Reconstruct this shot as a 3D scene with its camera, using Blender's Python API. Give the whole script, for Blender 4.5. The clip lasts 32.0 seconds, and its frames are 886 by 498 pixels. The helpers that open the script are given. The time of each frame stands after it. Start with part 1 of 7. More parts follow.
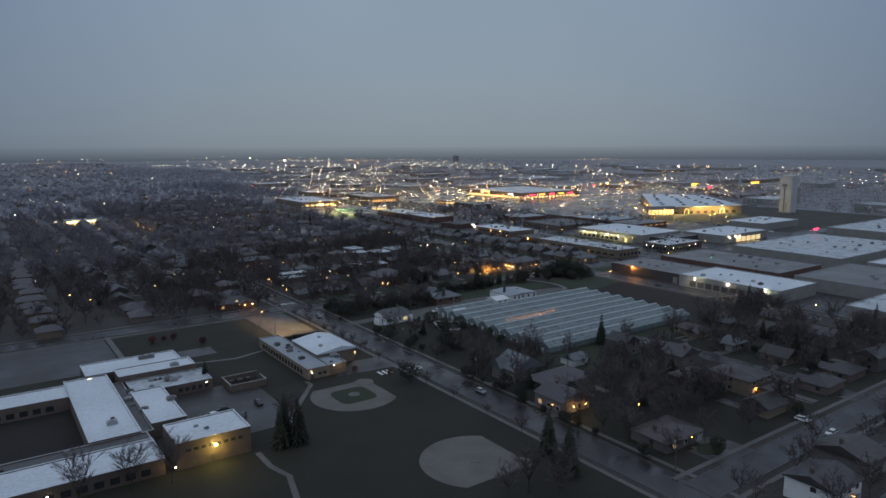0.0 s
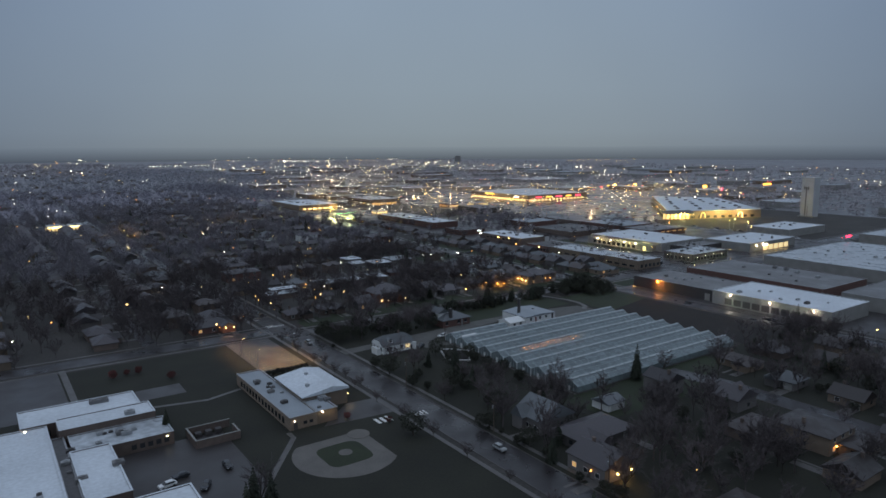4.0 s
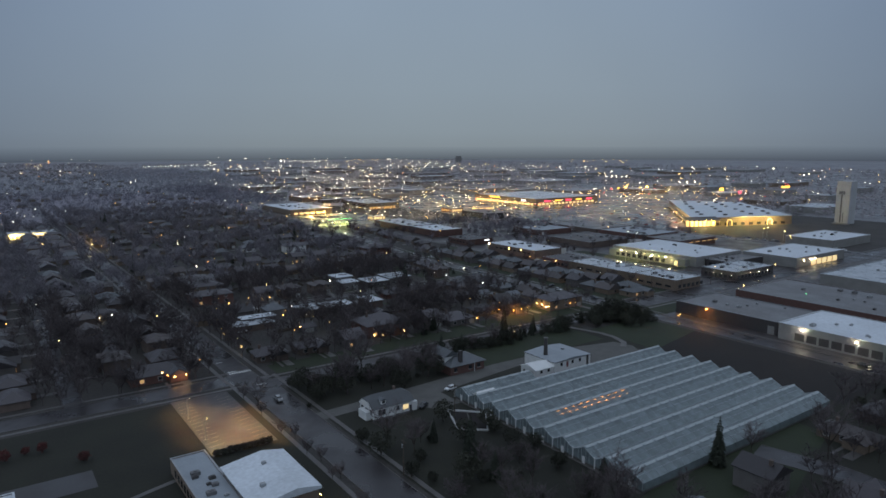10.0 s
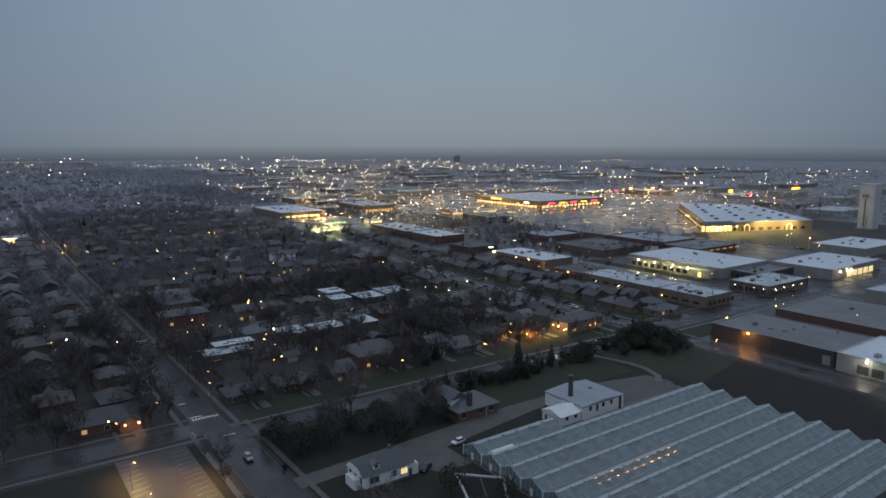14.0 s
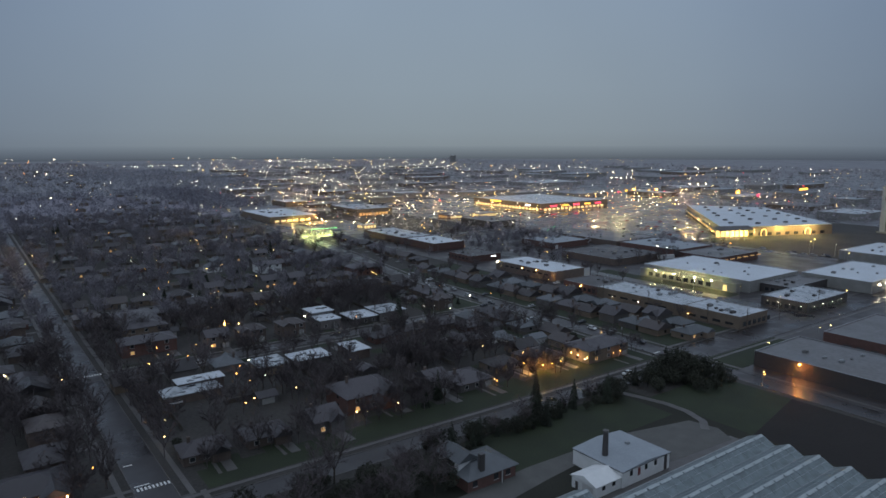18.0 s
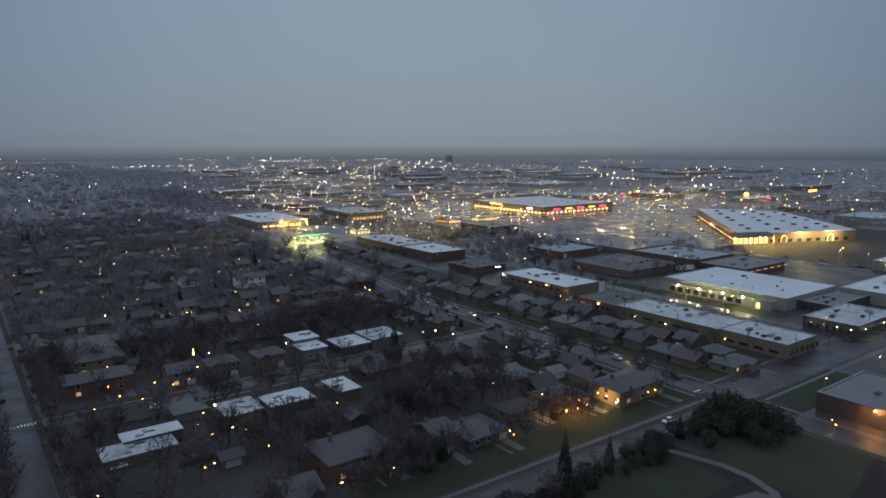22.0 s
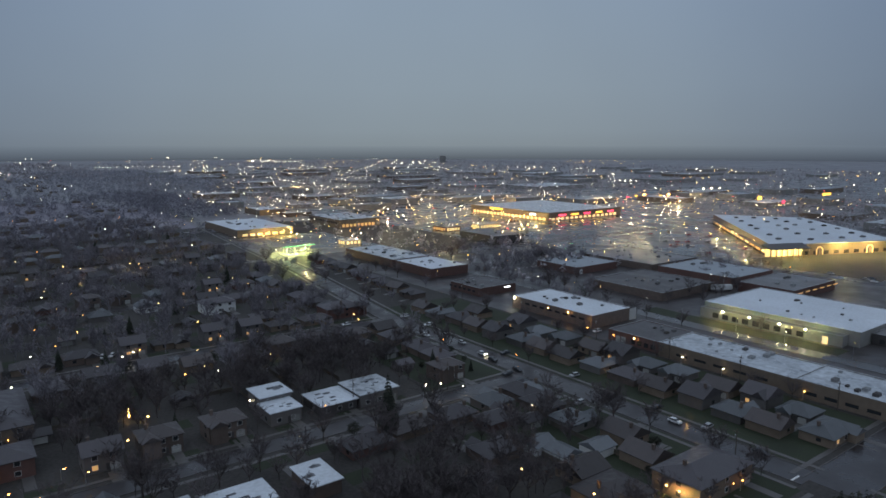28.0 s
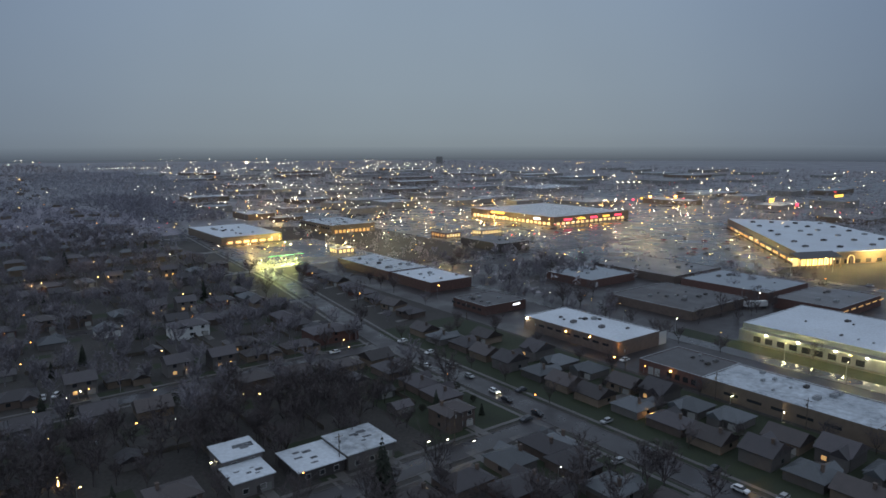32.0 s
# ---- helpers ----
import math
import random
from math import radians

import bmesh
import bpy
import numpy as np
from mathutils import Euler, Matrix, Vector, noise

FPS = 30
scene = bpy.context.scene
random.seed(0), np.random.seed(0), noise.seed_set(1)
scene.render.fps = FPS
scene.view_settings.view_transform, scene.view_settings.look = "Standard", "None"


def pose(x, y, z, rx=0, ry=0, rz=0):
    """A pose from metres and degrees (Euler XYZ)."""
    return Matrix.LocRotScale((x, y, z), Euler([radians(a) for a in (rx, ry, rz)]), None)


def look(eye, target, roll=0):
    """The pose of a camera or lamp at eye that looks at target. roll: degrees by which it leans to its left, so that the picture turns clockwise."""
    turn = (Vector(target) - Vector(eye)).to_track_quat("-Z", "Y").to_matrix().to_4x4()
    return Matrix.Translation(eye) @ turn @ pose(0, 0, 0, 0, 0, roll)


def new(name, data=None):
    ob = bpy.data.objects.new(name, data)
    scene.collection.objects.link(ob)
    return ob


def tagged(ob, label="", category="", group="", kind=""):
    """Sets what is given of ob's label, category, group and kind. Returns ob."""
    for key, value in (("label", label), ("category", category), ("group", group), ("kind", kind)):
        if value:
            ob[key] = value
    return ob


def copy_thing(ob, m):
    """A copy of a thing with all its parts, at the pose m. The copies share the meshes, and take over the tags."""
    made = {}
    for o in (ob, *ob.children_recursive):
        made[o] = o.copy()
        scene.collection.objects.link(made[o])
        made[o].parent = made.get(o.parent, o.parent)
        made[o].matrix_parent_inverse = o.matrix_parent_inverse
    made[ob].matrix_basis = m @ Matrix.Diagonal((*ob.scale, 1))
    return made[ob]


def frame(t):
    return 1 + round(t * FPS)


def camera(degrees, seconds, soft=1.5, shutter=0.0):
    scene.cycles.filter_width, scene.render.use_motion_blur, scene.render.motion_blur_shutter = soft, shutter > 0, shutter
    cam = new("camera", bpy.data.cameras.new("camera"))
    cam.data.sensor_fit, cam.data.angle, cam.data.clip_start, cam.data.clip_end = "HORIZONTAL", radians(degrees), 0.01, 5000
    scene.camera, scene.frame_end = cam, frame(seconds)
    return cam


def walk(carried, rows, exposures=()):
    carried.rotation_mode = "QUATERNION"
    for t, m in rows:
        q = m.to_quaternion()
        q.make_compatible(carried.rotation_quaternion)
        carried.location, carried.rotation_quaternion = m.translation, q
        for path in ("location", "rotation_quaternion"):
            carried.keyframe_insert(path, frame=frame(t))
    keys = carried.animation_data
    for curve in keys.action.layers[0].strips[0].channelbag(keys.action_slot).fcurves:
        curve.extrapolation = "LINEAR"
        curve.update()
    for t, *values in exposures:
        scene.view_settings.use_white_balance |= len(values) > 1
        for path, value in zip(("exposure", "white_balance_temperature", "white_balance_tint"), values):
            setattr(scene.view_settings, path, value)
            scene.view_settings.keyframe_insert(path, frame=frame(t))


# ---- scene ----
cam = camera(67.0, 32.0, 1.6)
PATH = [
    (0, (0.812, -5.808, 85.061), (0.837, -3.831, 84.758), -0.2),
    (1, (-0.139, 4.075, 85.574), (-0.113, 6.052, 85.27), -0.2),
    (2, (-0.822, 14.294, 85.904), (-0.797, 16.271, 85.601), -0.2),
    (3, (-1.342, 25.401, 86.063), (-1.318, 27.378, 85.76), -0.2),
    (6, (-1.422, 59.083, 86.135), (-1.405, 61.06, 85.832), -0.3),
    (7, (-2.013, 70.227, 86.296), (-1.995, 72.204, 85.992), -0.3),
    (8, (-2.514, 81.924, 86.226), (-2.495, 83.901, 85.922), -0.2),
    (9, (-3.029, 93.123, 86.075), (-3.01, 95.099, 85.773), -0.1),
    (10, (-3.731, 104.309, 86.091), (-3.709, 106.286, 85.788), -0.1),
    (11, (-4.46, 115.387, 86.095), (-4.436, 117.363, 85.791), -0.0),
    (12, (-4.809, 125.922, 86.268), (-4.784, 127.899, 85.964), -0.0),
    (13, (-5.426, 136.521, 86.321), (-5.399, 138.497, 86.018), -0.0),
    (14, (-5.887, 147.317, 86.639), (-5.858, 149.294, 86.334), -0.0),
    (17, (-7.34, 179.121, 87.296), (-7.302, 181.097, 86.99), -0.0),
    (18, (-7.734, 189.57, 87.348), (-7.692, 191.546, 87.042), -0.1),
    (19, (-8.326, 200.439, 87.489), (-8.28, 202.414, 87.183), -0.0),
    (20, (-8.721, 211.469, 87.756), (-8.673, 213.445, 87.449), -0.1),
    (21, (-9.047, 222.252, 88.171), (-8.996, 224.228, 87.865), -0.1),
    (22, (-9.536, 233.168, 88.309), (-9.481, 235.143, 88.002), -0.1),
    (23, (-10.135, 244.349, 88.162), (-10.076, 246.324, 87.857), -0.1),
    (24, (-10.37, 255.472, 88.074), (-10.308, 257.447, 87.768), -0.0),
    (25, (-10.526, 266.314, 88.134), (-10.461, 268.29, 87.828), -0.0),
    (28, (-12.79, 296.915, 89.046), (-12.713, 298.89, 88.739), -0.0),
    (29, (-12.804, 307.622, 89.324), (-12.725, 309.596, 89.016), -0.1),
    (30, (-13.099, 318.44, 89.433), (-13.017, 320.414, 89.126), -0.2),
    (31, (-13.467, 329.704, 89.338), (-13.384, 331.678, 89.031), -0.1),
    (32, (-13.979, 341.104, 88.949), (-13.891, 343.079, 88.644), -0.1),
]
walk(cam, [(t, look(eye, target, roll)) for t, eye, target, roll in PATH])

# ---- world and light ----
world = bpy.data.worlds.new("dusk_sky")
scene.world = world
world.use_nodes = True
wn, wl = world.node_tree.nodes, world.node_tree.links
wn.clear()
w_out = wn.new("ShaderNodeOutputWorld")
w_bg = wn.new("ShaderNodeBackground")
w_tc = wn.new("ShaderNodeTexCoord")
w_sep = wn.new("ShaderNodeSeparateXYZ")
w_ramp = wn.new("ShaderNodeValToRGB")
w_noise = wn.new("ShaderNodeTexNoise")
w_noise.inputs["Scale"].default_value = 2.2
w_noise.inputs["Detail"].default_value = 3.0
w_mix = wn.new("ShaderNodeMixRGB")
w_mix.blend_type = "MULTIPLY"
w_mix.inputs[0].default_value = 0.2
wl.new(w_tc.outputs["Generated"], w_sep.inputs[0])
wl.new(w_tc.outputs["Generated"], w_noise.inputs["Vector"])
wl.new(w_sep.outputs["Z"], w_ramp.inputs[0])
wl.new(w_ramp.outputs[0], w_mix.inputs[1])
wl.new(w_noise.outputs["Fac"], w_mix.inputs[2])
# lens vignette painted into the sky: dimmer and bluer towards both sides
w_side, w_vignette = wn.new("ShaderNodeValToRGB"), wn.new("ShaderNodeMixRGB")
w_vignette.blend_type = "MULTIPLY"
w_vignette.inputs[0].default_value = 1.0
wl.new(w_sep.outputs["Y"], w_side.inputs[0])
wl.new(w_mix.outputs[0], w_vignette.inputs[1])
wl.new(w_side.outputs[0], w_vignette.inputs[2])
wl.new(w_vignette.outputs[0], w_bg.inputs["Color"])
wl.new(w_bg.outputs[0], w_out.inputs["Surface"])
w_bg.inputs["Strength"].default_value = 1.0
SKY = [(0.0, (0.245, 0.292, 0.330)), (0.02, (0.266, 0.322, 0.370)), (0.08, (0.282, 0.350, 0.418)), (0.2, (0.286, 0.368, 0.468)), (0.5, (0.50, 0.59, 0.71)), (0.9, (0.60, 0.69, 0.815))]
w_ramp.color_ramp.elements[0].position, w_ramp.color_ramp.elements[0].color = SKY[0][0], (*SKY[0][1], 1)
w_ramp.color_ramp.elements[1].position, w_ramp.color_ramp.elements[1].color = SKY[-1][0], (*SKY[-1][1], 1)
for pos, col in SKY[1:-1]:
    w_ramp.color_ramp.elements.new(pos).color = (*col, 1)
SIDE = [(0.0, (0.80, 0.82, 0.86)), (0.80, (0.655, 0.69, 0.775)), (0.90, (0.84, 0.86, 0.91)), (0.97, (1.0, 1.0, 1.0)), (1.0, (1.04, 1.04, 1.03))]


def side_ramp(ramp):
    ramp.elements[0].position, ramp.elements[0].color = SIDE[0][0], (*SIDE[0][1], 1)
    ramp.elements[1].position, ramp.elements[1].color = SIDE[-1][0], (*SIDE[-1][1], 1)
    for pos, col in SIDE[1:-1]:
        ramp.elements.new(pos).color = (*col, 1)


side_ramp(w_side.color_ramp)
sun = new("sun", bpy.data.lights.new("sun", "SUN"))
sun.data.energy, sun.data.angle, sun.data.color = 0.12, radians(60), (0.8, 0.9, 1.0)
sun.matrix_world = look((0, 0, 100), (60, 80, 0))

# ---- plan: e runs along the cross streets, n along the main street ----
TURN = 34.5
GRID = pose(0, 0, 0, 0, 0, TURN)


def at(e, n, z=0.0, turn=0.0):
    return GRID @ pose(e, n, z, 0, 0, turn)


def lamp(name, e, n, z, watts, colour, radius=0.25):
    ob = new(name, bpy.data.lights.new(name, "POINT"))
    ob.data.energy, ob.data.color, ob.data.shadow_soft_size = watts, colour, radius
    ob.matrix_world = at(e, n, z)
    return ob


WARM, AMBER, SODIUM, COOL = (1.0, 0.72, 0.36), (1.0, 0.5, 0.14), (1.0, 0.62, 0.22), (1.0, 0.95, 0.82)
GREENISH = (0.92, 1.0, 0.35)
lamp("gym_light", 46, 169.8, 4.6, 1300, (1.0, 0.76, 0.16))
lamp("school_entry_light", 39.0, 227.0, 3.2, 900, SODIUM)
lamp("school_door_light", 33.5, 170.3, 2.8, 120, SODIUM)
for e, n in ((108.5, 305), (108.5, 283), (121, 294), (121, 277)):
    ob = new("lot_light", bpy.data.lights.new("lot_light", "SPOT"))
    ob.data.energy, ob.data.color, ob.data.shadow_soft_size = 8500, (1.0, 0.56, 0.22), 0.15
    ob.data.spot_size, ob.data.spot_blend = radians(140), 0.8
    ob.matrix_world = at(e, n, 7.4)
lamp("annex_light", 106.0, 215.6, 3.6, 60, WARM, 0.12)
lamp("annex_door_light", 119.0, 229, 3.4, 160, WARM)
for i in range(5):
    lamp("facade_light", 470.0, 388 + 12 * i, 5.4, 1400, (1.0, 0.86, 0.36))
for i in range(3):
    lamp("dock_light", 346.6, 186 + 22 * i, 6.4, 700, COOL)
lamp("signal_glow", 350.4, 279, 5.4, 2600, (1.0, 0.38, 0.08))
for e in (384, 392, 400, 408):
    lamp("canopy_light", e - 6, 779, 4.4, 11000, GREENISH)
lamp("forecourt_light", 374, 764, 6.0, 16000, (1.0, 0.95, 0.4))
lamp("forecourt_light", 396, 760, 6.0, 16000, (1.0, 0.95, 0.4))
lamp("store_light", 410, 885, 6, 12000, SODIUM)
lamp("store_light", 436, 885, 6, 12000, SODIUM)
for i in range(6):
    lamp("arcade_light", 719, 818 + 26 * i, 8, 7000, SODIUM)
for i in range(8):
    lamp("lot_pole_light", 632 + 24 * i, 590 + 22 * i + 36 * (i % 2), 10, 6500, WARM)
for i in range(4):
    lamp("mall_front_light", (691, 708, 744, 772)[i], (507, 500, 489, 477)[i], (5, 6, 8.6, 6)[i], (20000, 18000, 26000, 18000)[i], (1.0, 0.72, 0.26))
for i in range(3):
    lamp("mall_side_light", 706 + 46 * i, 552 + 41 * i, 7, 11000, WARM)
for i in range(3):
    lamp("yard_light", 480 + 40 * i, 760 + 60 * i, 10, 10000, (1.0, 0.9, 0.6))
lamp("porch_glow", 275.5, 346.4, 2.6, 1500, AMBER)
lamp("porch_glow", 279.6, 340.6, 2.6, 1500, AMBER)
lamp("lit_hall_light", 100, 824, 4.5, 9000, (1.0, 0.78, 0.3))
lamp("lit_hall_light", 86, 824, 4.5, 6000, (1.0, 0.78, 0.3))
for e, n, w in ((500, 700, 12000), (560, 780, 11000), (610, 860, 13000), (650, 770, 9000), (690, 900, 14000), (480, 850, 22000), (445, 770, 14000), (600, 960, 24000), (700, 1010, 24000), (500, 1040, 20000), (620, 1100, 26000), (760, 1120, 26000), (860, 1040, 26000), (560, 1220, 30000), (720, 1280, 34000), (900, 1240, 34000), (720, 1480, 40000), (880, 1560, 40000)):
    lamp("car_park_glow", e, n, 9, w, SODIUM)
for e, n, w in ((820, 760, 10000), (900, 800, 14000), (960, 700, 14000), (1050, 850, 34000), (1130, 760, 34000), (1000, 960, 34000), (1180, 900, 40000)):
    lamp("store_glow", e, n, 10, w, WARM)
for e, n in ((362, 415), (374, 475), (348, 372)):
    lamp("driveway_glow", e, n, 2.8, 160, AMBER)
lamp("porch_glow", 298.4, 342, 2.6, 1100, SODIUM)
lamp("garage_glow", 113.5, 336.0, 2.4, 150, (1.0, 0.6, 0.42))
lamp("house_glow", 151, 136.6, 2.6, 220, SODIUM)
lamp("yard_glow", 98, 448, 3.2, 900, COOL)
lamp("street_glow", 130, 690, 7, 5000, SODIUM)
lamp("street_glow", 128, 770, 7, 7000, SODIUM)
for e in (226, 257, 288):
    lamp("street_glow", e, 748, 7, 3500, SODIUM)
lamp("court_glow", 286, 429, 7.5, 700, WARM)
lamp("wall_glow", 405, 462, 4.5, 350, AMBER)
lamp("corner_glow", 404, 521, 5.5, 300, COOL)


# ---- materials ----
def mat(name, colour, rough=0.8, vary=0.3, scale=0.4, fine=8.0, bump=0.15, metal=0.0, rnd=0.0, wet=0.0, spec=0.5):
    m = bpy.data.materials.new(name)
    m.use_nodes = True
    nt = m.node_tree
    nd, lk = nt.nodes, nt.links
    b = nd["Principled BSDF"]
    tc = nd.new("ShaderNodeTexCoord")
    n1, n2 = nd.new("ShaderNodeTexNoise"), nd.new("ShaderNodeTexNoise")
    n1.inputs["Scale"].default_value, n1.inputs["Detail"].default_value = scale, 4
    n2.inputs["Scale"].default_value, n2.inputs["Detail"].default_value = fine, 2
    lk.new(tc.outputs["Object"], n1.inputs["Vector"])
    lk.new(tc.outputs["Object"], n2.inputs["Vector"])
    add = nd.new("ShaderNodeMath")
    add.operation = "ADD"
    lk.new(n1.outputs["Fac"], add.inputs[0])
    lk.new(n2.outputs["Fac"], add.inputs[1])
    mr = nd.new("ShaderNodeMapRange")
    mr.inputs["From Min"].default_value, mr.inputs["From Max"].default_value = 0.65, 1.35
    mr.inputs["To Min"].default_value, mr.inputs["To Max"].default_value = 1 - vary, 1 + vary
    lk.new(add.outputs[0], mr.inputs["Value"])
    val = mr.outputs["Result"]
    if rnd:
        oi = nd.new("ShaderNodeObjectInfo")
        r2 = nd.new("ShaderNodeMapRange")
        r2.inputs["To Min"].default_value, r2.inputs["To Max"].default_value = 1 - rnd, 1 + rnd
        lk.new(oi.outputs["Random"], r2.inputs["Value"])
        mu = nd.new("ShaderNodeMath")
        mu.operation = "MULTIPLY"
        lk.new(val, mu.inputs[0])
        lk.new(r2.outputs["Result"], mu.inputs[1])
        val = mu.outputs[0]
    hsv = nd.new("ShaderNodeHueSaturation")
    hsv.inputs["Color"].default_value = (*colour, 1)
    lk.new(val, hsv.inputs["Value"])
    lk.new(hsv.outputs[0], b.inputs["Base Color"])
    b.inputs["Metallic"].default_value = metal
    b.inputs["Roughness"].default_value = rough
    b.inputs["Specular IOR Level"].default_value = spec
    if wet:
        rr = nd.new("ShaderNodeMapRange")
        rr.inputs["From Min"].default_value, rr.inputs["From Max"].default_value = 0.35, 0.65
        rr.inputs["To Min"].default_value, rr.inputs["To Max"].default_value = max(0.06, rough - wet), rough
        lk.new(n1.outputs["Fac"], rr.inputs["Value"])
        lk.new(rr.outputs["Result"], b.inputs["Roughness"])
    if bump:
        bp = nd.new("ShaderNodeBump")
        bp.inputs["Strength"].default_value, bp.inputs["Distance"].default_value = bump, 0.05
        lk.new(n2.outputs["Fac"], bp.inputs["Height"])
        lk.new(bp.outputs[0], b.inputs["Normal"])
    return m


def emit(name, colour, strength):
    m = bpy.data.materials.new(name)
    m.use_nodes = True
    b = m.node_tree.nodes["Principled BSDF"]
    b.inputs["Base Color"].default_value = (*colour, 1)
    b.inputs["Emission Color"].default_value = (*colour, 1)
    b.inputs["Emission Strength"].default_value = strength
    return m


GRASS = mat("grass", (0.01548, 0.01584, 0.00972), 0.9, 0.45, 0.06, 1.5, 0.3)
LAWN = mat("wet_lawn", (0.0189, 0.027, 0.0108), 0.85, 0.4, 0.08, 2.0, 0.3)
SOIL = mat("ploughed_soil", (0.01403, 0.01147, 0.01063), 0.95, 0.3, 0.1, 1.0, 0.4)
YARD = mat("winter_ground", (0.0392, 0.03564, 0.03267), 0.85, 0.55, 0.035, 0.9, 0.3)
CLAY = mat("infield_dirt", (0.1275, 0.119, 0.1105), 0.9, 0.25, 0.15, 3.0, 0.2)
ASPH = mat("wet_asphalt", (0.03154, 0.02816, 0.02985), 0.5, 0.35, 0.09, 3.0, 0.08, wet=0.3)
ASPH2 = mat("damp_parking_asphalt", (0.0391, 0.03485, 0.0357), 0.6, 0.4, 0.05, 3.0, 0.06, wet=0.3)
ASPH3 = mat("flooded_parking_asphalt", (0.05, 0.05, 0.052), 0.4, 0.35, 0.04, 3.0, 0.05, wet=0.24)
# far yard and wooded ground: base colour lifted to paint haze
DAMP = mat("damp_hazed_yard_ground", (0.108, 0.1058, 0.1123), 0.5, 0.45, 0.02, 0.4, 0.05, wet=0.3, spec=0.5)
WESTSOIL = mat("hazed_wooded_ground", (0.1823, 0.1688, 0.1998), 0.8, 0.5, 0.02, 0.2, 0.0, wet=0.2)
ROOFB = mat("plain_blue_grey_roof", (0.27, 0.30, 0.33), 0.6, 0.12, 0.2, 2.0, 0.05)
# haze painted into far woods and twigs: paler and bluer than near ones
WOODS = mat("hazed_winter_woods", (0.36, 0.336, 0.354), 0.9, 0.5, 0.02, 0.3, 0.0)
TWIGF = mat("hazed_winter_twigs", (0.2015, 0.1871, 0.2094), 0.9, 0.4, 0.05, 1.0, 0.0)
WOODW = mat("faint_hazed_woods", (0.2141, 0.2098, 0.2467), 0.9, 0.5, 0.02, 0.3, 0.0)
WOODM = mat("half_hazed_woods", (0.3204, 0.3209, 0.3567), 0.9, 0.5, 0.02, 0.3, 0.0)
# base ground out to the horizon, its colour paled to stand in for haze
FARSOIL = mat("hazed_suburb_ground", (0.1435, 0.1375, 0.1495), 0.55, 0.5, 0.01, 0.08, 0.0, wet=0.2)
FENCE = mat("weathered_fence_boards", (0.10, 0.085, 0.07), 0.9, 0.35, 0.3, 4.0, 0.0)
GDOOR = mat("garage_door_paint", (0.30, 0.30, 0.29), 0.6, 0.1, 1.0, 6.0, 0.0, rnd=0.3)
PATCHED = mat("dark_roof_patch", (0.07, 0.075, 0.085), 0.4, 0.3, 0.3, 2.0, 0.0, wet=0.2)
CONC = mat("damp_concrete", (0.08925, 0.0833, 0.0799), 0.6, 0.3, 0.3, 4.0, 0.1, wet=0.25)
GRAVEL = mat("gravel_drive", (0.102, 0.1003, 0.0952), 0.9, 0.25, 0.2, 5.0, 0.3)
PAINT = mat("road_paint", (0.7, 0.7, 0.68), 0.6, 0.2, 2.0, 9.0, 0.0)
YPAINT = mat("stall_paint", (0.3, 0.27, 0.2), 0.6, 0.2, 2.0, 9.0, 0.0)
ROOFW = mat("white_roof_membrane", (0.56, 0.60, 0.645), 0.55, 0.18, 0.06, 0.9, 0.1, wet=0.2)
ROOFP = mat("patched_white_roof", (0.37, 0.40, 0.43), 0.5, 0.5, 0.11, 0.5, 0.1, wet=0.3)
ROOFG = mat("grey_roof_membrane", (0.1323, 0.1299, 0.1323), 0.6, 0.3, 0.05, 0.7, 0.1, wet=0.3)
ROOFD = mat("dark_gravel_roof", (0.078, 0.0754, 0.078), 0.75, 0.35, 0.07, 1.0, 0.2, wet=0.3)
SHING = mat("asphalt_shingle", (0.04936, 0.04359, 0.04831), 0.58, 0.3, 0.4, 6.0, 0.3, rnd=0.5, wet=0.24)
SHINGB = mat("brown_shingle", (0.04936, 0.04043, 0.03991), 0.58, 0.3, 0.4, 6.0, 0.3, rnd=0.45, wet=0.24)
SHINGL = mat("light_grey_shingle", (0.09333, 0.1017, 0.1108), 0.55, 0.25, 0.4, 6.0, 0.3, rnd=0.35, wet=0.2)
BRICK = mat("brown_brick", (0.1215, 0.0918, 0.0792), 0.85, 0.25, 0.5, 6.0, 0.3, rnd=0.25)
BRICKR = mat("red_brick", (0.1104, 0.06, 0.0516), 0.85, 0.25, 0.5, 6.0, 0.3, rnd=0.2)
BRICKT = mat("tan_brick", (0.1725, 0.1323, 0.1012), 0.85, 0.2, 0.4, 6.0, 0.3, rnd=0.2)
SIDING = mat("white_siding", (0.68, 0.69, 0.69), 0.65, 0.1, 0.5, 5.0, 0.1)
SIDINGG = mat("grey_siding", (0.1122, 0.104, 0.102), 0.7, 0.15, 0.5, 5.0, 0.1, rnd=0.4)
TRIM = mat("white_trim", (0.5, 0.5, 0.5), 0.5, 0.08, 1.0, 6.0, 0.0)
DARK = mat("dark_panel", (0.0572, 0.052, 0.052), 0.5, 0.2, 1.0, 6.0, 0.0)
PANEL = mat("precast_panel", (0.235, 0.23, 0.22), 0.7, 0.2, 0.2, 4.0, 0.1)
REDP = mat("red_painted_wall", (0.15, 0.03, 0.028), 0.6, 0.2, 0.3, 4.0, 0.1)
METAL = mat("galvanised_steel", (0.35, 0.36, 0.37), 0.45, 0.2, 1.0, 8.0, 0.05, metal=0.7)
WOODP = mat("weathered_pole_wood", (0.09, 0.07, 0.055), 0.9, 0.3, 2.0, 12.0, 0.3)
BARK = mat("wet_bark", (0.0493, 0.0391, 0.0323), 0.9, 0.35, 1.5, 9.0, 0.2, rnd=0.3)
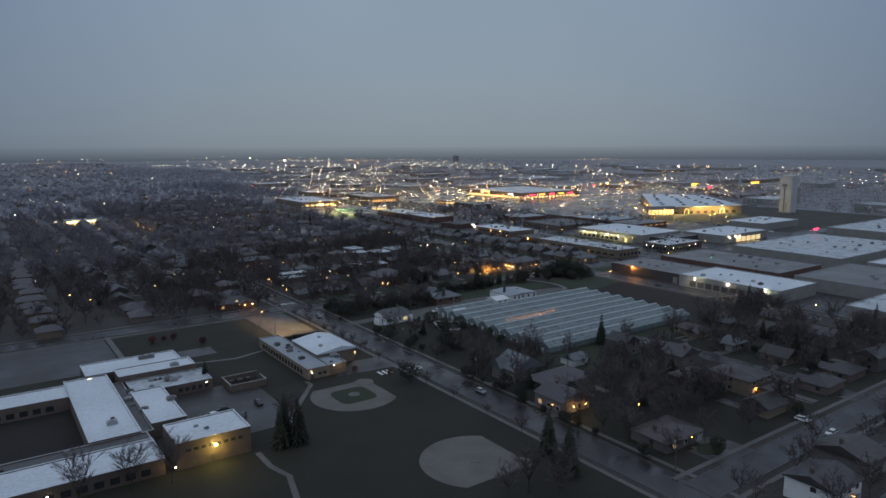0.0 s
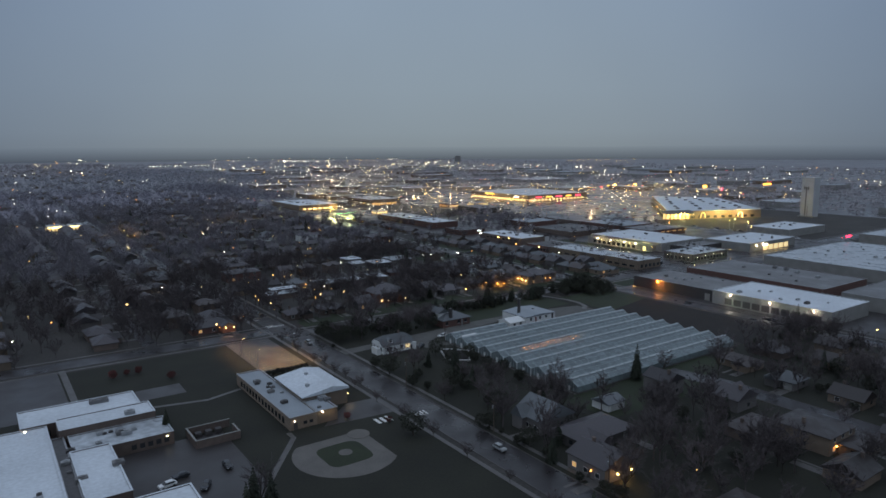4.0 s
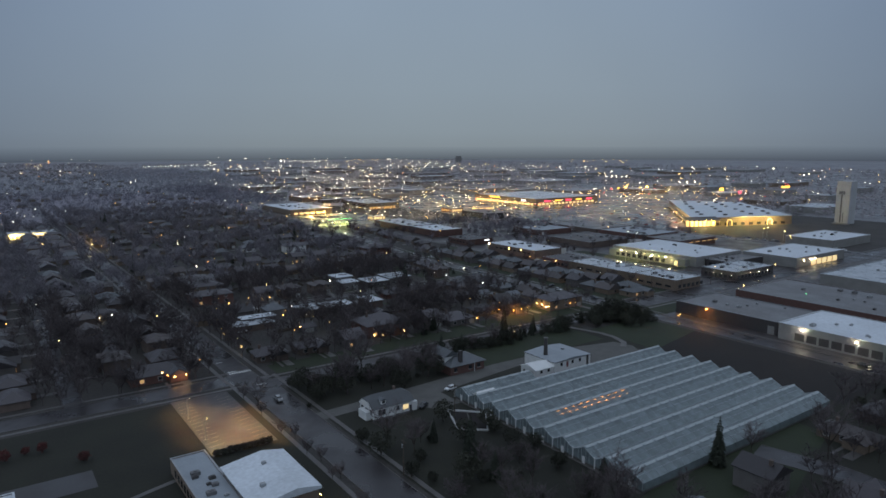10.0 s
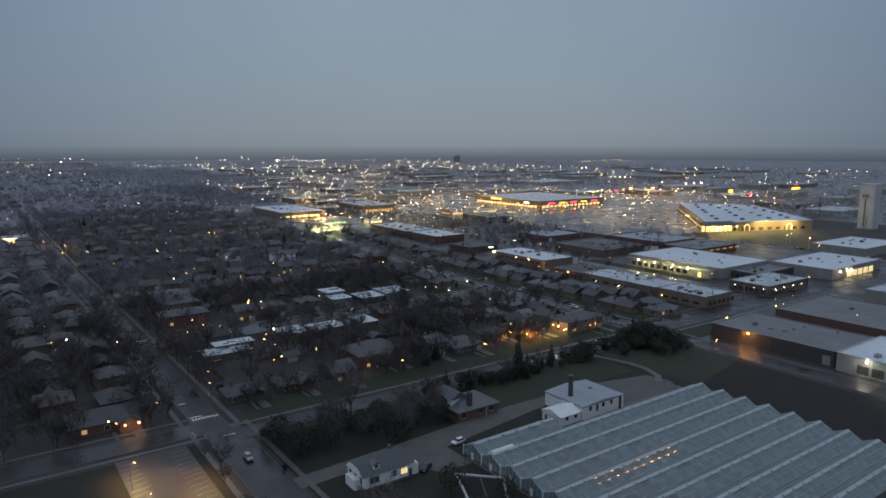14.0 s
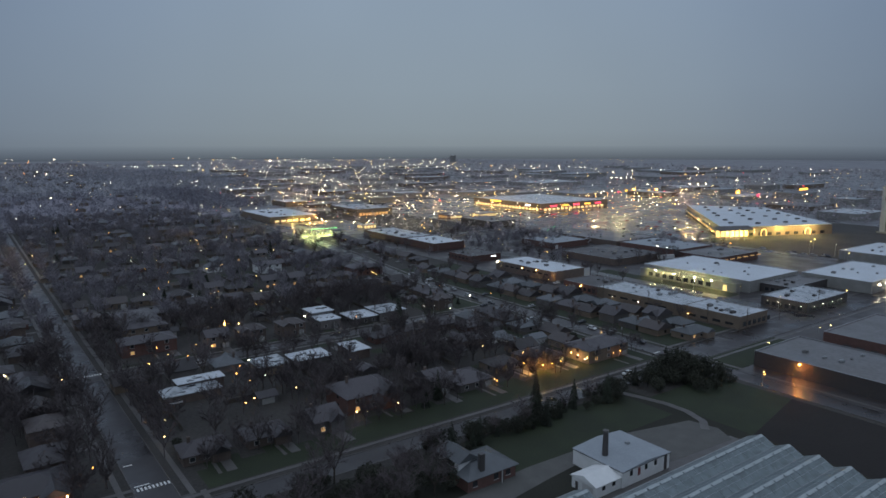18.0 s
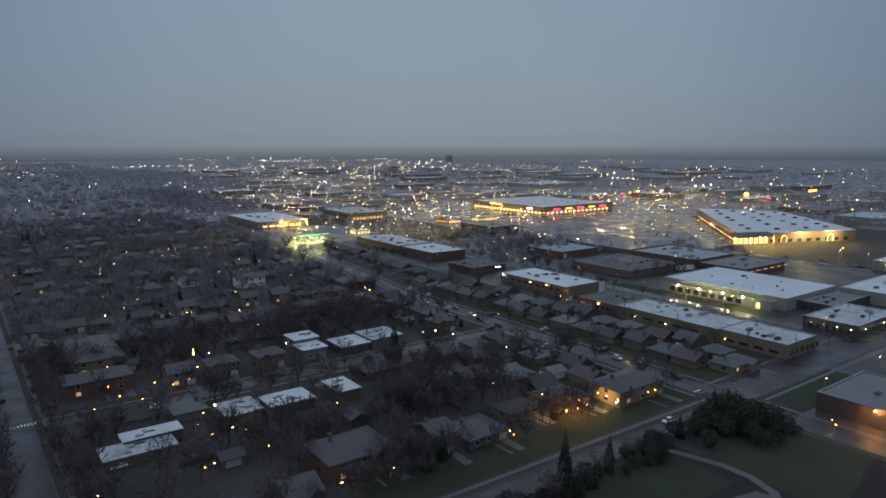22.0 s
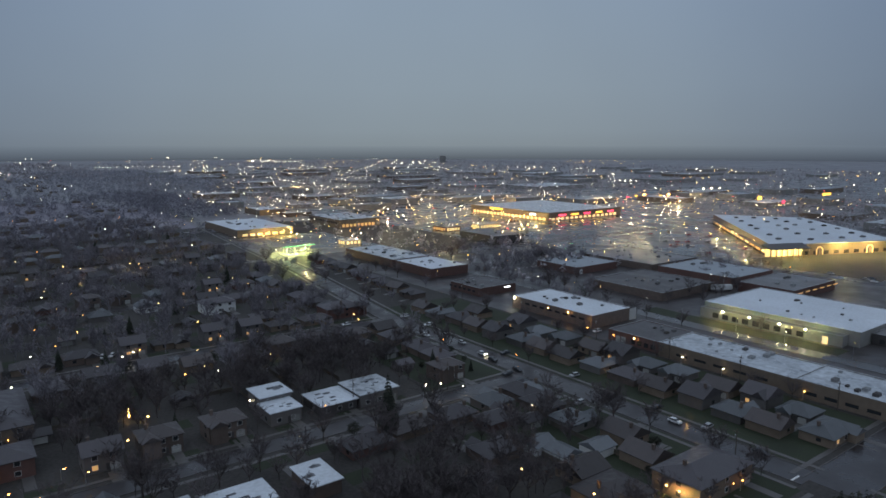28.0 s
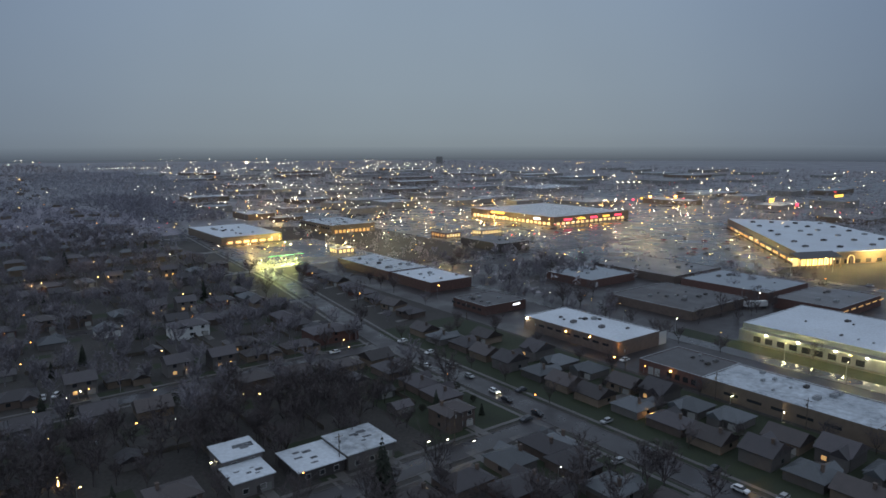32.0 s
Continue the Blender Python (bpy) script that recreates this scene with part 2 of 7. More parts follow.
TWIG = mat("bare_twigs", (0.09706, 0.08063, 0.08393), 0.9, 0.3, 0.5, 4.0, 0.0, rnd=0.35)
NEEDLE = mat("dark_needles", (0.0255, 0.03145, 0.02125), 0.9, 0.4, 0.6, 5.0, 0.0, rnd=0.3)
REDLEAF = mat("red_brown_leaves", (0.105, 0.034, 0.032), 0.9, 0.4, 0.6, 5.0, 0.0, rnd=0.3)
SHRUB = mat("shrub_leaves", (0.034, 0.036, 0.025), 0.9, 0.4, 0.6, 5.0, 0.0, rnd=0.3)
GLASS = mat("dark_window_glass", (0.03, 0.032, 0.036), 0.1, 0.1, 1.0, 5.0, 0.0, spec=0.8)
TYRE = mat("tyre_rubber", (0.02, 0.02, 0.02), 0.8, 0.1, 2.0, 9.0, 0.0)
CARW = mat("white_car_paint", (0.7, 0.71, 0.72), 0.25, 0.05, 1.0, 5.0, 0.0)
CARD = mat("dark_car_paint", (0.03, 0.032, 0.038), 0.22, 0.1, 1.0, 5.0, 0.0, rnd=0.5)
CARS = mat("silver_car_paint", (0.32, 0.33, 0.34), 0.28, 0.05, 1.0, 5.0, 0.0, rnd=0.2)
CARR = mat("red_car_paint", (0.25, 0.02, 0.02), 0.25, 0.05, 1.0, 5.0, 0.0)
TOWERP = mat("pale_tower_concrete", (0.42, 0.43, 0.44), 0.7, 0.15, 0.08, 1.0, 0.1)
L_COOL = emit("cool_lamp", (1.0, 0.86, 0.58), 36)
L_WARM = emit("warm_lamp", (1.0, 0.56, 0.16), 28)
L_AMBER = emit("amber_lamp", (1.0, 0.38, 0.08), 18)
L_FRONT = emit("bright_lit_front", (1.0, 0.80, 0.38), 3.2)
F_COOL = emit("far_cool_lamp", (1.0, 0.86, 0.6), 15.0)
F_WARM = emit("far_warm_lamp", (1.0, 0.56, 0.18), 11.0)
F_AMBER = emit("far_amber_lamp", (1.0, 0.36, 0.07), 7.0)
F_RED = emit("far_red_lamp", (1.0, 0.07, 0.08), 4.0)
L_RED = emit("red_lamp", (1.0, 0.06, 0.06), 6)
L_GREEN = emit("green_lamp", (0.2, 1.0, 0.35), 4)
L_WIN = emit("lit_window", (1.0, 0.55, 0.2), 0.42)
L_SHOP = emit("lit_shop_window", (1.0, 0.74, 0.36), 0.85)
L_CANOPY = emit("lit_canopy_soffit", (0.95, 1.0, 0.42), 5.0)
L_SIGNR = emit("red_sign", (1.0, 0.05, 0.12), 3.0)
L_SIGNY = emit("yellow_sign", (1.0, 0.55, 0.08), 2.5)
L_SIGNW = emit("white_sign", (0.9, 0.95, 1.0), 3.0)


# ---- mesh helpers ----
def box(bm, x0, y0, z0, x1, y1, z1, bevel=0.0):
    vs = [bm.verts.new((x, y, z)) for x in (x0, x1) for y in (y0, y1) for z in (z0, z1)]
    fs = [bm.faces.new([vs[i] for i in f]) for f in ((0, 1, 3, 2), (4, 6, 7, 5), (0, 4, 5, 1), (2, 3, 7, 6), (0, 2, 6, 4), (1, 5, 7, 3))]
    if bevel:
        bmesh.ops.bevel(bm, geom=list({e for f in fs for e in f.edges}), offset=bevel, segments=1, affect="EDGES")


def tube(bm, p, q, r0, r1, sides=6, cap=True):
    p, q = Vector(p), Vector(q)
    d = (q - p).normalized()
    a = d.orthogonal().normalized()
    b = d.cross(a)
    rings = []
    for c, r in ((p, r0), (q, r1)):
        rings.append([bm.verts.new(c + r * (math.cos(t) * a + math.sin(t) * b)) for t in [2 * math.pi * i / sides for i in range(sides)]])
    for i in range(sides):
        j = (i + 1) % sides
        bm.faces.new((rings[0][i], rings[0][j], rings[1][j], rings[1][i]))
    if cap:
        bm.faces.new(rings[1])
        bm.faces.new(list(reversed(rings[0])))


def finish(bm, name, material):
    me = bpy.data.meshes.new(name)
    bmesh.ops.recalc_face_normals(bm, faces=bm.faces)
    bm.to_mesh(me)
    bm.free()
    for m in material if isinstance(material, (list, tuple)) else (material,):
        me.materials.append(m)
    return me


def part(name, bm, material, parent, label=""):
    ob = new(name, finish(bm, name, material))
    ob.parent = parent
    if label:
        ob["label"] = label
    return ob


def part_box(name, parent, material, *b, bevel=0.0, label=""):
    bm = bmesh.new()
    box(bm, *b, bevel=bevel)
    return part(name, bm, material, parent, label)


def thing(name, m, label, category, group="", kind=""):
    ob = new(name)
    ob.matrix_world = m
    ob.empty_display_size = 0.5
    return tagged(ob, label, category, group, kind)


def solo(name, bm, material, m, label, category, group="", kind=""):
    ob = new(name, finish(bm, name, material))
    ob.matrix_world = m
    return tagged(ob, label, category, group, kind)


def slab(bm, pts, z0, z1):
    """A flat polygon with thickness."""
    lo = [bm.verts.new((x, y, z0)) for x, y in pts]
    hi = [bm.verts.new((x, y, z1)) for x, y in pts]
    bm.faces.new(hi)
    bm.faces.new(list(reversed(lo)))
    for i in range(len(pts)):
        j = (i + 1) % len(pts)
        bm.faces.new((lo[i], lo[j], hi[j], hi[i]))


def ribbon(bm, line, width, z0, z1):
    """A band of that width along a line of (e, n)."""
    pts = [Vector(p) for p in line]
    left, right = [], []
    for i, p in enumerate(pts):
        d = (pts[min(i + 1, len(pts) - 1)] - pts[max(i - 1, 0)]).normalized()
        s = Vector((-d.y, d.x)) * width / 2
        left.append(p + s)
        right.append(p - s)
    for i in range(len(pts) - 1):
        slab(bm, [right[i], right[i + 1], left[i + 1], left[i]], z0, z1)



# ---- ground, roads, pavements ----
bm = bmesh.new()
R = 4900
NSEG = 48
centre = bm.verts.new((0, 0, 0))
ring = [bm.verts.new((R * math.cos(2 * math.pi * i / NSEG), R * math.sin(2 * math.pi * i / NSEG), 0)) for i in range(NSEG)]
for i in range(NSEG):
    bm.faces.new((centre, ring[i], ring[(i + 1) % NSEG]))
solo("ground", bm, FARSOIL, GRID, "damp winter ground of a flat suburb, paled for haze", "ground", kind="structure")

# distant woodland ring that closes the horizon, its haze painted as a glow
bm = bmesh.new()
prev = None
for i in range(241):
    a = 2 * math.pi * i / 240
    h = 84 + 7 * noise.noise((8 * math.cos(a), 8 * math.sin(a), 0.3)) + 2.5 * noise.noise((60 * math.cos(a), 60 * math.sin(a), 1))
    c, s = math.cos(a), math.sin(a)
    cur = [bm.verts.new((4600 * c, 4600 * s, -1)), bm.verts.new((4750 * c, 4750 * s, h * 0.6)), bm.verts.new((4850 * c, 4850 * s, h))]
    if prev:
        for k in range(2):
            bm.faces.new((prev[k], cur[k], cur[k + 1], prev[k + 1]))
    prev = cur
HAZE = emit("painted_haze_glow", (0.085, 0.10, 0.125), 1.0)
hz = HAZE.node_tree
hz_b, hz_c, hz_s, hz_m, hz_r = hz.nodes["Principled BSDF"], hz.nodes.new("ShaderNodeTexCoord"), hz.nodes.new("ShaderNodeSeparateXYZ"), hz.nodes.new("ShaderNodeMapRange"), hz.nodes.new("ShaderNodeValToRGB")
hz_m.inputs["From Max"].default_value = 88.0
# glow runs from haze grey at the foot to sky colour on top
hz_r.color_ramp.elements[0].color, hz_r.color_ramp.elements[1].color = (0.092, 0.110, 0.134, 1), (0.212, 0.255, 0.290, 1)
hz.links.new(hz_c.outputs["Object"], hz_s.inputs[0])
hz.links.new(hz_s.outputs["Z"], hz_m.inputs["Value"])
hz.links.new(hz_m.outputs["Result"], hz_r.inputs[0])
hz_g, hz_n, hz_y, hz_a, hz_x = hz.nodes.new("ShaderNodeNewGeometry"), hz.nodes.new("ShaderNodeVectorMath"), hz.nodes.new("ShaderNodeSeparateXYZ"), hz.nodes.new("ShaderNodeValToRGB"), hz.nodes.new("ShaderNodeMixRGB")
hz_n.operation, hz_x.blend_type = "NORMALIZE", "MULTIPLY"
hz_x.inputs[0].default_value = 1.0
# the backdrop gets the same painted vignette as the sky
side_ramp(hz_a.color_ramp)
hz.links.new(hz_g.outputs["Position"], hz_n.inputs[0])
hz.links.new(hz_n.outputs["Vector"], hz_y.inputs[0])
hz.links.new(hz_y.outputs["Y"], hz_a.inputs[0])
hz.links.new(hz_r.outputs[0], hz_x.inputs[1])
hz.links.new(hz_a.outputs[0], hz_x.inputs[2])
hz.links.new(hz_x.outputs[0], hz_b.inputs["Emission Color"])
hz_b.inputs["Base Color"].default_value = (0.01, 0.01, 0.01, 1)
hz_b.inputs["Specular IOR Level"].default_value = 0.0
solo("backdrop", bm, HAZE, GRID, "glowing backdrop ring painted as hazy far woodland", "backdrop", kind="structure")

RZ = [0.03]


def road(name, line, width, label, material=None, walks=(), verge=2.2, kerbs=True):
    RZ[0] += 0.004
    bm = bmesh.new()
    ribbon(bm, line, width, -0.05, RZ[0])
    solo(name, bm, material or ASPH, GRID, label, "road", kind="structure")
    pts = [Vector(p) for p in line]
    bm = bmesh.new()
    for side in (-1, 1) if kerbs else ():
        off = []
        for i, p in enumerate(pts):
            d = (pts[min(i + 1, len(pts) - 1)] - pts[max(i - 1, 0)]).normalized()
            off.append(p + Vector((-d.y, d.x)) * side * (width / 2 + 0.12))
        ribbon(bm, off, 0.24, -0.05, 0.16 + (RZ[0] - 0.03) * 0.3)
    if kerbs:
        solo("kerb", bm, CONC, GRID, "pale concrete kerb along the street", "kerb", kind="structure")
    for side in walks:
        bm = bmesh.new()
        off = []
        for i, p in enumerate(pts):
            d = (pts[min(i + 1, len(pts) - 1)] - pts[max(i - 1, 0)]).normalized()
            off.append(p + Vector((-d.y, d.x)) * side * (width / 2 + verge + 0.9))
        ribbon(bm, off, 1.5, -0.05, 0.1 + (RZ[0] - 0.03) * 0.3)
        solo("pavement", bm, CONC, GRID, "concrete pavement beside the street", "pavement", kind="structure")


road("road_main", [(135.9, -60), (135.9, 327)], 11.0, "wet asphalt residential street", walks=(1, -1))
road("road_main_north", [(134.4, 326), (132.6, 500), (131.4, 640), (129, 1500)], 9.0, "wet asphalt residential street", walks=(1, -1))
road("road_cross_west", [(-400, 328.7), (130, 328.7)], 10.4, "wet asphalt side street", walks=(1, -1))
road("road_cross_east", [(139, 318), (330, 317)], 8.0, "wet asphalt side street", walks=(1,))
road("road_avenue", [(337, 322), (560, 322), (900, 322)], 15.0, "broad wet avenue between workshops", walks=(1, -1))
road("road_east", [(336.5, -60), (336.5, 280), (337, 316)], 9.0, "wet asphalt street along the field", walks=(-1,))
road("road_east_north", [(338, 328), (338, 540), (345, 590), (360, 700), (370, 820), (398, 1120), (430, 1700)], 10.0, "wet asphalt street with driveways", walks=(1, -1))
road("road_side_a", [(139, 434), (333, 434)], 8.0, "wet residential street", walks=(1, -1))
road("road_side_b", [(139, 538), (333, 538)], 8.0, "wet residential street", walks=(1, -1))
for k, nn in enumerate((643, 748, 853, 958, 1063)):
    road("road_side_" + "cdefg"[k], [(139, nn), (355 + 8 * k, nn)], 8.0, "wet residential street")
road("road_west", [(78, 332), (78, 1500)], 6.0, "narrow wet residential street", kerbs=False)
for k, nn in enumerate((540, 748, 958)):
    road("road_west_" + "abc"[k], [(-500, nn), (130, nn)], 6.0, "narrow wet residential street", kerbs=False)
road("road_far_west", [(-60, 332), (-60, 1500)], 6.0, "narrow wet residential street", kerbs=False)
road("road_side_south", [(139, 85), (332, 85)], 9.0, "wet residential side street", walks=(1, -1))
road("road_court", [(238, 90), (238, 165), (233, 184)], 9.0, "wet residential court")
road("road_commercial", [(452, 330), (452, 700)], 9.0, "wet service street behind workshops", ASPH3)
road("road_shops", [(372, 690), (900, 690)], 14.0, "broad wet shopping street")
road("road_boulevard", [(640, -200), (640, 560)], 12.0, "wet industrial street")


def patch(name, pts, material, z, label, category):
    bm = bmesh.new()
    slab(bm, pts, -0.05, z)
    return solo(name, bm, material, GRID, label, category, kind="structure")


def rect(e0, n0, e1, n1):
    return [(e0, n0), (e1, n0), (e1, n1), (e0, n1)]


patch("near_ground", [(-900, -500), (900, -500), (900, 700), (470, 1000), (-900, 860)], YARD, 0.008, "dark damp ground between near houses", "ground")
patch("school_lawn", rect(-60, 60, 127, 318), GRASS, 0.012, "dark olive wet playing field and lawn", "lawn")
patch("courtyard", rect(-60, 193.5, 18, 236), SOIL, 0.03, "dark bare ground of the school courtyard", "yard")
patch("garden_block", rect(142, 92, 330, 187), GRASS, 0.011, "dark rough grass between garden houses", "lawn")
patch("school_yard", rect(45, 184, 76, 230), ASPH2, 0.05, "wet asphalt school yard", "yard")
patch("school_car_park", rect(-60, 272, 40.4, 320), ASPH2, 0.06, "wet asphalt school car park", "car park")
patch("yard_apron", rect(46, 270, 76, 281), ASPH2, 0.055, "small paved apron behind the school", "yard")
patch("annex_drive", [(103, 214), (129, 211.5), (129, 226), (117, 227), (108, 219.5)], ASPH2, 0.05, "short dark asphalt drive before the annex", "drive")
bm = bmesh.new()
ribbon(bm, [(42.2, 272), (42.2, 322)], 2.2, -0.05, 0.09)
solo("path", bm, CONC, GRID, "pale footpath beside the school car park", "path", kind="structure")
patch("parking_lot", rect(105, 270, 124, 319), ASPH2, 0.07, "asphalt parking lot with angled stalls", "car park")
patch("nursery_lawn", rect(143, 186, 290, 310), GRASS, 0.014, "rough dark grass round the greenhouse", "lawn")
patch("south_lawn", [(176, 188), (182, 166), (214, 164), (262, 178), (262, 188)], LAWN, 0.028, "green lawn between the greenhouse and the gardens", "lawn")
patch("north_lawn", rect(215, 286, 284, 309), LAWN, 0.03, "green lawn behind the boiler house", "lawn")
patch("field", rect(290, 186, 329, 300), SOIL, 0.02, "dark bare ploughed field", "field")
patch("field_lawn", [(290, 262), (329, 270), (329, 300), (290, 300)], LAWN, 0.034, "green lawn at the end of the bare field", "lawn")
patch("nursery_drive", [(141.6, 275.8), (156, 276.6), (170.6, 276.6), (172, 268), (176, 262), (185.8, 262), (185.8, 274), (221, 279), (250, 282), (254, 266), (282, 264), (286, 271), (284, 280), (258, 286), (220, 287), (178, 284), (141.6, 282)], GRAVEL, 0.06, "pale gravel drive of the nursery", "drive")
bm = bmesh.new()
ribbon(bm, [(285, 314), (285.5, 309), (288, 301), (290, 293), (290, 285), (287, 277), (282, 273)], 2.6, -0.05, 0.07)
solo("path", bm, CONC, GRID, "narrow curved path round the lawn", "path", kind="structure")
patch("garden_plot", [(172, 245), (179, 239), (187, 250), (178, 259)], SOIL, 0.05, "small fenced vegetable garden", "garden")
bm = bmesh.new()
ribbon(bm, [(172, 245), (179, 239), (187, 250), (178, 259), (172, 245)], 0.35, 0, 0.4)
ribbon(bm, [(175.5, 242), (182.5, 254.5)], 0.3, 0, 0.35)
solo("garden_edging", bm, GRAVEL, GRID, "pale raised edging round the vegetable garden", "edging")
patch("dock_apron", rect(341, 176, 349, 300), ASPH2, 0.05, "wet loading apron", "yard")
patch("industrial_yard", rect(349, 20, 640, 314), ASPH2, 0.03, "wet asphalt yard between workshops", "yard")
patch("warehouse_lawn", rect(342, 298, 398, 313.5), LAWN, 0.09, "dark lawn beside the dark warehouse", "lawn")
patch("workshop_yard", rect(396, 330, 452, 760), ASPH2, 0.035, "wet asphalt yard behind workshops", "yard")
patch("office_yard", rect(456, 330, 640, 700), ASPH2, 0.04, "wet asphalt car park with reflections", "car park")
patch("office_lawn", rect(456.6, 372, 469, 472), LAWN, 0.09, "lit green lawn strip before the office", "lawn")
patch("shopping_car_park", [(560, 697), (900, 697), (1000, 1100), (560, 1100)], ASPH3, 0.045, "large wet shopping car park", "car park")
patch("plaza_car_park", [(640, 520), (684, 522), (840, 660), (862, 683), (600, 683), (560, 600)], ASPH3, 0.05, "wet car park before the mall", "car park")
patch("station_forecourt", rect(370, 750, 470, 880), ASPH3, 0.055, "wet forecourt of a filling station", "forecourt")
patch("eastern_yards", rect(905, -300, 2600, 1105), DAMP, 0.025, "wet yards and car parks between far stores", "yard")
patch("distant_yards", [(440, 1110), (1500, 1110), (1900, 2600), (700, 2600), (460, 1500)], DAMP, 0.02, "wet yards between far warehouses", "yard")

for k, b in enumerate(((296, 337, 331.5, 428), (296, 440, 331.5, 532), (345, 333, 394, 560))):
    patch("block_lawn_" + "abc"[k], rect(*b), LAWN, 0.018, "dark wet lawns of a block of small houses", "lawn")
patch("west_ground", [(-1800, 858), (-900, 858), (380, 968), (405, 1200), (330, 1420), (140, 1560), (-160, 1650), (-700, 1640), (-1400, 1500)], WESTSOIL, 0.006, "suburban ground under far trees with haze painted in", "ground")
patch("cross_street_lawn", rect(146, 326.6, 330, 338), LAWN, 0.02, "dark front lawns along the cross street", "lawn")
# stalls of the orange-lit lot
bm = bmesh.new()
for i in range(16):
    for e0, e1 in ((105.6, 110.4), (118.6, 123.4)):
        n0 = 273.5 + 2.8 * i
        slab(bm, [(e0, n0), (e1, n0 + 0.9), (e1, n0 + 1.02), (e0, n0 + 0.12)], 0.05, 0.075)
solo("stall_marking", bm, YPAINT, GRID, "worn pale painted stall lines", "marking", kind="structure")
# crosswalks and stop bars
bm = bmesh.new()
for i in range(9):
    slab(bm, rect(130.6 + 0.95 * i, 335.4, 131.1 + 0.95 * i, 337.2), 0.05, 0.085)
    slab(bm, rect(130.6 + 0.95 * i, 433 + 6, 131.1 + 0.95 * i, 441), 0.05, 0.085)
for e0, n0, e1, n1 in ((130.4, 338.2, 134.2, 338.7), (127.5, 322.8, 128.2, 326.8), (134.8, 318.6, 138.6, 319.1), (128.6, 82, 129.2, 88), (139.6, 86, 140.1, 89), (130.3, 352, 132.6, 352.6), (131, 203.6, 131.5, 207), (132.2, 203.6, 132.7, 207), (133.4, 203.6, 133.9, 207), (134.6, 203.6, 135.1, 207), (118, 206, 119, 210), (120, 206, 121, 210), (122, 206, 123, 210), (333, 330.4, 337.4, 331)):
    slab(bm, rect(e0, n0, e1, n1), 0.05, 0.085)
solo("crosswalk_marking", bm, PAINT, GRID, "white painted crosswalk bars and stop lines", "marking", kind="structure")


# ball fields
def ball_field(he, hn, se, sn, r, label, square=True):
    ob = thing("ball_field", GRID, label, "ball field", "ball fields")
    pe, pn = he - se * 8.8, hn - sn * 8.8
    bm = bmesh.new()
    pts = [(he + se * 2, hn + sn * 2)]
    mid = math.atan2(-sn, -se)
    oe, on = se * 10.8, sn * 10.8
    reach = math.sqrt(r * r - 10.8 ** 2)
    ends = []
    for a in (math.atan2(-sn * reach, oe), math.atan2(on, -se * reach)):
        ends.append(mid + (a - mid + math.pi) % (2 * math.pi) - math.pi)
    for i in range(29):
        a = ends[0] + (ends[1] - ends[0]) * i / 28
        pts.append((pe + r * math.cos(a), pn + r * math.sin(a)))
    slab(bm, pts, -0.05, 0.06)
    part("infield_dirt", bm, CLAY, ob)
    bm = bmesh.new()
    q = 13.5
    o = 2.6
    pts = []
    for ce, cn in ((0, 0), (1, 0), (1, 1), (0, 1)):
        be, bn = he - se * (o + ce * q), hn - sn * (o + cn * q)
        pts.append((be, bn))
    c = Vector((sum(p[0] for p in pts) / 4, sum(p[1] for p in pts) / 4))
    rounded = []
    for i in range(36):
        a = 2 * math.pi * i / 36
        ca, sa = math.cos(a), math.sin(a)
        k = (abs(ca) ** 5 + abs(sa) ** 5) ** (-1 / 5)
        rounded.append((c.x + q / 2 * k * ca, c.y + q / 2 * k * sa))
    slab(bm, rounded, -0.05, 0.1)
    if square:
        part("infield_grass", bm, LAWN, ob)
    for name, ce, cn, rr in (("mound", pe, pn, 2.0), ("home_circle", he, hn, 3.4)):
        bm = bmesh.new()
        slab(bm, [(ce + rr * math.cos(2 * math.pi * i / 20), cn + rr * math.sin(2 * math.pi * i / 20)) for i in range(20)], -0.05, 0.14)
        part(name, bm, CLAY, ob)
    return ob


ball_field(109, 203, 1, 1, 15.0, "small ball field with pale dirt infield and grass square")
ball_field(113, 122, 1, -1, 15.5, "larger pale dirt ball field beside the street", False)
for line in ([(57, 170), (57, 160), (59, 152), (56, 140), (50, 120)], [(76, 190), (92, 212), (92, 216)], [(62, 262), (80, 258), (93, 262)]):
    bm = bmesh.new()
    ribbon(bm, line, 1.6, -0.05, 0.08)
    solo("path", bm, CONC, GRID, "narrow concrete footpath across the lawn", "path", kind="structure")


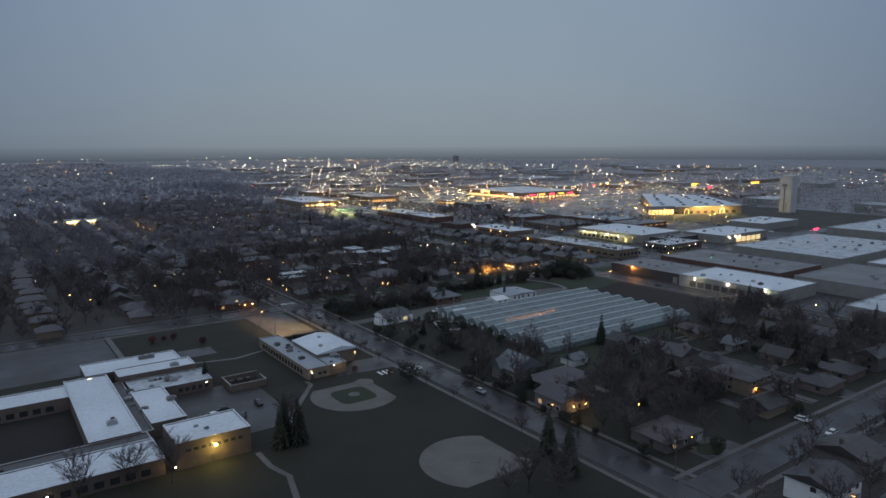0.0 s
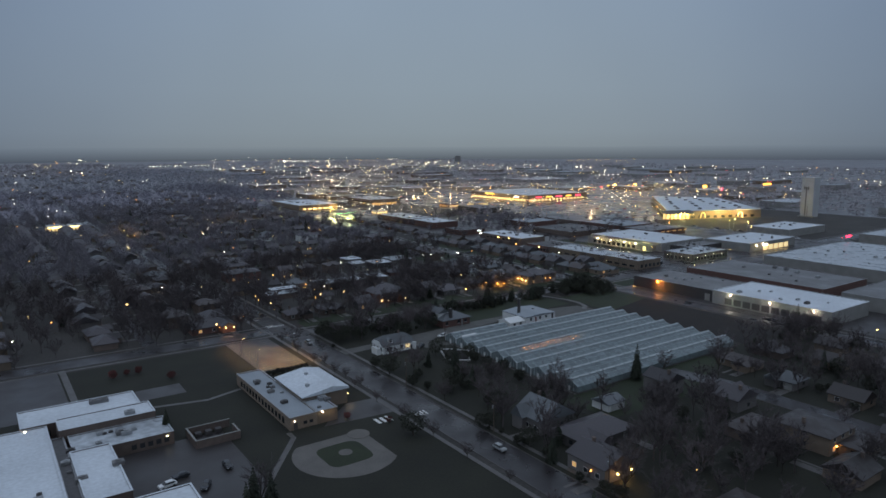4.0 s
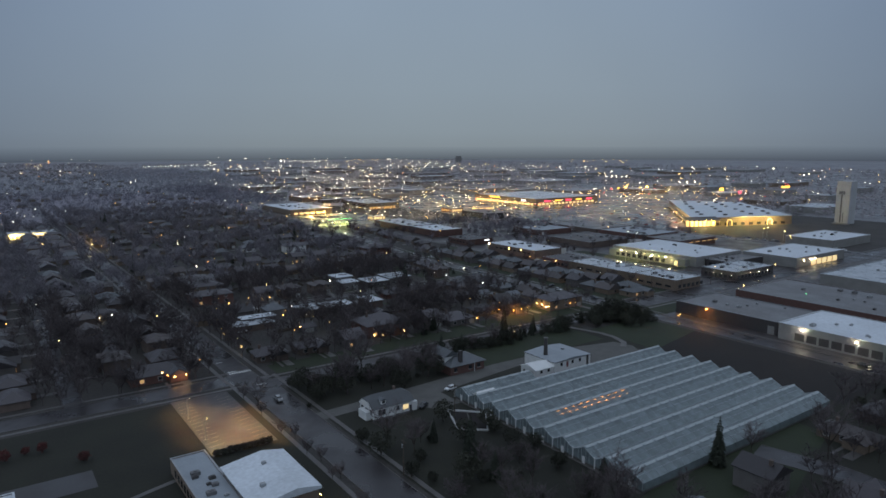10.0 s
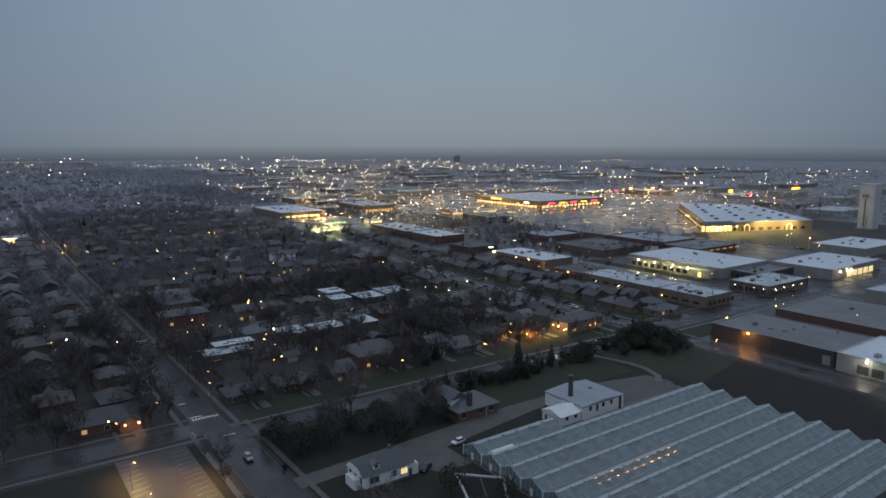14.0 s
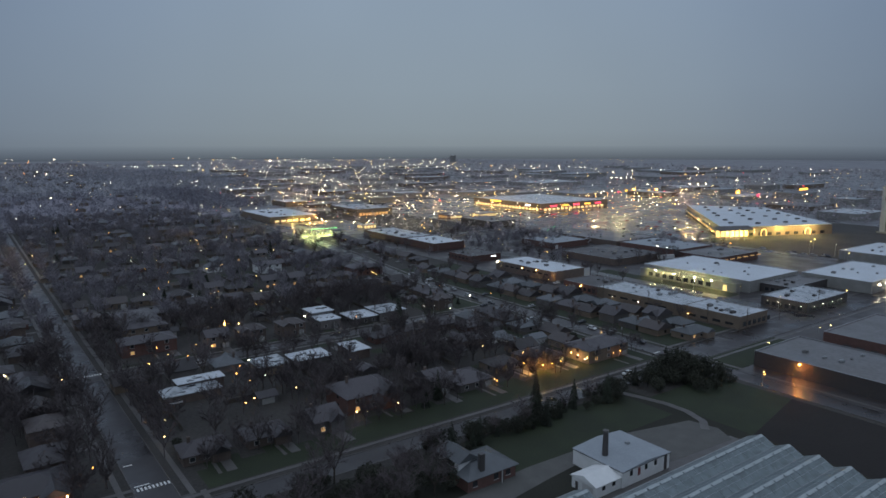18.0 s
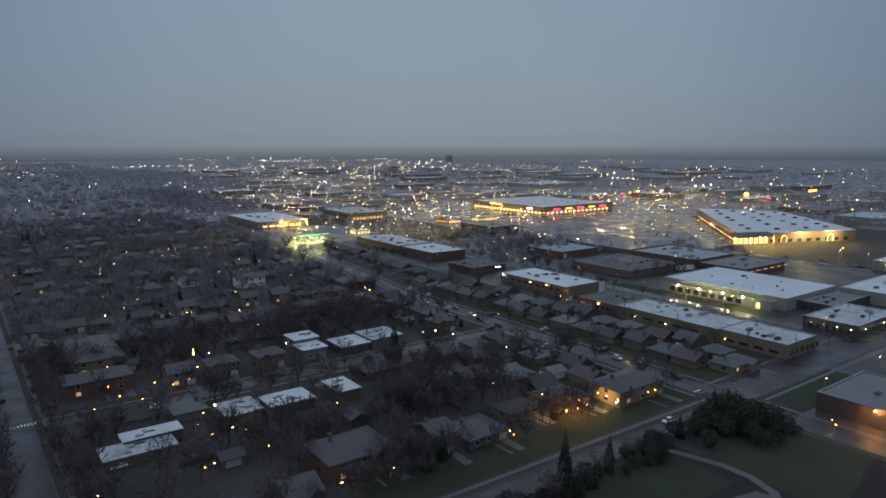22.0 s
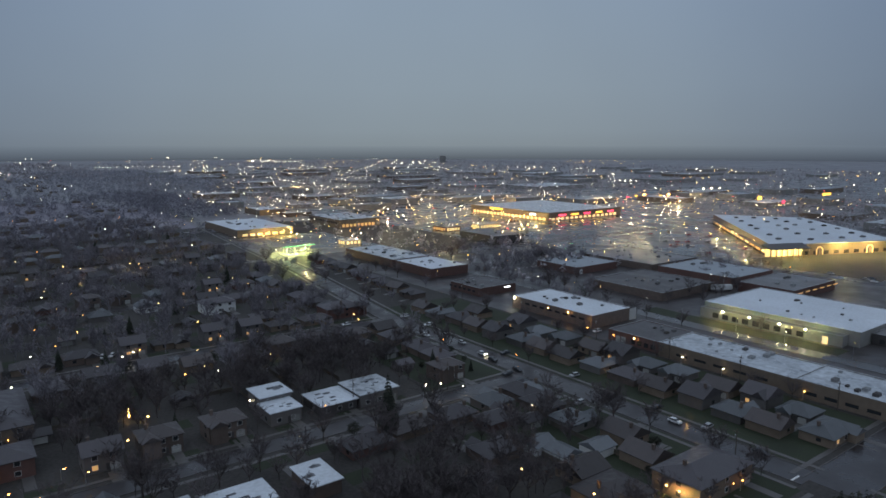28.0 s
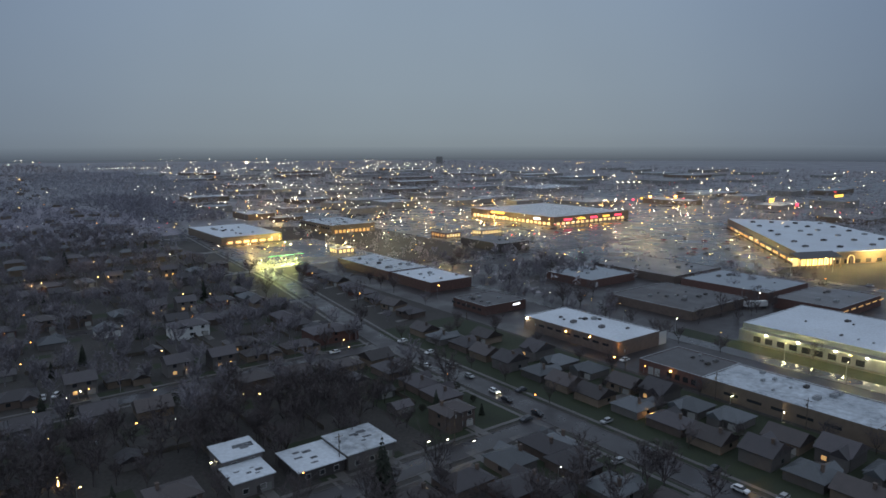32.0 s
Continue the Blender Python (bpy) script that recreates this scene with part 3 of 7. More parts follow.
# ---- flat-roofed buildings ----
def flat_building(name, label, e0, n0, e1, n1, h, wall, roof, units=3, win=(), doors=(), turn=0.0, category="building", parapet=0.5, seed=0, group=""):
    """win and doors: (side s/n/w/e, from, to, z0, z1, count, material)."""
    rng = random.Random(seed * 7 + int(e0 * 3 + n0))
    w, d = e1 - e0, n1 - n0
    ob = thing(name, at(e0, n0, 0, turn), label, category, group)
    t = 0.35
    bm = bmesh.new()
    box(bm, 0, 0, 0, w, d, h - 0.25)
    for b in ((0, 0, w, t), (0, d - t, w, d), (0, t, t, d - t), (w - t, t, w, d - t)):
        box(bm, b[0], b[1], h - 0.25, b[2], b[3], h + parapet * 0.3)
    part("wall", bm, wall, ob)
    part_box("roof", ob, roof, t, t, h - 0.3, w - t, d - t, h - 0.1)
    bm = bmesh.new()
    for b in ((-0.08, -0.08, w + 0.08, t + 0.05), (-0.08, d - t - 0.05, w + 0.08, d + 0.08), (-0.08, t + 0.05, t + 0.05, d - t - 0.05), (w - t - 0.05, t + 0.05, w + 0.08, d - t - 0.05)):
        box(bm, b[0], b[1], h + parapet * 0.3, b[2], b[3], h + parapet * 0.3 + 0.05)
    if name != "warehouse":
        part("coping", bm, roof if roof in (ROOFW, ROOFP) else METAL, ob)
    for i in range(units):
        ux, uy = rng.uniform(0.12, 0.85) * w, rng.uniform(0.15, 0.8) * d
        s = rng.choice((0.8, 1.1, 1.5, 1.9))
        bm = bmesh.new()
        box(bm, ux, uy, h - 0.12, ux + s * 1.5, uy + s, h + 0.55 * s, bevel=0.06)
        box(bm, ux + s * 0.4, uy + s * 0.25, h + 0.55 * s, ux + s * 1.1, uy + s * 0.75, h + 0.7 * s)
        part("rooftop_unit", bm, rng.choice((METAL, DARK, METAL, ROOFG)), ob)
    for kind, rows in (("window", win), ("door", doors)):
        for side, a, b, z0, z1, count, m in rows:
            gap = (b - a) / count
            fill = 0.62 if kind == "window" else 0.8
            for i in range(count):
                x0, x1 = a + gap * i + gap * (1 - fill) / 2, a + gap * (i + 1) - gap * (1 - fill) / 2
                bx = {"s": (x0, -0.06, z0, x1, 0.02, z1), "n": (x0, d - 0.02, z0, x1, d + 0.06, z1), "w": (-0.06, x0, z0, 0.02, x1, z1), "e": (w - 0.02, x0, z0, w + 0.06, x1, z1)}[side]
                part_box(kind, ob, m, *bx)
    return ob


# school
flat_building("school_north_wing", "brick school wing with a white membrane roof", 25, 253, 58, 268, 5.0, BRICK, ROOFW, 2, (("s", 1, 8, 1, 3, 3, GLASS),))
flat_building("school_hall", "brick school hall with a raised white roof", 34, 243, 60, 253, 5.8, BRICK, ROOFW, 1)
flat_building("school_kitchen", "low brick school kitchen with patched grey roof", 36, 229, 62, 243, 3.7, BRICK, ROOFP, 7, (("s", 14, 25, 1, 2.4, 5, GLASS),), (("s", 3, 6, 0, 2.4, 2, L_WIN),))
flat_building("school_west_classrooms", "long classroom block with a white roof", 18, 193.5, 31.6, 253, 4.5, BRICK, ROOFW, 2)
flat_building("school_corridor", "low dark-roofed school corridor", 31.6, 194, 35, 243, 3.8, BRICK, ROOFD, 5)
flat_building("school_east_classrooms", "classroom block with a white roof", 35, 197, 45, 229, 4.6, BRICK, ROOFW, 1)
flat_building("school_courtyard_wing", "low school wing with white roof beside a courtyard", -70, 236, 18, 249, 4.5, BRICK, ROOFW, 2, (("s", 5, 84, 0.9, 2.6, 22, GLASS),))
flat_building("school_south_wing", "long low school wing with a white roof", -70, 172, 33, 187, 4.4, BRICK, ROOFW, 2, (("s", 5, 100, 0.9, 2.6, 26, GLASS),))
flat_building("school_link", "low school link with dark gravel roof strip", -70, 187, 33, 193.5, 4.0, BRICK, ROOFD, 3, (("n", 5, 84, 0.9, 2.6, 22, GLASS),))
flat_building("school_gym", "tall brown brick gymnasium with white roof", 36, 172, 56, 187, 7.4, BRICK, ROOFW, 2, (("s", 2, 18, 4.6, 5.4, 8, GLASS),), (("s", 8.5, 10, 0, 2.2, 1, DARK),))
flat_building("annex_low", "low tan brick annex with patched roof", 93, 217, 102, 267, 4.0, BRICKT, ROOFB, 8, (("s", 4, 8, 1.2, 2.2, 2, GLASS), ("w", 4, 46, 0.9, 2.8, 14, GLASS)), (("s", 1, 2.6, 0, 2.3, 1, DARK),))
flat_building("annex_wing", "low brick annex wing with patched roof", 102, 217, 109, 228, 4.0, BRICKT, ROOFB, 3)
hall = flat_building("annex_hall", "tan brick hall with a sloping white roof", 102, 228, 118, 251, 5.2, BRICKT, ROOFW, 0, (("e", 1, 22, 0.8, 3, 7, GLASS),), (("e", 1, 3, 0, 2.4, 1, L_WIN),))

bm = bmesh.new()
v = [bm.verts.new(p) for p in ((-0.5, -0.6, 5.5), (16.5, -0.6, 5.9), (16.5, 23.6, 5.9), (-0.5, 23.6, 5.5), (10.5, -0.6, 7.1), (10.5, 23.6, 7.1), (-0.5, -0.6, 5.2), (16.5, -0.6, 5.2), (16.5, 23.6, 5.2), (-0.5, 23.6, 5.2))]
for f in ((0, 4, 5, 3), (4, 1, 2, 5), (6, 7, 1, 4, 0), (8, 9, 3, 5, 2), (7, 8, 2, 1), (9, 6, 0, 3), (9, 8, 7, 6)):
    bm.faces.new([v[i] for i in f])
part("pitched_roof", bm, ROOFW, hall, "white low-pitched roof")
part_box("roof_vent", hall, METAL, 4, 6, 6.0, 5.2, 7.2, 7.0)
part_box("roof_vent", hall, METAL, 8, 16, 6.6, 9, 17, 7.4)
# brick enclosure by the school yard
enc = thing("brick_enclosure", at(66, 221), "open-topped brown brick enclosure beside the school yard", "enclosure")
for b in ((0, 0, 13, 0.4), (0, 10.6, 13, 11), (0, 0.4, 0.4, 10.6), (12.6, 0.4, 13, 6.5)):
    w = part_box("wall", enc, BRICK, b[0], b[1], 0, b[2], b[3], 2.4)
    part_box("coping", w, PANEL, b[0] - 0.05, b[1] - 0.05, 2.4, b[2] + 0.05, b[3] + 0.05, 2.5)
for x in (2, 5, 8):
    part_box("bin", enc, DARK, x, 7.5, 0, x + 1.8, 9.4, 1.4, bevel=0.05)
# loop drive with a green island
patch("loop_drive", [(156, 89), (172, 89), (172, 97), (168, 103), (163.6, 104), (163.6, 100.6), (156, 100)], ASPH2, 0.066, "wet looping drive before a low house", "drive")
bm = bmesh.new()
slab(bm, [(162.6 + 5.0 * math.cos(2 * math.pi * i / 24), 97.3 + 3.2 * math.sin(2 * math.pi * i / 24)) for i in range(24)], -0.05, 0.16)
solo("lawn_island", bm, LAWN, GRID, "round lawn island inside the loop drive", "lawn", kind="structure")

# workshops and offices east of the street
flat_building("dock_warehouse", "long warehouse with white roof and loading docks", 349, 178, 388, 241, 7.2, PANEL, ROOFW, 8, (), (("w", 4, 56, 0.9, 4.2, 10, DARK),), seed=2)
flat_building("dark_warehouse", "dark brick warehouse with a wide grey roof", 352, 243, 387, 297, 6.2, DARK, ROOFG, 6, (), (("w", 1, 5, 0, 4, 1, PANEL),))
flat_building("red_workshop", "long workshop with red painted fascia", 400, 206, 452, 293, 7.0, BRICKR, ROOFG, 9, (("w", 4, 80, 1.2, 3.6, 14, DARK),), (("w", 22, 30, 1, 3.6, 2, L_WIN),))
flat_building("south_workshop", "low workshop with white roof", 345, 92, 391, 143, 7.0, PANEL, ROOFP, 7, (("n", 4, 40, 1, 3, 8, GLASS),))
flat_building("south_warehouse", "long grey-roofed industrial warehouse", 398, 60, 470, 196, 7.5, PANEL, ROOFG, 12)
flat_building("east_warehouse", "large warehouse with grey and white roof", 480, 206, 602, 286, 8.0, PANEL, ROOFP, 14)
flat_building("east_depot", "wide industrial depot with white roof", 480, 90, 600, 190, 8.0, PANEL, ROOFW, 12)
flat_building("far_depot", "large flat depot with pale roof", 660, 180, 800, 300, 8.0, PANEL, ROOFP, 12)
flat_building("long_workshop", "long low workshop with patched white roof", 396.5, 361, 421, 418, 6.0, BRICKT, ROOFP, 10, (("w", 8, 50, 2.2, 3.2, 5, GLASS),))
flat_building("corner_workshop", "tan brick workshop with white roof at the corner", 396.5, 329.5, 421, 361, 6.3, BRICKT, ROOFP, 6, (("w", 2, 29, 1.6, 2.8, 4, GLASS), ("s", 2, 28, 1.2, 3.4, 6, GLASS)))
flat_building("brick_garage", "low dark red brick garage with grey roof", 399, 419, 425, 447, 5.0, BRICKR, ROOFD, 5, (("w", 2, 16, 1, 3, 4, GLASS),), (("w", 18, 24, 0, 3, 2, GDOOR),))
flat_building("roller_workshop", "brown brick workshop with white roof and vents", 406, 463, 435, 520, 6.5, BRICK, ROOFW, 9, (("w", 4, 48, 3.4, 4.4, 8, GLASS),), (("s", 28, 34.8, 0, 6, 1, TRIM),))
flat_building("brown_shed", "dark brown brick shed with grey roof", 407, 550, 436, 578, 5.0, BRICKR, ROOFD, 8, (("w", 3, 30, 2, 3.2, 6, GLASS), ("s", 18, 26, 3, 3.8, 1, L_SIGNW)))
flat_building("brown_workshop", "dark red brick workshop with white patched roof", 417, 613, 449, 657, 6.2, BRICKR, ROOFW, 8)
flat_building("brown_factory", "long dark red brick factory with pale roof", 417, 661, 450, 732, 6.0, BRICKR, ROOFP, 12)
flat_building("office_block", "white-roofed office with a floodlit front", 477, 371, 534, 447, 7.0, PANEL, ROOFW, 10, (("w", 66, 73, 0.8, 4.4, 2, GLASS),), seed=3)
flat_building("office_lobby", "low floodlit office front with columns", 471.6, 376, 477, 446, 5.0, PANEL, ROOFG, 0, (("w", 16, 64, 0.8, 3.4, 9, GLASS),), (("w", 6, 9, 0, 3.4, 1, L_SHOP),))
flat_building("black_office", "black single-storey office with small lamps", 454, 326, 499, 351, 5.6, DARK, ROOFP, 9, (("w", 2, 23, 1, 3, 6, GLASS), ("s", 2, 42, 1, 3, 10, GLASS)))
flat_building("white_depot", "white-roofed depot with lit loading doors", 532, 327, 603, 368, 7.0, PANEL, ROOFW, 9, (), (("s", 20, 60, 0, 4, 5, L_SHOP),))
flat_building("pale_depot", "pale depot with flat white roof", 646, 355, 715, 396, 7.0, PANEL, ROOFW, 8)
flat_building("brick_store", "red brick store with grey roof", 545, 433, 597, 467, 6.0, BRICKR, ROOFG, 6, (("s", 3, 57, 3.4, 4.0, 6, L_WIN),))
flat_building("black_roof_works", "low works with dark wet roof", 484, 478, 538, 532, 4.8, BRICK, ROOFD, 12, seed=4)
flat_building("brick_works", "low red brick works with pale blue-grey roof", 552, 474, 600, 530, 6.0, BRICKR, ROOFB, 7, seed=11)
flat_building("low_store", "low dark store with a grey roof", 505, 562, 548, 601, 5.0, BRICKR, ROOFB, 5, (), (("s", 2, 6, 0, 3.4, 1, TRIM),), seed=12)
flat_building("black_office_wing", "low black office wing with a wet grey roof", 488, 352, 534, 370.6, 5.0, DARK, ROOFG, 6, (("w", 2, 16, 1, 3, 4, GLASS),), seed=14)
flat_building("grey_works", "low works with grey roof and vents", 557, 538, 612, 604, 5.0, BRICK, ROOFG, 12, seed=5)
flat_building("blank_hall", "dark flat-roofed hall beside the car park", 556, 705, 590, 758, 7.0, DARK, ROOFG, 5)
flat_building("lit_kiosk", "small brightly lit flat-roofed kiosk", 443, 781, 460, 795, 4.0, PANEL, ROOFW, 2, (("s", 1, 16, 0.6, 3.2, 4, L_SHOP), ("w", 1, 13, 0.6, 3.2, 3, L_SHOP)))
flat_building("lit_restaurant", "low lit restaurant with glowing windows", 616, 800, 644, 815, 4.5, PANEL, ROOFP, 3, (("s", 1, 27, 0.6, 3.4, 7, L_SHOP), ("w", 1, 14, 0.6, 3.4, 4, L_SHOP)))
flat_building("lit_cafe", "small lit cafe with warm windows", 573, 803, 592, 827, 4.5, BRICKR, ROOFG, 3, (("s", 1, 18, 0.6, 3.2, 5, L_SHOP), ("w", 1, 23, 0.6, 3.2, 5, L_WIN)))
flat_building("drugstore", "tan brick store with white roof and lit front", 383, 888, 441, 988, 7.0, BRICKT, ROOFW, 12, (("s", 4, 50, 0.8, 2.8, 6, L_SHOP), ("e", 4, 40, 0.8, 3.6, 8, L_WIN)), seed=6)
flat_building("department_store", "brown brick two-storey store with pale roof", 497, 894, 548, 968, 9.0, BRICKT, ROOFP, 10, (("s", 3, 45, 1, 4, 9, L_WIN), ("w", 4, 86, 4.6, 6.4, 16, GLASS)))
flat_building("supermarket", "large supermarket with striped white roof and lit front", 726, 806, 858, 950, 10.0, BRICKT, ROOFG, 0, (("w", 4, 140, 0.8, 3.6, 20, L_SHOP), ("s", 4, 124, 0.8, 3.4, 15, L_SHOP)))
lit = flat_building("lit_hall", "long low building with a brightly lit yellow front", 80, 828, 120, 850, 5.5, BRICKT, ROOFP, 6, (("s", 1, 39, 0.6, 4.2, 12, L_SHOP),), (("w", 2, 18, 0.6, 3.6, 4, L_SHOP),))
# glowing strip added so that the lit front looks bright
part_box("lit_front", lit, L_FRONT, 1, -0.5, 3.4, 39, -0.1, 5.2, label="yellow glow strip added for the lit front")
flat_building("horizon_block", "dark slab block on the horizon", 2232, 3038, 2256, 3060, 34, PANEL, ROOFP, 2)
MALL = [(0, 0), (125, 0), (180, 168), (105.7, 222)]


def prism(bm, pts, z0, z1):
    lo, hi = [bm.verts.new((x, y, z0)) for x, y in pts], [bm.verts.new((x, y, z1)) for x, y in pts]
    bm.faces.new(list(reversed(lo)))
    bm.faces.new(hi)
    for k in range(len(pts)):
        q = (k + 1) % len(pts)
        bm.faces.new((lo[k], lo[q], hi[q], hi[k]))
    return bm


def inset(pts, t):
    cx, cy = sum(p[0] for p in pts) / len(pts), sum(p[1] for p in pts) / len(pts)
    return [(cx + (x - cx) * (1 - t), cy + (y - cy) * (1 - t)) for x, y in pts]


mall = thing("mall", at(686, 520, 0, -23), "large tan mall with white roof and glowing arches", "building")
part("wall", prism(bmesh.new(), MALL, 0, 9.6), BRICKT, mall)
part("roof", prism(bmesh.new(), inset(MALL, 0.006), 9.4, 9.75), ROOFW, mall)
part_box("fascia", mall, TRIM, 0.2, -0.12, 9.2, 124.8, -0.02, 9.7)
mr = random.Random(8)
for a in range(4):
    for b in range(6):
        fx, fy = 0.14 + 0.23 * a + mr.uniform(-0.03, 0.03), 0.1 + 0.15 * b + mr.uniform(-0.02, 0.02)
        ux = (1 - fy) * fx * 125 + fy * (105.7 + fx * 74.3)
        uy = fy * (222 - 54 * fx)
        bm = bmesh.new()
        box(bm, ux, uy, 9.7, ux + 4.4, uy + 2.4, 11.1, bevel=0.1)
        box(bm, ux + 1, uy + 0.5, 11.1, ux + 2.6, uy + 1.9, 11.4)
        part("rooftop_unit", bm, mr.choice((ROOFG, DARK, METAL)), mall)
for k in range(9):
    part_box("window", mall, GLASS, 31 + 10 * k, -0.08, 0.6, 36 + 10 * k, 0.02, 3.6)


def arch(x, half, z, t):
    return [(x + half, z)] + [(x + half * math.cos(math.pi * k / 10), z + 3.4 + half * math.sin(math.pi * k / 10)) for k in range(11)] + [(x - half, z)]


for x in (47, 97):
    bm = bmesh.new()
    for half, z in ((2.6, 0.3),):
        outer, inner = arch(x, half + 0.7, z, 0), arch(x, half, z, 0)
        vo, vi = [bm.verts.new((a, -0.2, b)) for a, b in outer], [bm.verts.new((a, -0.2, b)) for a, b in inner]
        wo, wi = [bm.verts.new((a, 0.0, b)) for a, b in outer], [bm.verts.new((a, 0.0, b)) for a, b in inner]
        for k in range(len(outer) - 1):
            bm.faces.new((vo[k], vi[k], vi[k + 1], vo[k + 1]))
            bm.faces.new((vo[k], vo[k + 1], wo[k + 1], wo[k]))
            bm.faces.new((vi[k + 1], vi[k], wi[k], wi[k + 1]))
    part("arch", bm, L_SHOP, mall, "glowing arched surround")
# corner pavilion with a glazed lit front
bm = bmesh.new()
v = [bm.verts.new(p) for p in ((-8, -10, 7.2), (30, -10, 7.2), (30, 1, 8.4), (-8, 1, 8.4), (-8, -10, 7.7), (30, -10, 7.7), (30, 1, 10.6), (-8, 1, 10.6))]
for f in ((3, 2, 1, 0), (4, 5, 6, 7), (0, 1, 5, 4), (1, 2, 6, 5), (2, 3, 7, 6), (3, 0, 4, 7)):
    bm.faces.new([v[k] for k in f])
part("pavilion_roof", bm, DARK, mall, "dark sloped roof over the entrance")
for k in range(8):
    part_box("pavilion_column", mall, BRICKT, -7.5 + 5.1 * k, -9.6, 0, -6.9 + 5.1 * k, -9.0, 7.25)
for k in range(7):
    part_box("lit_pane", mall, L_SHOP, -5.2 + 5.0 * k, -0.4, 0.5, -1.0 + 5.0 * k, -0.1, 6.6, label="bright yellow shop window")
# shops and canopy along the car park side
for k in range(11):
    f0, f1 = 0.05 + 0.083 * k, 0.05 + 0.083 * k + 0.055
    pts = [(105.7 * f0 - 0.3, 222 * f0), (105.7 * f0 + 0.3, 222 * f0), (105.7 * f1 + 0.3, 222 * f1), (105.7 * f1 - 0.3, 222 * f1)]
    part("window", prism(bmesh.new(), pts, 0.8, 3.6), L_WIN if k % 3 else L_SHOP, mall)
for f0, f1 in ((0.04, 0.42), (0.55, 0.96)):
    pts = [(105.7 * f0 - 4.5, 222 * f0), (105.7 * f0, 222 * f0), (105.7 * f1, 222 * f1), (105.7 * f1 - 4.5, 222 * f1)]
    part("canopy", prism(bmesh.new(), pts, 4.6, 5.2), DARK, mall)

# ---- greenhouse ----
def roof_prism(w, d, z, rise):
    bm = bmesh.new()
    v = [bm.verts.new(q) for q in ((-0.3, -0.3, z), (w + 0.3, -0.3, z), (w + 0.3, d + 0.3, z), (-0.3, d + 0.3, z), (-0.3, d / 2, z + rise), (w + 0.3, d / 2, z + rise))]
    for f in ((0, 1, 5, 4), (2, 3, 4, 5), (0, 4, 3), (1, 2, 5), (3, 2, 1, 0)):
        bm.faces.new([v[k] for k in f])
    return bm


def translucent_glass():
    m = mat("whitewashed_glass", (0.205, 0.25, 0.265), 0.3, 0.28, 0.5, 0.25, 0.05)
    nt = m.node_tree
    b = nt.nodes["Principled BSDF"]
    tr = nt.nodes.new("ShaderNodeBsdfTransparent")
    mx = nt.nodes.new("ShaderNodeMixShader")
    mx.inputs[0].default_value = 0.3
    out = nt.nodes["Material Output"]
    nt.links.new(b.outputs[0], mx.inputs[1])
    nt.links.new(tr.outputs[0], mx.inputs[2])
    nt.links.new(mx.outputs[0], out.inputs["Surface"])
    return m


GHG = translucent_glass()
BAR = mat("pale_glazing_bar", (0.36, 0.40, 0.415), 0.5, 0.2, 1.0, 6.0, 0.0)
EAVE, RIDGE, BAY = 2.7, 4.7, 8.0


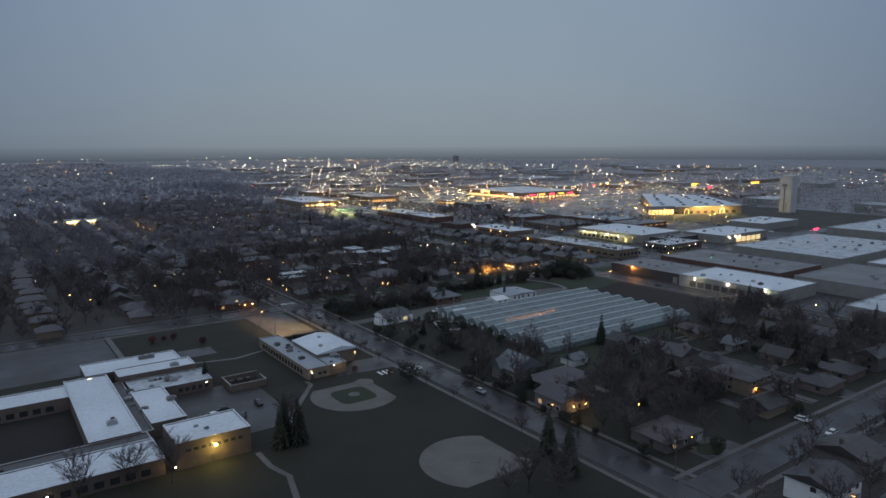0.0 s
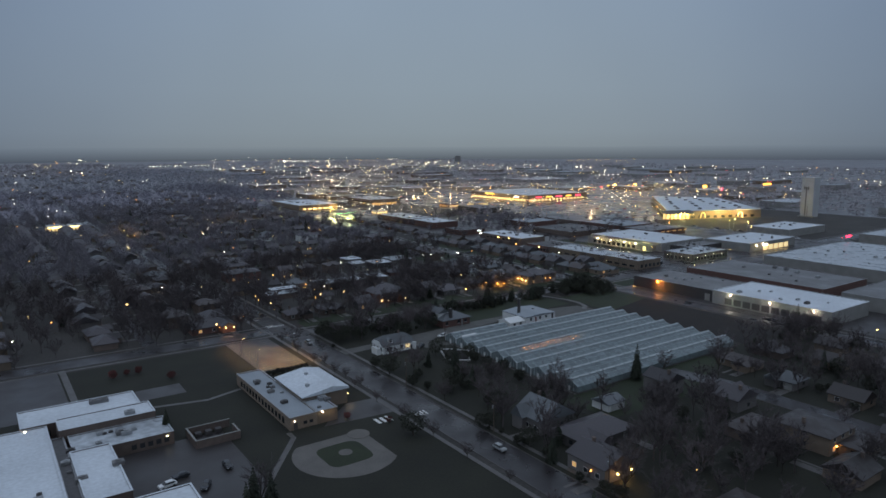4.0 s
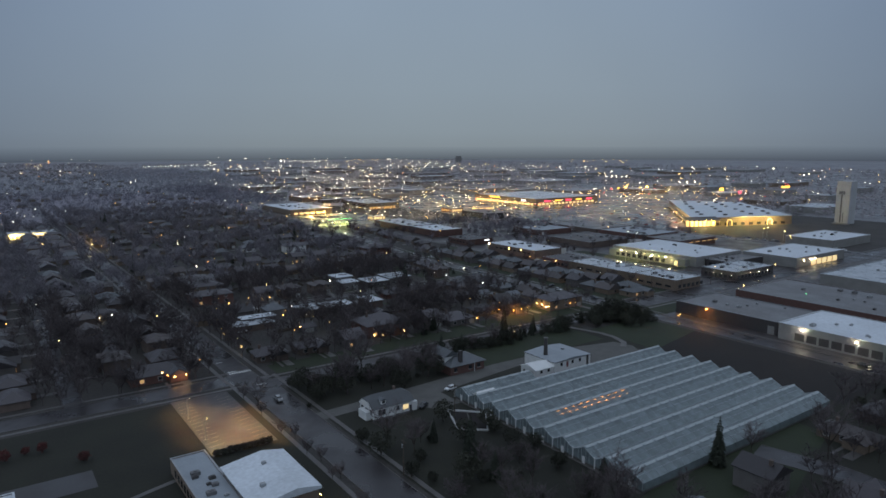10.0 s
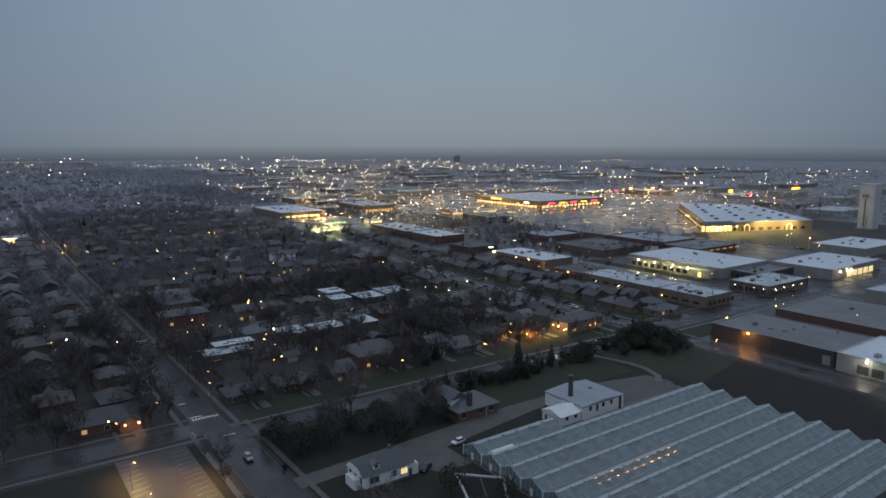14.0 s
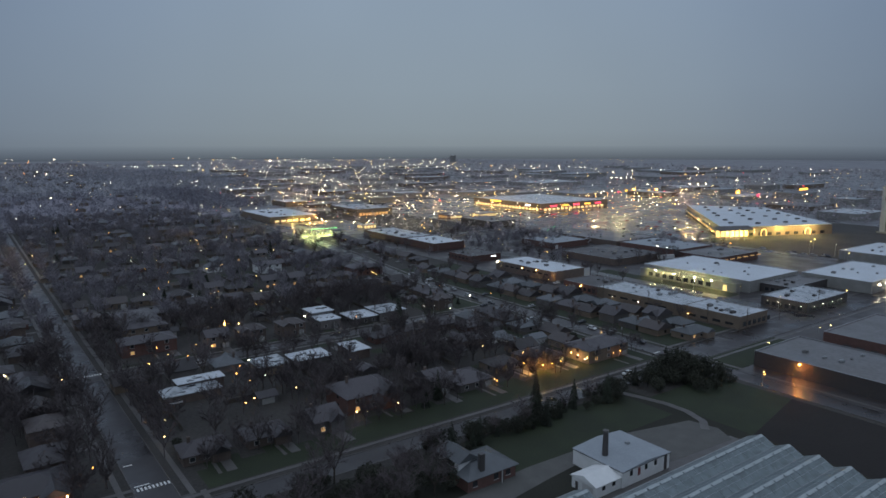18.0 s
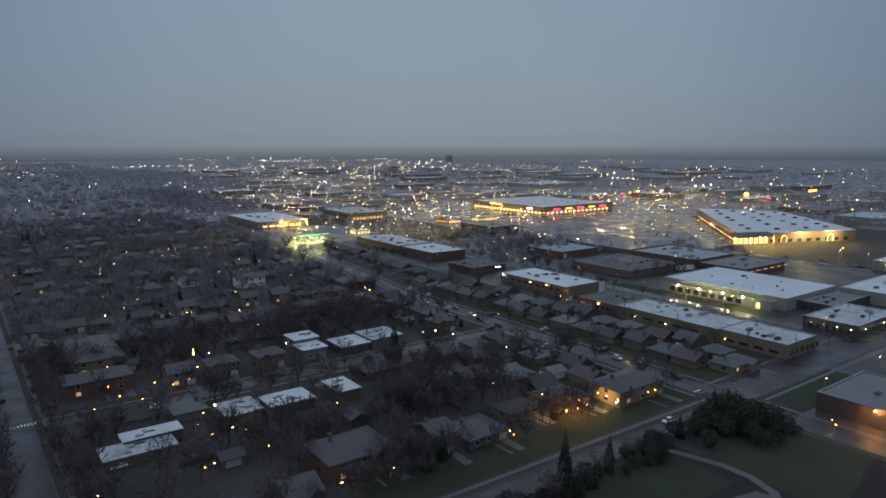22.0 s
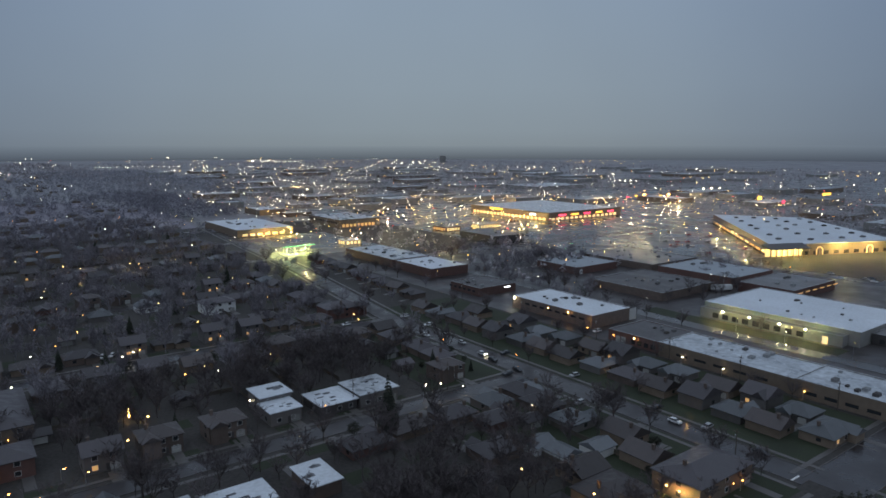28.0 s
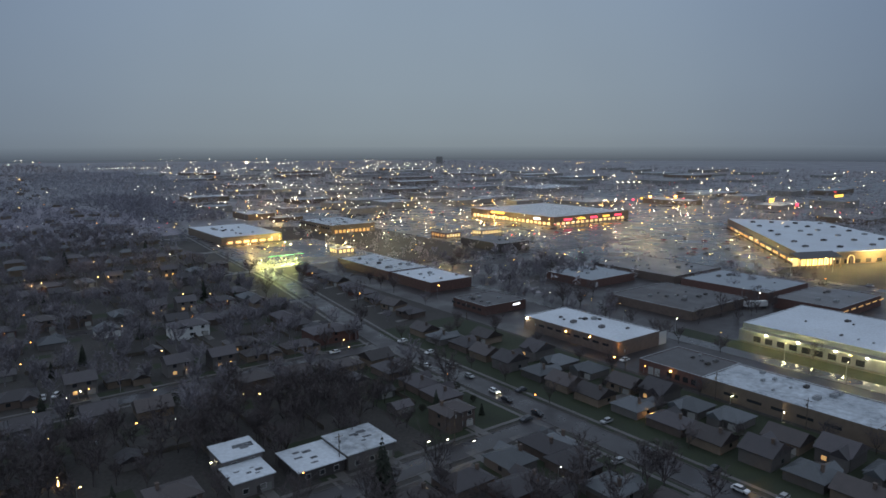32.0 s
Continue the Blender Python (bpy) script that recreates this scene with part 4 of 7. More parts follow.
def greenhouse_bay(n_ridge, e0, e1, last):
    ob = thing("greenhouse_bay", at(e0, n_ridge), "glazed greenhouse bay with ridge vents and white bars", "greenhouse", "greenhouse bays")
    ln, hw = e1 - e0, BAY / 2
    for side in (-1, 1):
        k = 14
        for i in range(k):
            bm = bmesh.new()
            x0, x1 = ln * i / k + 0.04, ln * (i + 1) / k - 0.04
            dz = random.uniform(-0.015, 0.015)
            vs = [bm.verts.new(p) for p in ((x0, side * (hw - 0.05), EAVE + dz), (x1, side * (hw - 0.05), EAVE), (x1, side * 0.1, RIDGE), (x0, side * 0.1, RIDGE + dz))]
            f = bm.faces.new(vs)
            r = bmesh.ops.extrude_face_region(bm, geom=[f])
            bmesh.ops.translate(bm, verts=[v for v in r["geom"] if isinstance(v, bmesh.types.BMVert)], vec=(0, 0, -0.03))
            part("pane", bm, GHG, ob)
        bm = bmesh.new()
        for i in range(29):
            x = ln * i / 28
            tube(bm, (x, side * hw, EAVE + 0.03), (x, side * 0.05, RIDGE + 0.04), 0.035, 0.035, 4)
        tube(bm, (0, side * hw * 0.5, (EAVE + RIDGE) / 2 + 0.04), (ln, side * hw * 0.5, (EAVE + RIDGE) / 2 + 0.04), 0.04, 0.04, 4)
        part("glazing_bar", bm, BAR, ob)
    bm = bmesh.new()
    box(bm, 0, -0.16, RIDGE - 0.05, ln, 0.16, RIDGE + 0.12)
    part("ridge_beam", bm, BAR, ob)
    bm = bmesh.new()
    box(bm, 0, hw - 0.18, EAVE - 0.25, ln, hw + 0.18, EAVE + 0.02)
    part("gutter", bm, METAL, ob)
    nv = max(3, int(ln / 4.6))
    for i in range(nv):
        x = ln * (i + 0.5) / nv
        bm = bmesh.new()
        vs = [(x - 2.1, -0.8, RIDGE - 0.14), (x + 2.1, -0.8, RIDGE - 0.14), (x + 2.1, -0.1, RIDGE + 0.16), (x - 2.1, -0.1, RIDGE + 0.16)]
        slab_v = [bm.verts.new(v) for v in vs]
        f = bm.faces.new(slab_v)
        r = bmesh.ops.extrude_face_region(bm, geom=[f])
        bmesh.ops.translate(bm, verts=[v for v in r["geom"] if isinstance(v, bmesh.types.BMVert)], vec=(0, 0, 0.06))
        part("ridge_vent", bm, BAR, ob)
    for x in (0.0, ln):
        bm = bmesh.new()
        vs = [bm.verts.new(p) for p in ((x, -hw, 0.6), (x, hw, 0.6), (x, hw, EAVE), (x, 0, RIDGE), (x, -hw, EAVE))]
        f = bm.faces.new(vs)
        r = bmesh.ops.extrude_face_region(bm, geom=[f])
        bmesh.ops.translate(bm, verts=[v for v in r["geom"] if isinstance(v, bmesh.types.BMVert)], vec=(0.05, 0, 0))
        part("gable_glass", bm, GHG, ob)
        bm = bmesh.new()
        for y in (-hw * 0.95, -hw / 2, -0.8, 0.8, hw / 2, hw * 0.95):
            tube(bm, (x - 0.04, y, 0.5), (x - 0.04, y, RIDGE - abs(y) / hw * (RIDGE - EAVE)), 0.06, 0.06, 4)
        tube(bm, (x - 0.04, -hw, EAVE), (x - 0.04, 0, RIDGE), 0.08, 0.08, 4)
        tube(bm, (x - 0.04, hw, EAVE), (x - 0.04, 0, RIDGE), 0.08, 0.08, 4)
        part("gable_frame", bm, BAR, ob)
        part_box("base_wall", ob, CONC, x - 0.1, -hw, 0, x + 0.15, hw, 0.6)
    part_box("door", ob, SIDING, -0.16, -0.5, 0.05, -0.1, 0.5, 2.1)
    bm = bmesh.new()
    tube(bm, (-0.1, hw, 0), (-0.1, hw, EAVE + 0.5), 0.16, 0.16, 5)
    part("corner_post", bm, SIDING, ob)
    if last:
        part_box("side_wall", ob, GHG, 0, -hw - 0.05, 0.6, ln, -hw + 0.02, EAVE)
        part_box("side_base", ob, CONC, 0, -hw - 0.1, 0, ln, -hw + 0.06, 0.6)
    part_box("plant_bench", ob, SHRUB, 2, -hw + 0.9, 0.5, ln - 2, -0.7, 0.95)
    part_box("plant_bench", ob, SHRUB, 2, 0.7, 0.5, ln - 2, hw - 0.9, 0.95)
    return ob


for i in range(9):
    greenhouse_bay(191.3 + BAY * i, 187, 282.3, i == 0)
greenhouse_bay(191.3 + BAY * 9, 187, 218, False)
patch("greenhouse_floor", rect(186, 187.6, 284, 266), CONC, 0.04, "concrete floor under the benches", "floor")
ob = thing("vestibule", at(188.6, 255.0), "small white gabled vestibule at the greenhouse end", "vestibule")
part_box("wall", ob, SIDING, 0, 0, 0, 7.0, 3.6, 3.6)
part("roof", roof_prism(7.0, 3.6, 3.6, 1.3), SIDING, ob)
part_box("door", ob, DARK, -0.06, 1.2, 0.05, 0.02, 2.4, 2.2)
# grow lamps over one row of benches
for i in range(20):
    ob = thing("grow_lamp", at(201.5 + 3.4 * (i % 10) + 0.9 * (i // 10), 230.0 + 2.6 * (i // 10), 2.9), "glowing orange grow lamp hung over a bench", "lamp", "grow lamps")
    bm = bmesh.new()
    box(bm, -0.6, -0.16, 0, 0.6, 0.16, 0.16, bevel=0.04)
    part("housing", bm, L_AMBER, ob)
    bm = bmesh.new()
    tube(bm, (0, 0, 0.15), (0, 0, 1.6), 0.03, 0.03, 4)
    part("hanger", bm, METAL, ob)


# pale edging of the vegetable garden
ob = thing("garden_edging", at(172, 245), "pale board edging round a vegetable garden", "edging")
PLOT = [(0, 0), (7, -6), (15, 5), (6, 14)]
for a, b in zip(PLOT, PLOT[1:] + PLOT[:1]):
    u = Vector((b[0] - a[0], b[1] - a[1])).normalized() * 0.3
    part("board", prism(bmesh.new(), [(a[0] - u.y, a[1] + u.x), (a[0] + u.y, a[1] - u.x), (b[0] + u.y, b[1] - u.x), (b[0] - u.y, b[1] + u.x)], 0.02, 0.45), TRIM, ob)

# ---- boiler house with its stack ----
ob = thing("boiler_house", at(232, 264.2), "white boiler house with a low pale blue-grey roof", "outbuilding")
part_box("wall", ob, SIDING, 0, 0, 0, 19.5, 17, 4.6)
bm = bmesh.new()
v = [bm.verts.new(p) for p in ((-0.3, -0.3, 4.6), (19.8, -0.3, 4.6), (19.8, 17.3, 4.6), (-0.3, 17.3, 4.6), (9.7, -0.3, 5.3), (9.7, 17.3, 5.3))]
for f in ((0, 4, 5, 3), (4, 1, 2, 5), (0, 1, 4), (2, 3, 5), (3, 2, 1, 0)):
    bm.faces.new([v[i] for i in f])
part("roof", bm, ROOFB, ob)
part_box("fascia", ob, DARK, -0.36, -0.36, 4.42, 19.86, -0.3, 4.62)
part_box("fascia", ob, DARK, -0.36, -0.3, 4.42, -0.3, 17.3, 4.62)
for x in (3, 9, 13):
    part_box("window", ob, GLASS, x, -0.06, 2.6, x + 1.1, 0.02, 4.0)
part_box("door", ob, DARK, 17.2, -0.06, 0.1, 18.4, 0.02, 4.2)
part_box("door", ob, REDP, 6.2, -0.06, 1.8, 7.2, 0.02, 4.0)
part_box("roof_vent", ob, METAL, 13, 9, 4.9, 14, 10, 5.7)
ob = thing("boiler_porch", at(222.6, 264.6), "white gabled garage joined to the boiler house", "outbuilding")
part_box("wall", ob, SIDING, 0, 0, 0, 9.38, 8.2, 3.3)
bm = bmesh.new()
v = [bm.verts.new(p) for p in ((-0.4, -0.4, 3.2), (9.3, -0.4, 3.2), (9.3, 8.6, 3.2), (-0.4, 8.6, 3.2), (-0.4, 4.1, 4.7), (9.3, 4.1, 4.7))]
for f in ((0, 1, 5, 4), (2, 3, 4, 5), (0, 4, 3), (1, 2, 5), (3, 2, 1, 0)):
    bm.faces.new([v[i] for i in f])
part("roof", bm, SIDING, ob)
part_box("garage_door", ob, TRIM, -0.06, 1.0, 0, 0.02, 4.6, 2.5)
part_box("door", ob, DARK, -0.06, 6.0, 0, 0.02, 6.9, 2.1)
for x in (2.2, 6.0):
    part_box("window", ob, GLASS, x, -0.06, 1.6, x + 1.2, 0.02, 2.7)
ob = thing("chimney_stack", at(235.5, 273), "dark tapering brick boiler stack", "chimney")
bm = bmesh.new()
tube(bm, (0, 0, 0), (0, 0, 11.5), 0.95, 0.7, 12)
part("shaft", bm, DARK, ob)
bm = bmesh.new()
tube(bm, (0, 0, 11.4), (0, 0, 11.9), 0.85, 0.85, 12)
part("cap", bm, CONC, ob)


# ---- houses ----
def roof_mesh(w, d, z, rise, over, style):
    bm = bmesh.new()
    x, y = w / 2 + over, d / 2 + over
    t = 0.18
    if style == "hip":
        rl = max(0.3, (w - d) / 2 + 0.4) if w >= d else 0.3
        ry = 0 if w >= d else (d - w) / 2
        top = [(-rl, -ry, z + rise), (rl, ry, z + rise)]
        v = [bm.verts.new(p) for p in ((-x, -y, z), (x, -y, z), (x, y, z), (-x, y, z), *top, (-x, -y, z - t), (x, -y, z - t), (x, y, z - t), (-x, y, z - t))]
        if w >= d:
            faces = ((0, 1, 5, 4), (2, 3, 4, 5), (3, 0, 4), (1, 2, 5))
        else:
            faces = ((0, 1, 4), (1, 2, 5, 4), (2, 3, 5), (3, 0, 4, 5))
    else:
        v = [bm.verts.new(p) for p in ((-x, -y, z), (x, -y, z), (x, y, z), (-x, y, z), (-x, 0, z + rise), (x, 0, z + rise), (-x, -y, z - t), (x, -y, z - t), (x, y, z - t), (-x, y, z - t))]
        faces = ((0, 1, 5, 4), (2, 3, 4, 5), (3, 0, 4), (1, 2, 5))
    for f in faces + ((6, 7, 1, 0), (7, 8, 2, 1), (8, 9, 3, 2), (9, 6, 0, 3), (9, 8, 7, 6)):
        bm.faces.new([v[i] for i in f])
    return bm


def house_parts(ob, w, d, h, rise, style, wall, roof, lit=0, garage=True, storeys=1, wing=None, detail=True, drive=9.0, chimney=True):
    """Front towards -y."""
    part_box("wall", ob, wall, -w / 2, -d / 2, 0, w / 2, d / 2, h)
    if style == "flat":
        part_box("roof", ob, roof, -w / 2 - 0.5, -d / 2 - 0.5, h, w / 2 + 0.5, d / 2 + 0.5, h + 0.28)
        for k in range(5):
            px, py, pw = random.uniform(-0.36, 0.2) * w, random.uniform(-0.36, 0.25) * d, random.uniform(1.2, 3.2)
            part_box("roof_patch", ob, PATCHED, px, py, h + 0.27, px + pw, py + pw * random.uniform(0.3, 0.7), h + 0.3 + 0.008 * k)
    else:
        part("roof", roof_mesh(w, d, h, rise, 0.5, style), roof, ob)
    if style == "gable":
        bm = bmesh.new()
        for sx in (-1, 1):
            v = [bm.verts.new((sx * (w / 2 - k), y, z)) for k in (0, 0.2) for y, z in ((-d / 2, h - 0.05), (d / 2, h - 0.05), (0, h + rise - 0.25))]
            for f in ((0, 1, 2), (3, 5, 4), (0, 3, 4, 1), (1, 4, 5, 2), (2, 5, 3, 0)):
                bm.faces.new([v[i] for i in f])
        part("gable_wall", bm, wall, ob)
    if wing:
        wx, ww, wd = wing
        part_box("wing_wall", ob, wall, wx - ww / 2, -d / 2 - wd, 0, wx + ww / 2, -d / 2 + 0.02, h - 0.2)
        bm = bmesh.new()
        y0, y1, zz = -d / 2 - wd - 0.4, 0.0, h - 0.2
        v = [bm.verts.new(p) for p in ((wx - ww / 2 - 0.4, y0, zz), (wx + ww / 2 + 0.4, y0, zz), (wx + ww / 2 + 0.4, y1, zz), (wx - ww / 2 - 0.4, y1, zz), (wx, y0, zz + rise * 0.8), (wx, y1, zz + rise * 0.8))]
        for f in ((0, 4, 5, 3), (1, 2, 5, 4), (0, 1, 4), (2, 3, 5), (3, 2, 1, 0)):
            bm.faces.new([v[i] for i in f])
        part("wing_roof", bm, roof, ob)
    nw = 3 if w > 11 and detail else 2
    for s in range(storeys):
        z = 1.0 + 2.8 * s
        for i in range(nw):
            x = -w / 2 + w * (i + 0.6) / (nw + 0.2)
            m = L_WIN if lit and i == 0 and s == 0 else GLASS
            win = part_box("window", ob, m, x - 0.7, -d / 2 - 0.06, z, x + 0.7, -d / 2 + 0.02, z + 1.3)
            if detail:
                bm = bmesh.new()
                for b in ((x - 0.8, z - 0.1, x + 0.8, z), (x - 0.8, z + 1.3, x + 0.8, z + 1.4), (x - 0.8, z, x - 0.7, z + 1.3), (x + 0.7, z, x + 0.8, z + 1.3)):
                    box(bm, b[0], -d / 2 - 0.09, b[1], b[2], -d / 2 + 0.01, b[3])
                part("window_frame", bm, TRIM, win)
        if detail:
            part_box("window", ob, GLASS, -w / 2 - 0.05, -1.6, z, -w / 2 + 0.05, -0.2, z + 1.2)
            part_box("window", ob, GLASS, w / 2 - 0.05, 0.8, z, w / 2 + 0.05, 2.2, z + 1.2)
    part_box("door", ob, DARK, w * 0.05, -d / 2 - 0.07, 0.15, w * 0.05 + 1.0, -d / 2 + 0.02, 2.2)
    if detail:
        part_box("front_walk", ob, CONC, w * 0.05, -d / 2 - drive, -0.02, w * 0.05 + 1.0, -d / 2 - 1.2, 0.07)
    if garage:
        part_box("garage_door", ob, GDOOR, w / 2 - 3.4, -d / 2 - 0.08, 0.05, w / 2 - 0.7, -d / 2 + 0.02, 2.15)
    part_box("driveway", ob, CONC, w / 2 - 3.5, -d / 2 - drive, -0.02, w / 2 - 0.6, -d / 2 - 0.08, 0.08)
    if chimney:
        bm = bmesh.new()
        box(bm, -w * 0.28 - 0.4, 0.6, h * 0.7, -w * 0.28 + 0.4, 1.4, h + rise + 0.7)
        box(bm, -w * 0.28 - 0.48, 0.52, h + rise + 0.7, -w * 0.28 + 0.48, 1.48, h + rise + 0.82)
        part("chimney", bm, BRICK, ob)
    if lit:
        bm = bmesh.new()
        bmesh.ops.create_icosphere(bm, subdivisions=1, radius=0.15)
        bmesh.ops.translate(bm, verts=bm.verts, vec=(w * 0.05 + 1.5, -d / 2 - 0.35, 2.4))
        part("porch_light", bm, L_COOL if lit == 2 else L_AMBER, ob)


# what makes each kind of common house: size, height, rise, style, wall, roof, lit, storeys, wing
KINDS = [
    ("brown brick bungalow with a dark hipped shingle roof", 12.8, 9.4, 2.9, 2.4, "hip", BRICK, SHING, 0, 1, (3.4, 4.8, 2.0)),
    ("red brick ranch house with a hipped shingle roof", 14.0, 8.8, 2.8, 2.1, "hip", BRICKR, SHING, 1, 1, (-4.5, 5.0, 2.0)),
    ("tan brick house with a gabled shingle roof", 11.0, 9.5, 3.0, 2.8, "gable", BRICKT, SHINGB, 0, 1, None),
    ("pale sided house with a steep gabled roof", 9.5, 11.0, 4.2, 3.0, "gable", SIDINGG, SHING, 2, 1, (2.2, 4.6, 1.6)),
    ("two-storey brick house with a low hipped roof", 11.5, 9.5, 5.6, 2.0, "hip", BRICK, SHINGB, 0, 2, (-3.0, 4.8, 1.6)),
    ("long low ranch house with brown hipped roof", 14.8, 9.0, 2.7, 2.0, "hip", BRICKT, SHINGB, 0, 1, (4.0, 6.0, 2.6)),
    ("pale sided cottage with a hipped grey roof", 10.5, 10.5, 2.9, 2.5, "hip", SIDINGG, SHINGL, 0, 1, (-2.4, 4.4, 1.6)),
    ("two-storey sided house with a gabled roof", 10.0, 9.0, 5.4, 2.6, "gable", SIDINGG, SHING, 1, 2, None),
]
PROTO = {}
HOUSE_SPOTS = []


def common_house(e, n, turn, k, detail=True, group="houses"):
    label, w, d, h, rise, style, wall, roof, lit, st, wing = KINDS[k % len(KINDS)]
    HOUSE_SPOTS.append((e, n))
    key = (k % len(KINDS), detail)
    if key in PROTO:
        return copy_thing(PROTO[key], at(e, n, 0, turn))
    ob = thing("house", at(e, n, 0, turn), label, "house", group)
    house_parts(ob, w, d, h, rise, style, wall, roof, lit, True, st, wing, detail, 9.0, detail)
    PROTO[key] = ob
    return ob


def special_house(e, n, w, d, h, rise, style, wall, roof, label, turn=0.0, **kw):
    HOUSE_SPOTS.extend(((e, n), (e - w / 3, n), (e + w / 3, n)))
    if style == "flat":
        HOUSE_SPOTS.extend(((e - w / 3, n - 9), (e + w / 3, n - 9)))
    ob = thing("house", at(e, n, 0, turn), label, "house")
    house_parts(ob, w, d, h, rise, style, wall, roof, **kw)
    return ob


# houses that stand out
def white_bungalow(e, n):
    HOUSE_SPOTS.append((e, n))
    ob = thing("house", at(e, n), "white bungalow with pale clipped roof and one lit window", "house")
    w, d, h = 14.6, 9.0, 3.9
    part_box("wall", ob, SIDING, -w / 2, -d / 2, 0.5, w / 2, d / 2, h)
    part_box("foundation", ob, CONC, -w / 2 - 0.05, -d / 2 - 0.05, 0, w / 2 + 0.05, d / 2 + 0.05, 0.6)
    bm = bmesh.new()
    x, y, rz, cz = w / 2 + 0.5, d / 2 + 0.5, h + 3.4, h + 1.9
    v = [bm.verts.new(p) for p in ((-x, -y, h), (x, -y, h), (x, y, h), (-x, y, h), (-x, -2.4, cz), (-x, 2.4, cz), (x, -2.4, cz), (x, 2.4, cz), (-x + 2.6, 0, rz), (x - 2.6, 0, rz))]
    for f in ((0, 1, 6, 9, 8, 4), (2, 3, 5, 8, 9, 7), (4, 8, 5), (6, 7, 9), (0, 4, 5, 3), (1, 2, 7, 6), (3, 2, 1, 0)):
        bm.faces.new([v[k] for k in f])
    part("roof", bm, SHINGL, ob)
    for gx, sx in ((-w / 2, -1), (w / 2, 1)):
        bm = bmesh.new()
        slab_pts = [(-d / 2, h), (d / 2, h), (2.3, h + 1.75), (-2.3, h + 1.75)]
        a = [bm.verts.new((gx + sx * 0.52, yy, zz)) for yy, zz in slab_pts]
        b = [bm.verts.new((gx + sx * 0.3, yy, zz)) for yy, zz in slab_pts]
        bm.faces.new(a)
        bm.faces.new(list(reversed(b)))
        for k in range(4):
            bm.faces.new((a[k], a[(k + 1) % 4], b[(k + 1) % 4], b[k]))
        part("gable_wall", bm, SIDING, ob)
    for x0, x1, z0, z1, m in ((-5.6, -3.0, 1.6, 3.3, GLASS), (1.2, 2.2, 1.8, 3.3, GLASS), (3.6, 5.6, 1.6, 3.2, L_SHOP), (-0.6, 0.4, 0.2, 0.55, GLASS)):
        win = part_box("window", ob, m, x0, -d / 2 - 0.06, z0, x1, -d / 2 + 0.02, z1)
        bm = bmesh.new()
        for q in ((x0 - 0.14, z0 - 0.14, x1 + 0.14, z0), (x0 - 0.14, z1, x1 + 0.14, z1 + 0.14), (x0 - 0.14, z0, x0, z1), (x1, z0, x1 + 0.14, z1), ((x0 + x1) / 2 - 0.05, z0, (x0 + x1) / 2 + 0.05, z1)):
            box(bm, q[0], -d / 2 - 0.1, q[1], q[2], -d / 2 + 0.01, q[3])
        part("window_frame", bm, TRIM, win)
    for y0 in (-3.4, -0.6, 2.2):
        part_box("window", ob, GLASS, -w / 2 - 0.06, y0, 1.6, -w / 2 + 0.02, y0 + 1.3, 3.2)
    bm = bmesh.new()
    box(bm, -4.2, -3.9, h + 0.9, -2.4, -1.6, h + 2.1)
    part("dormer_wall", bm, SIDING, ob)
    bm = bmesh.new()
    v = [bm.verts.new(p) for p in ((-4.4, -4.1, h + 2.1), (-2.2, -4.1, h + 2.1), (-2.2, -1.2, h + 2.1), (-4.4, -1.2, h + 2.1), (-3.3, -4.1, h + 2.9), (-3.3, -1.0, h + 2.9))]
    for f in ((0, 4, 5, 3), (1, 2, 5, 4), (0, 1, 4), (2, 3, 5), (3, 2, 1, 0)):
        bm.faces.new([v[k] for k in f])
    part("dormer_roof", bm, SHINGL, ob)
    part_box("dormer_window", ob, GLASS, -3.8, -3.96, h + 1.2, -2.8, -3.88, h + 1.95)
    part_box("chimney", ob, BRICK, 2.6, -0.2, h + 2.4, 3.3, 0.5, h + 4.4)
    part_box("porch", ob, SIDING, -w / 2 - 1.7, -2.6, 0, -w / 2 - 0.02, 2.4, 2.7)
    part_box("side_porch", ob, SIDING, w / 2 + 0.02, -d / 2 + 0.6, 0, w / 2 + 2.2, 1.4, 3.0)
    part_box("door", ob, DARK, 6.1, -d / 2 - 0.07, 0.4, 7.0, -d / 2 + 0.02, 2.5)
    return ob


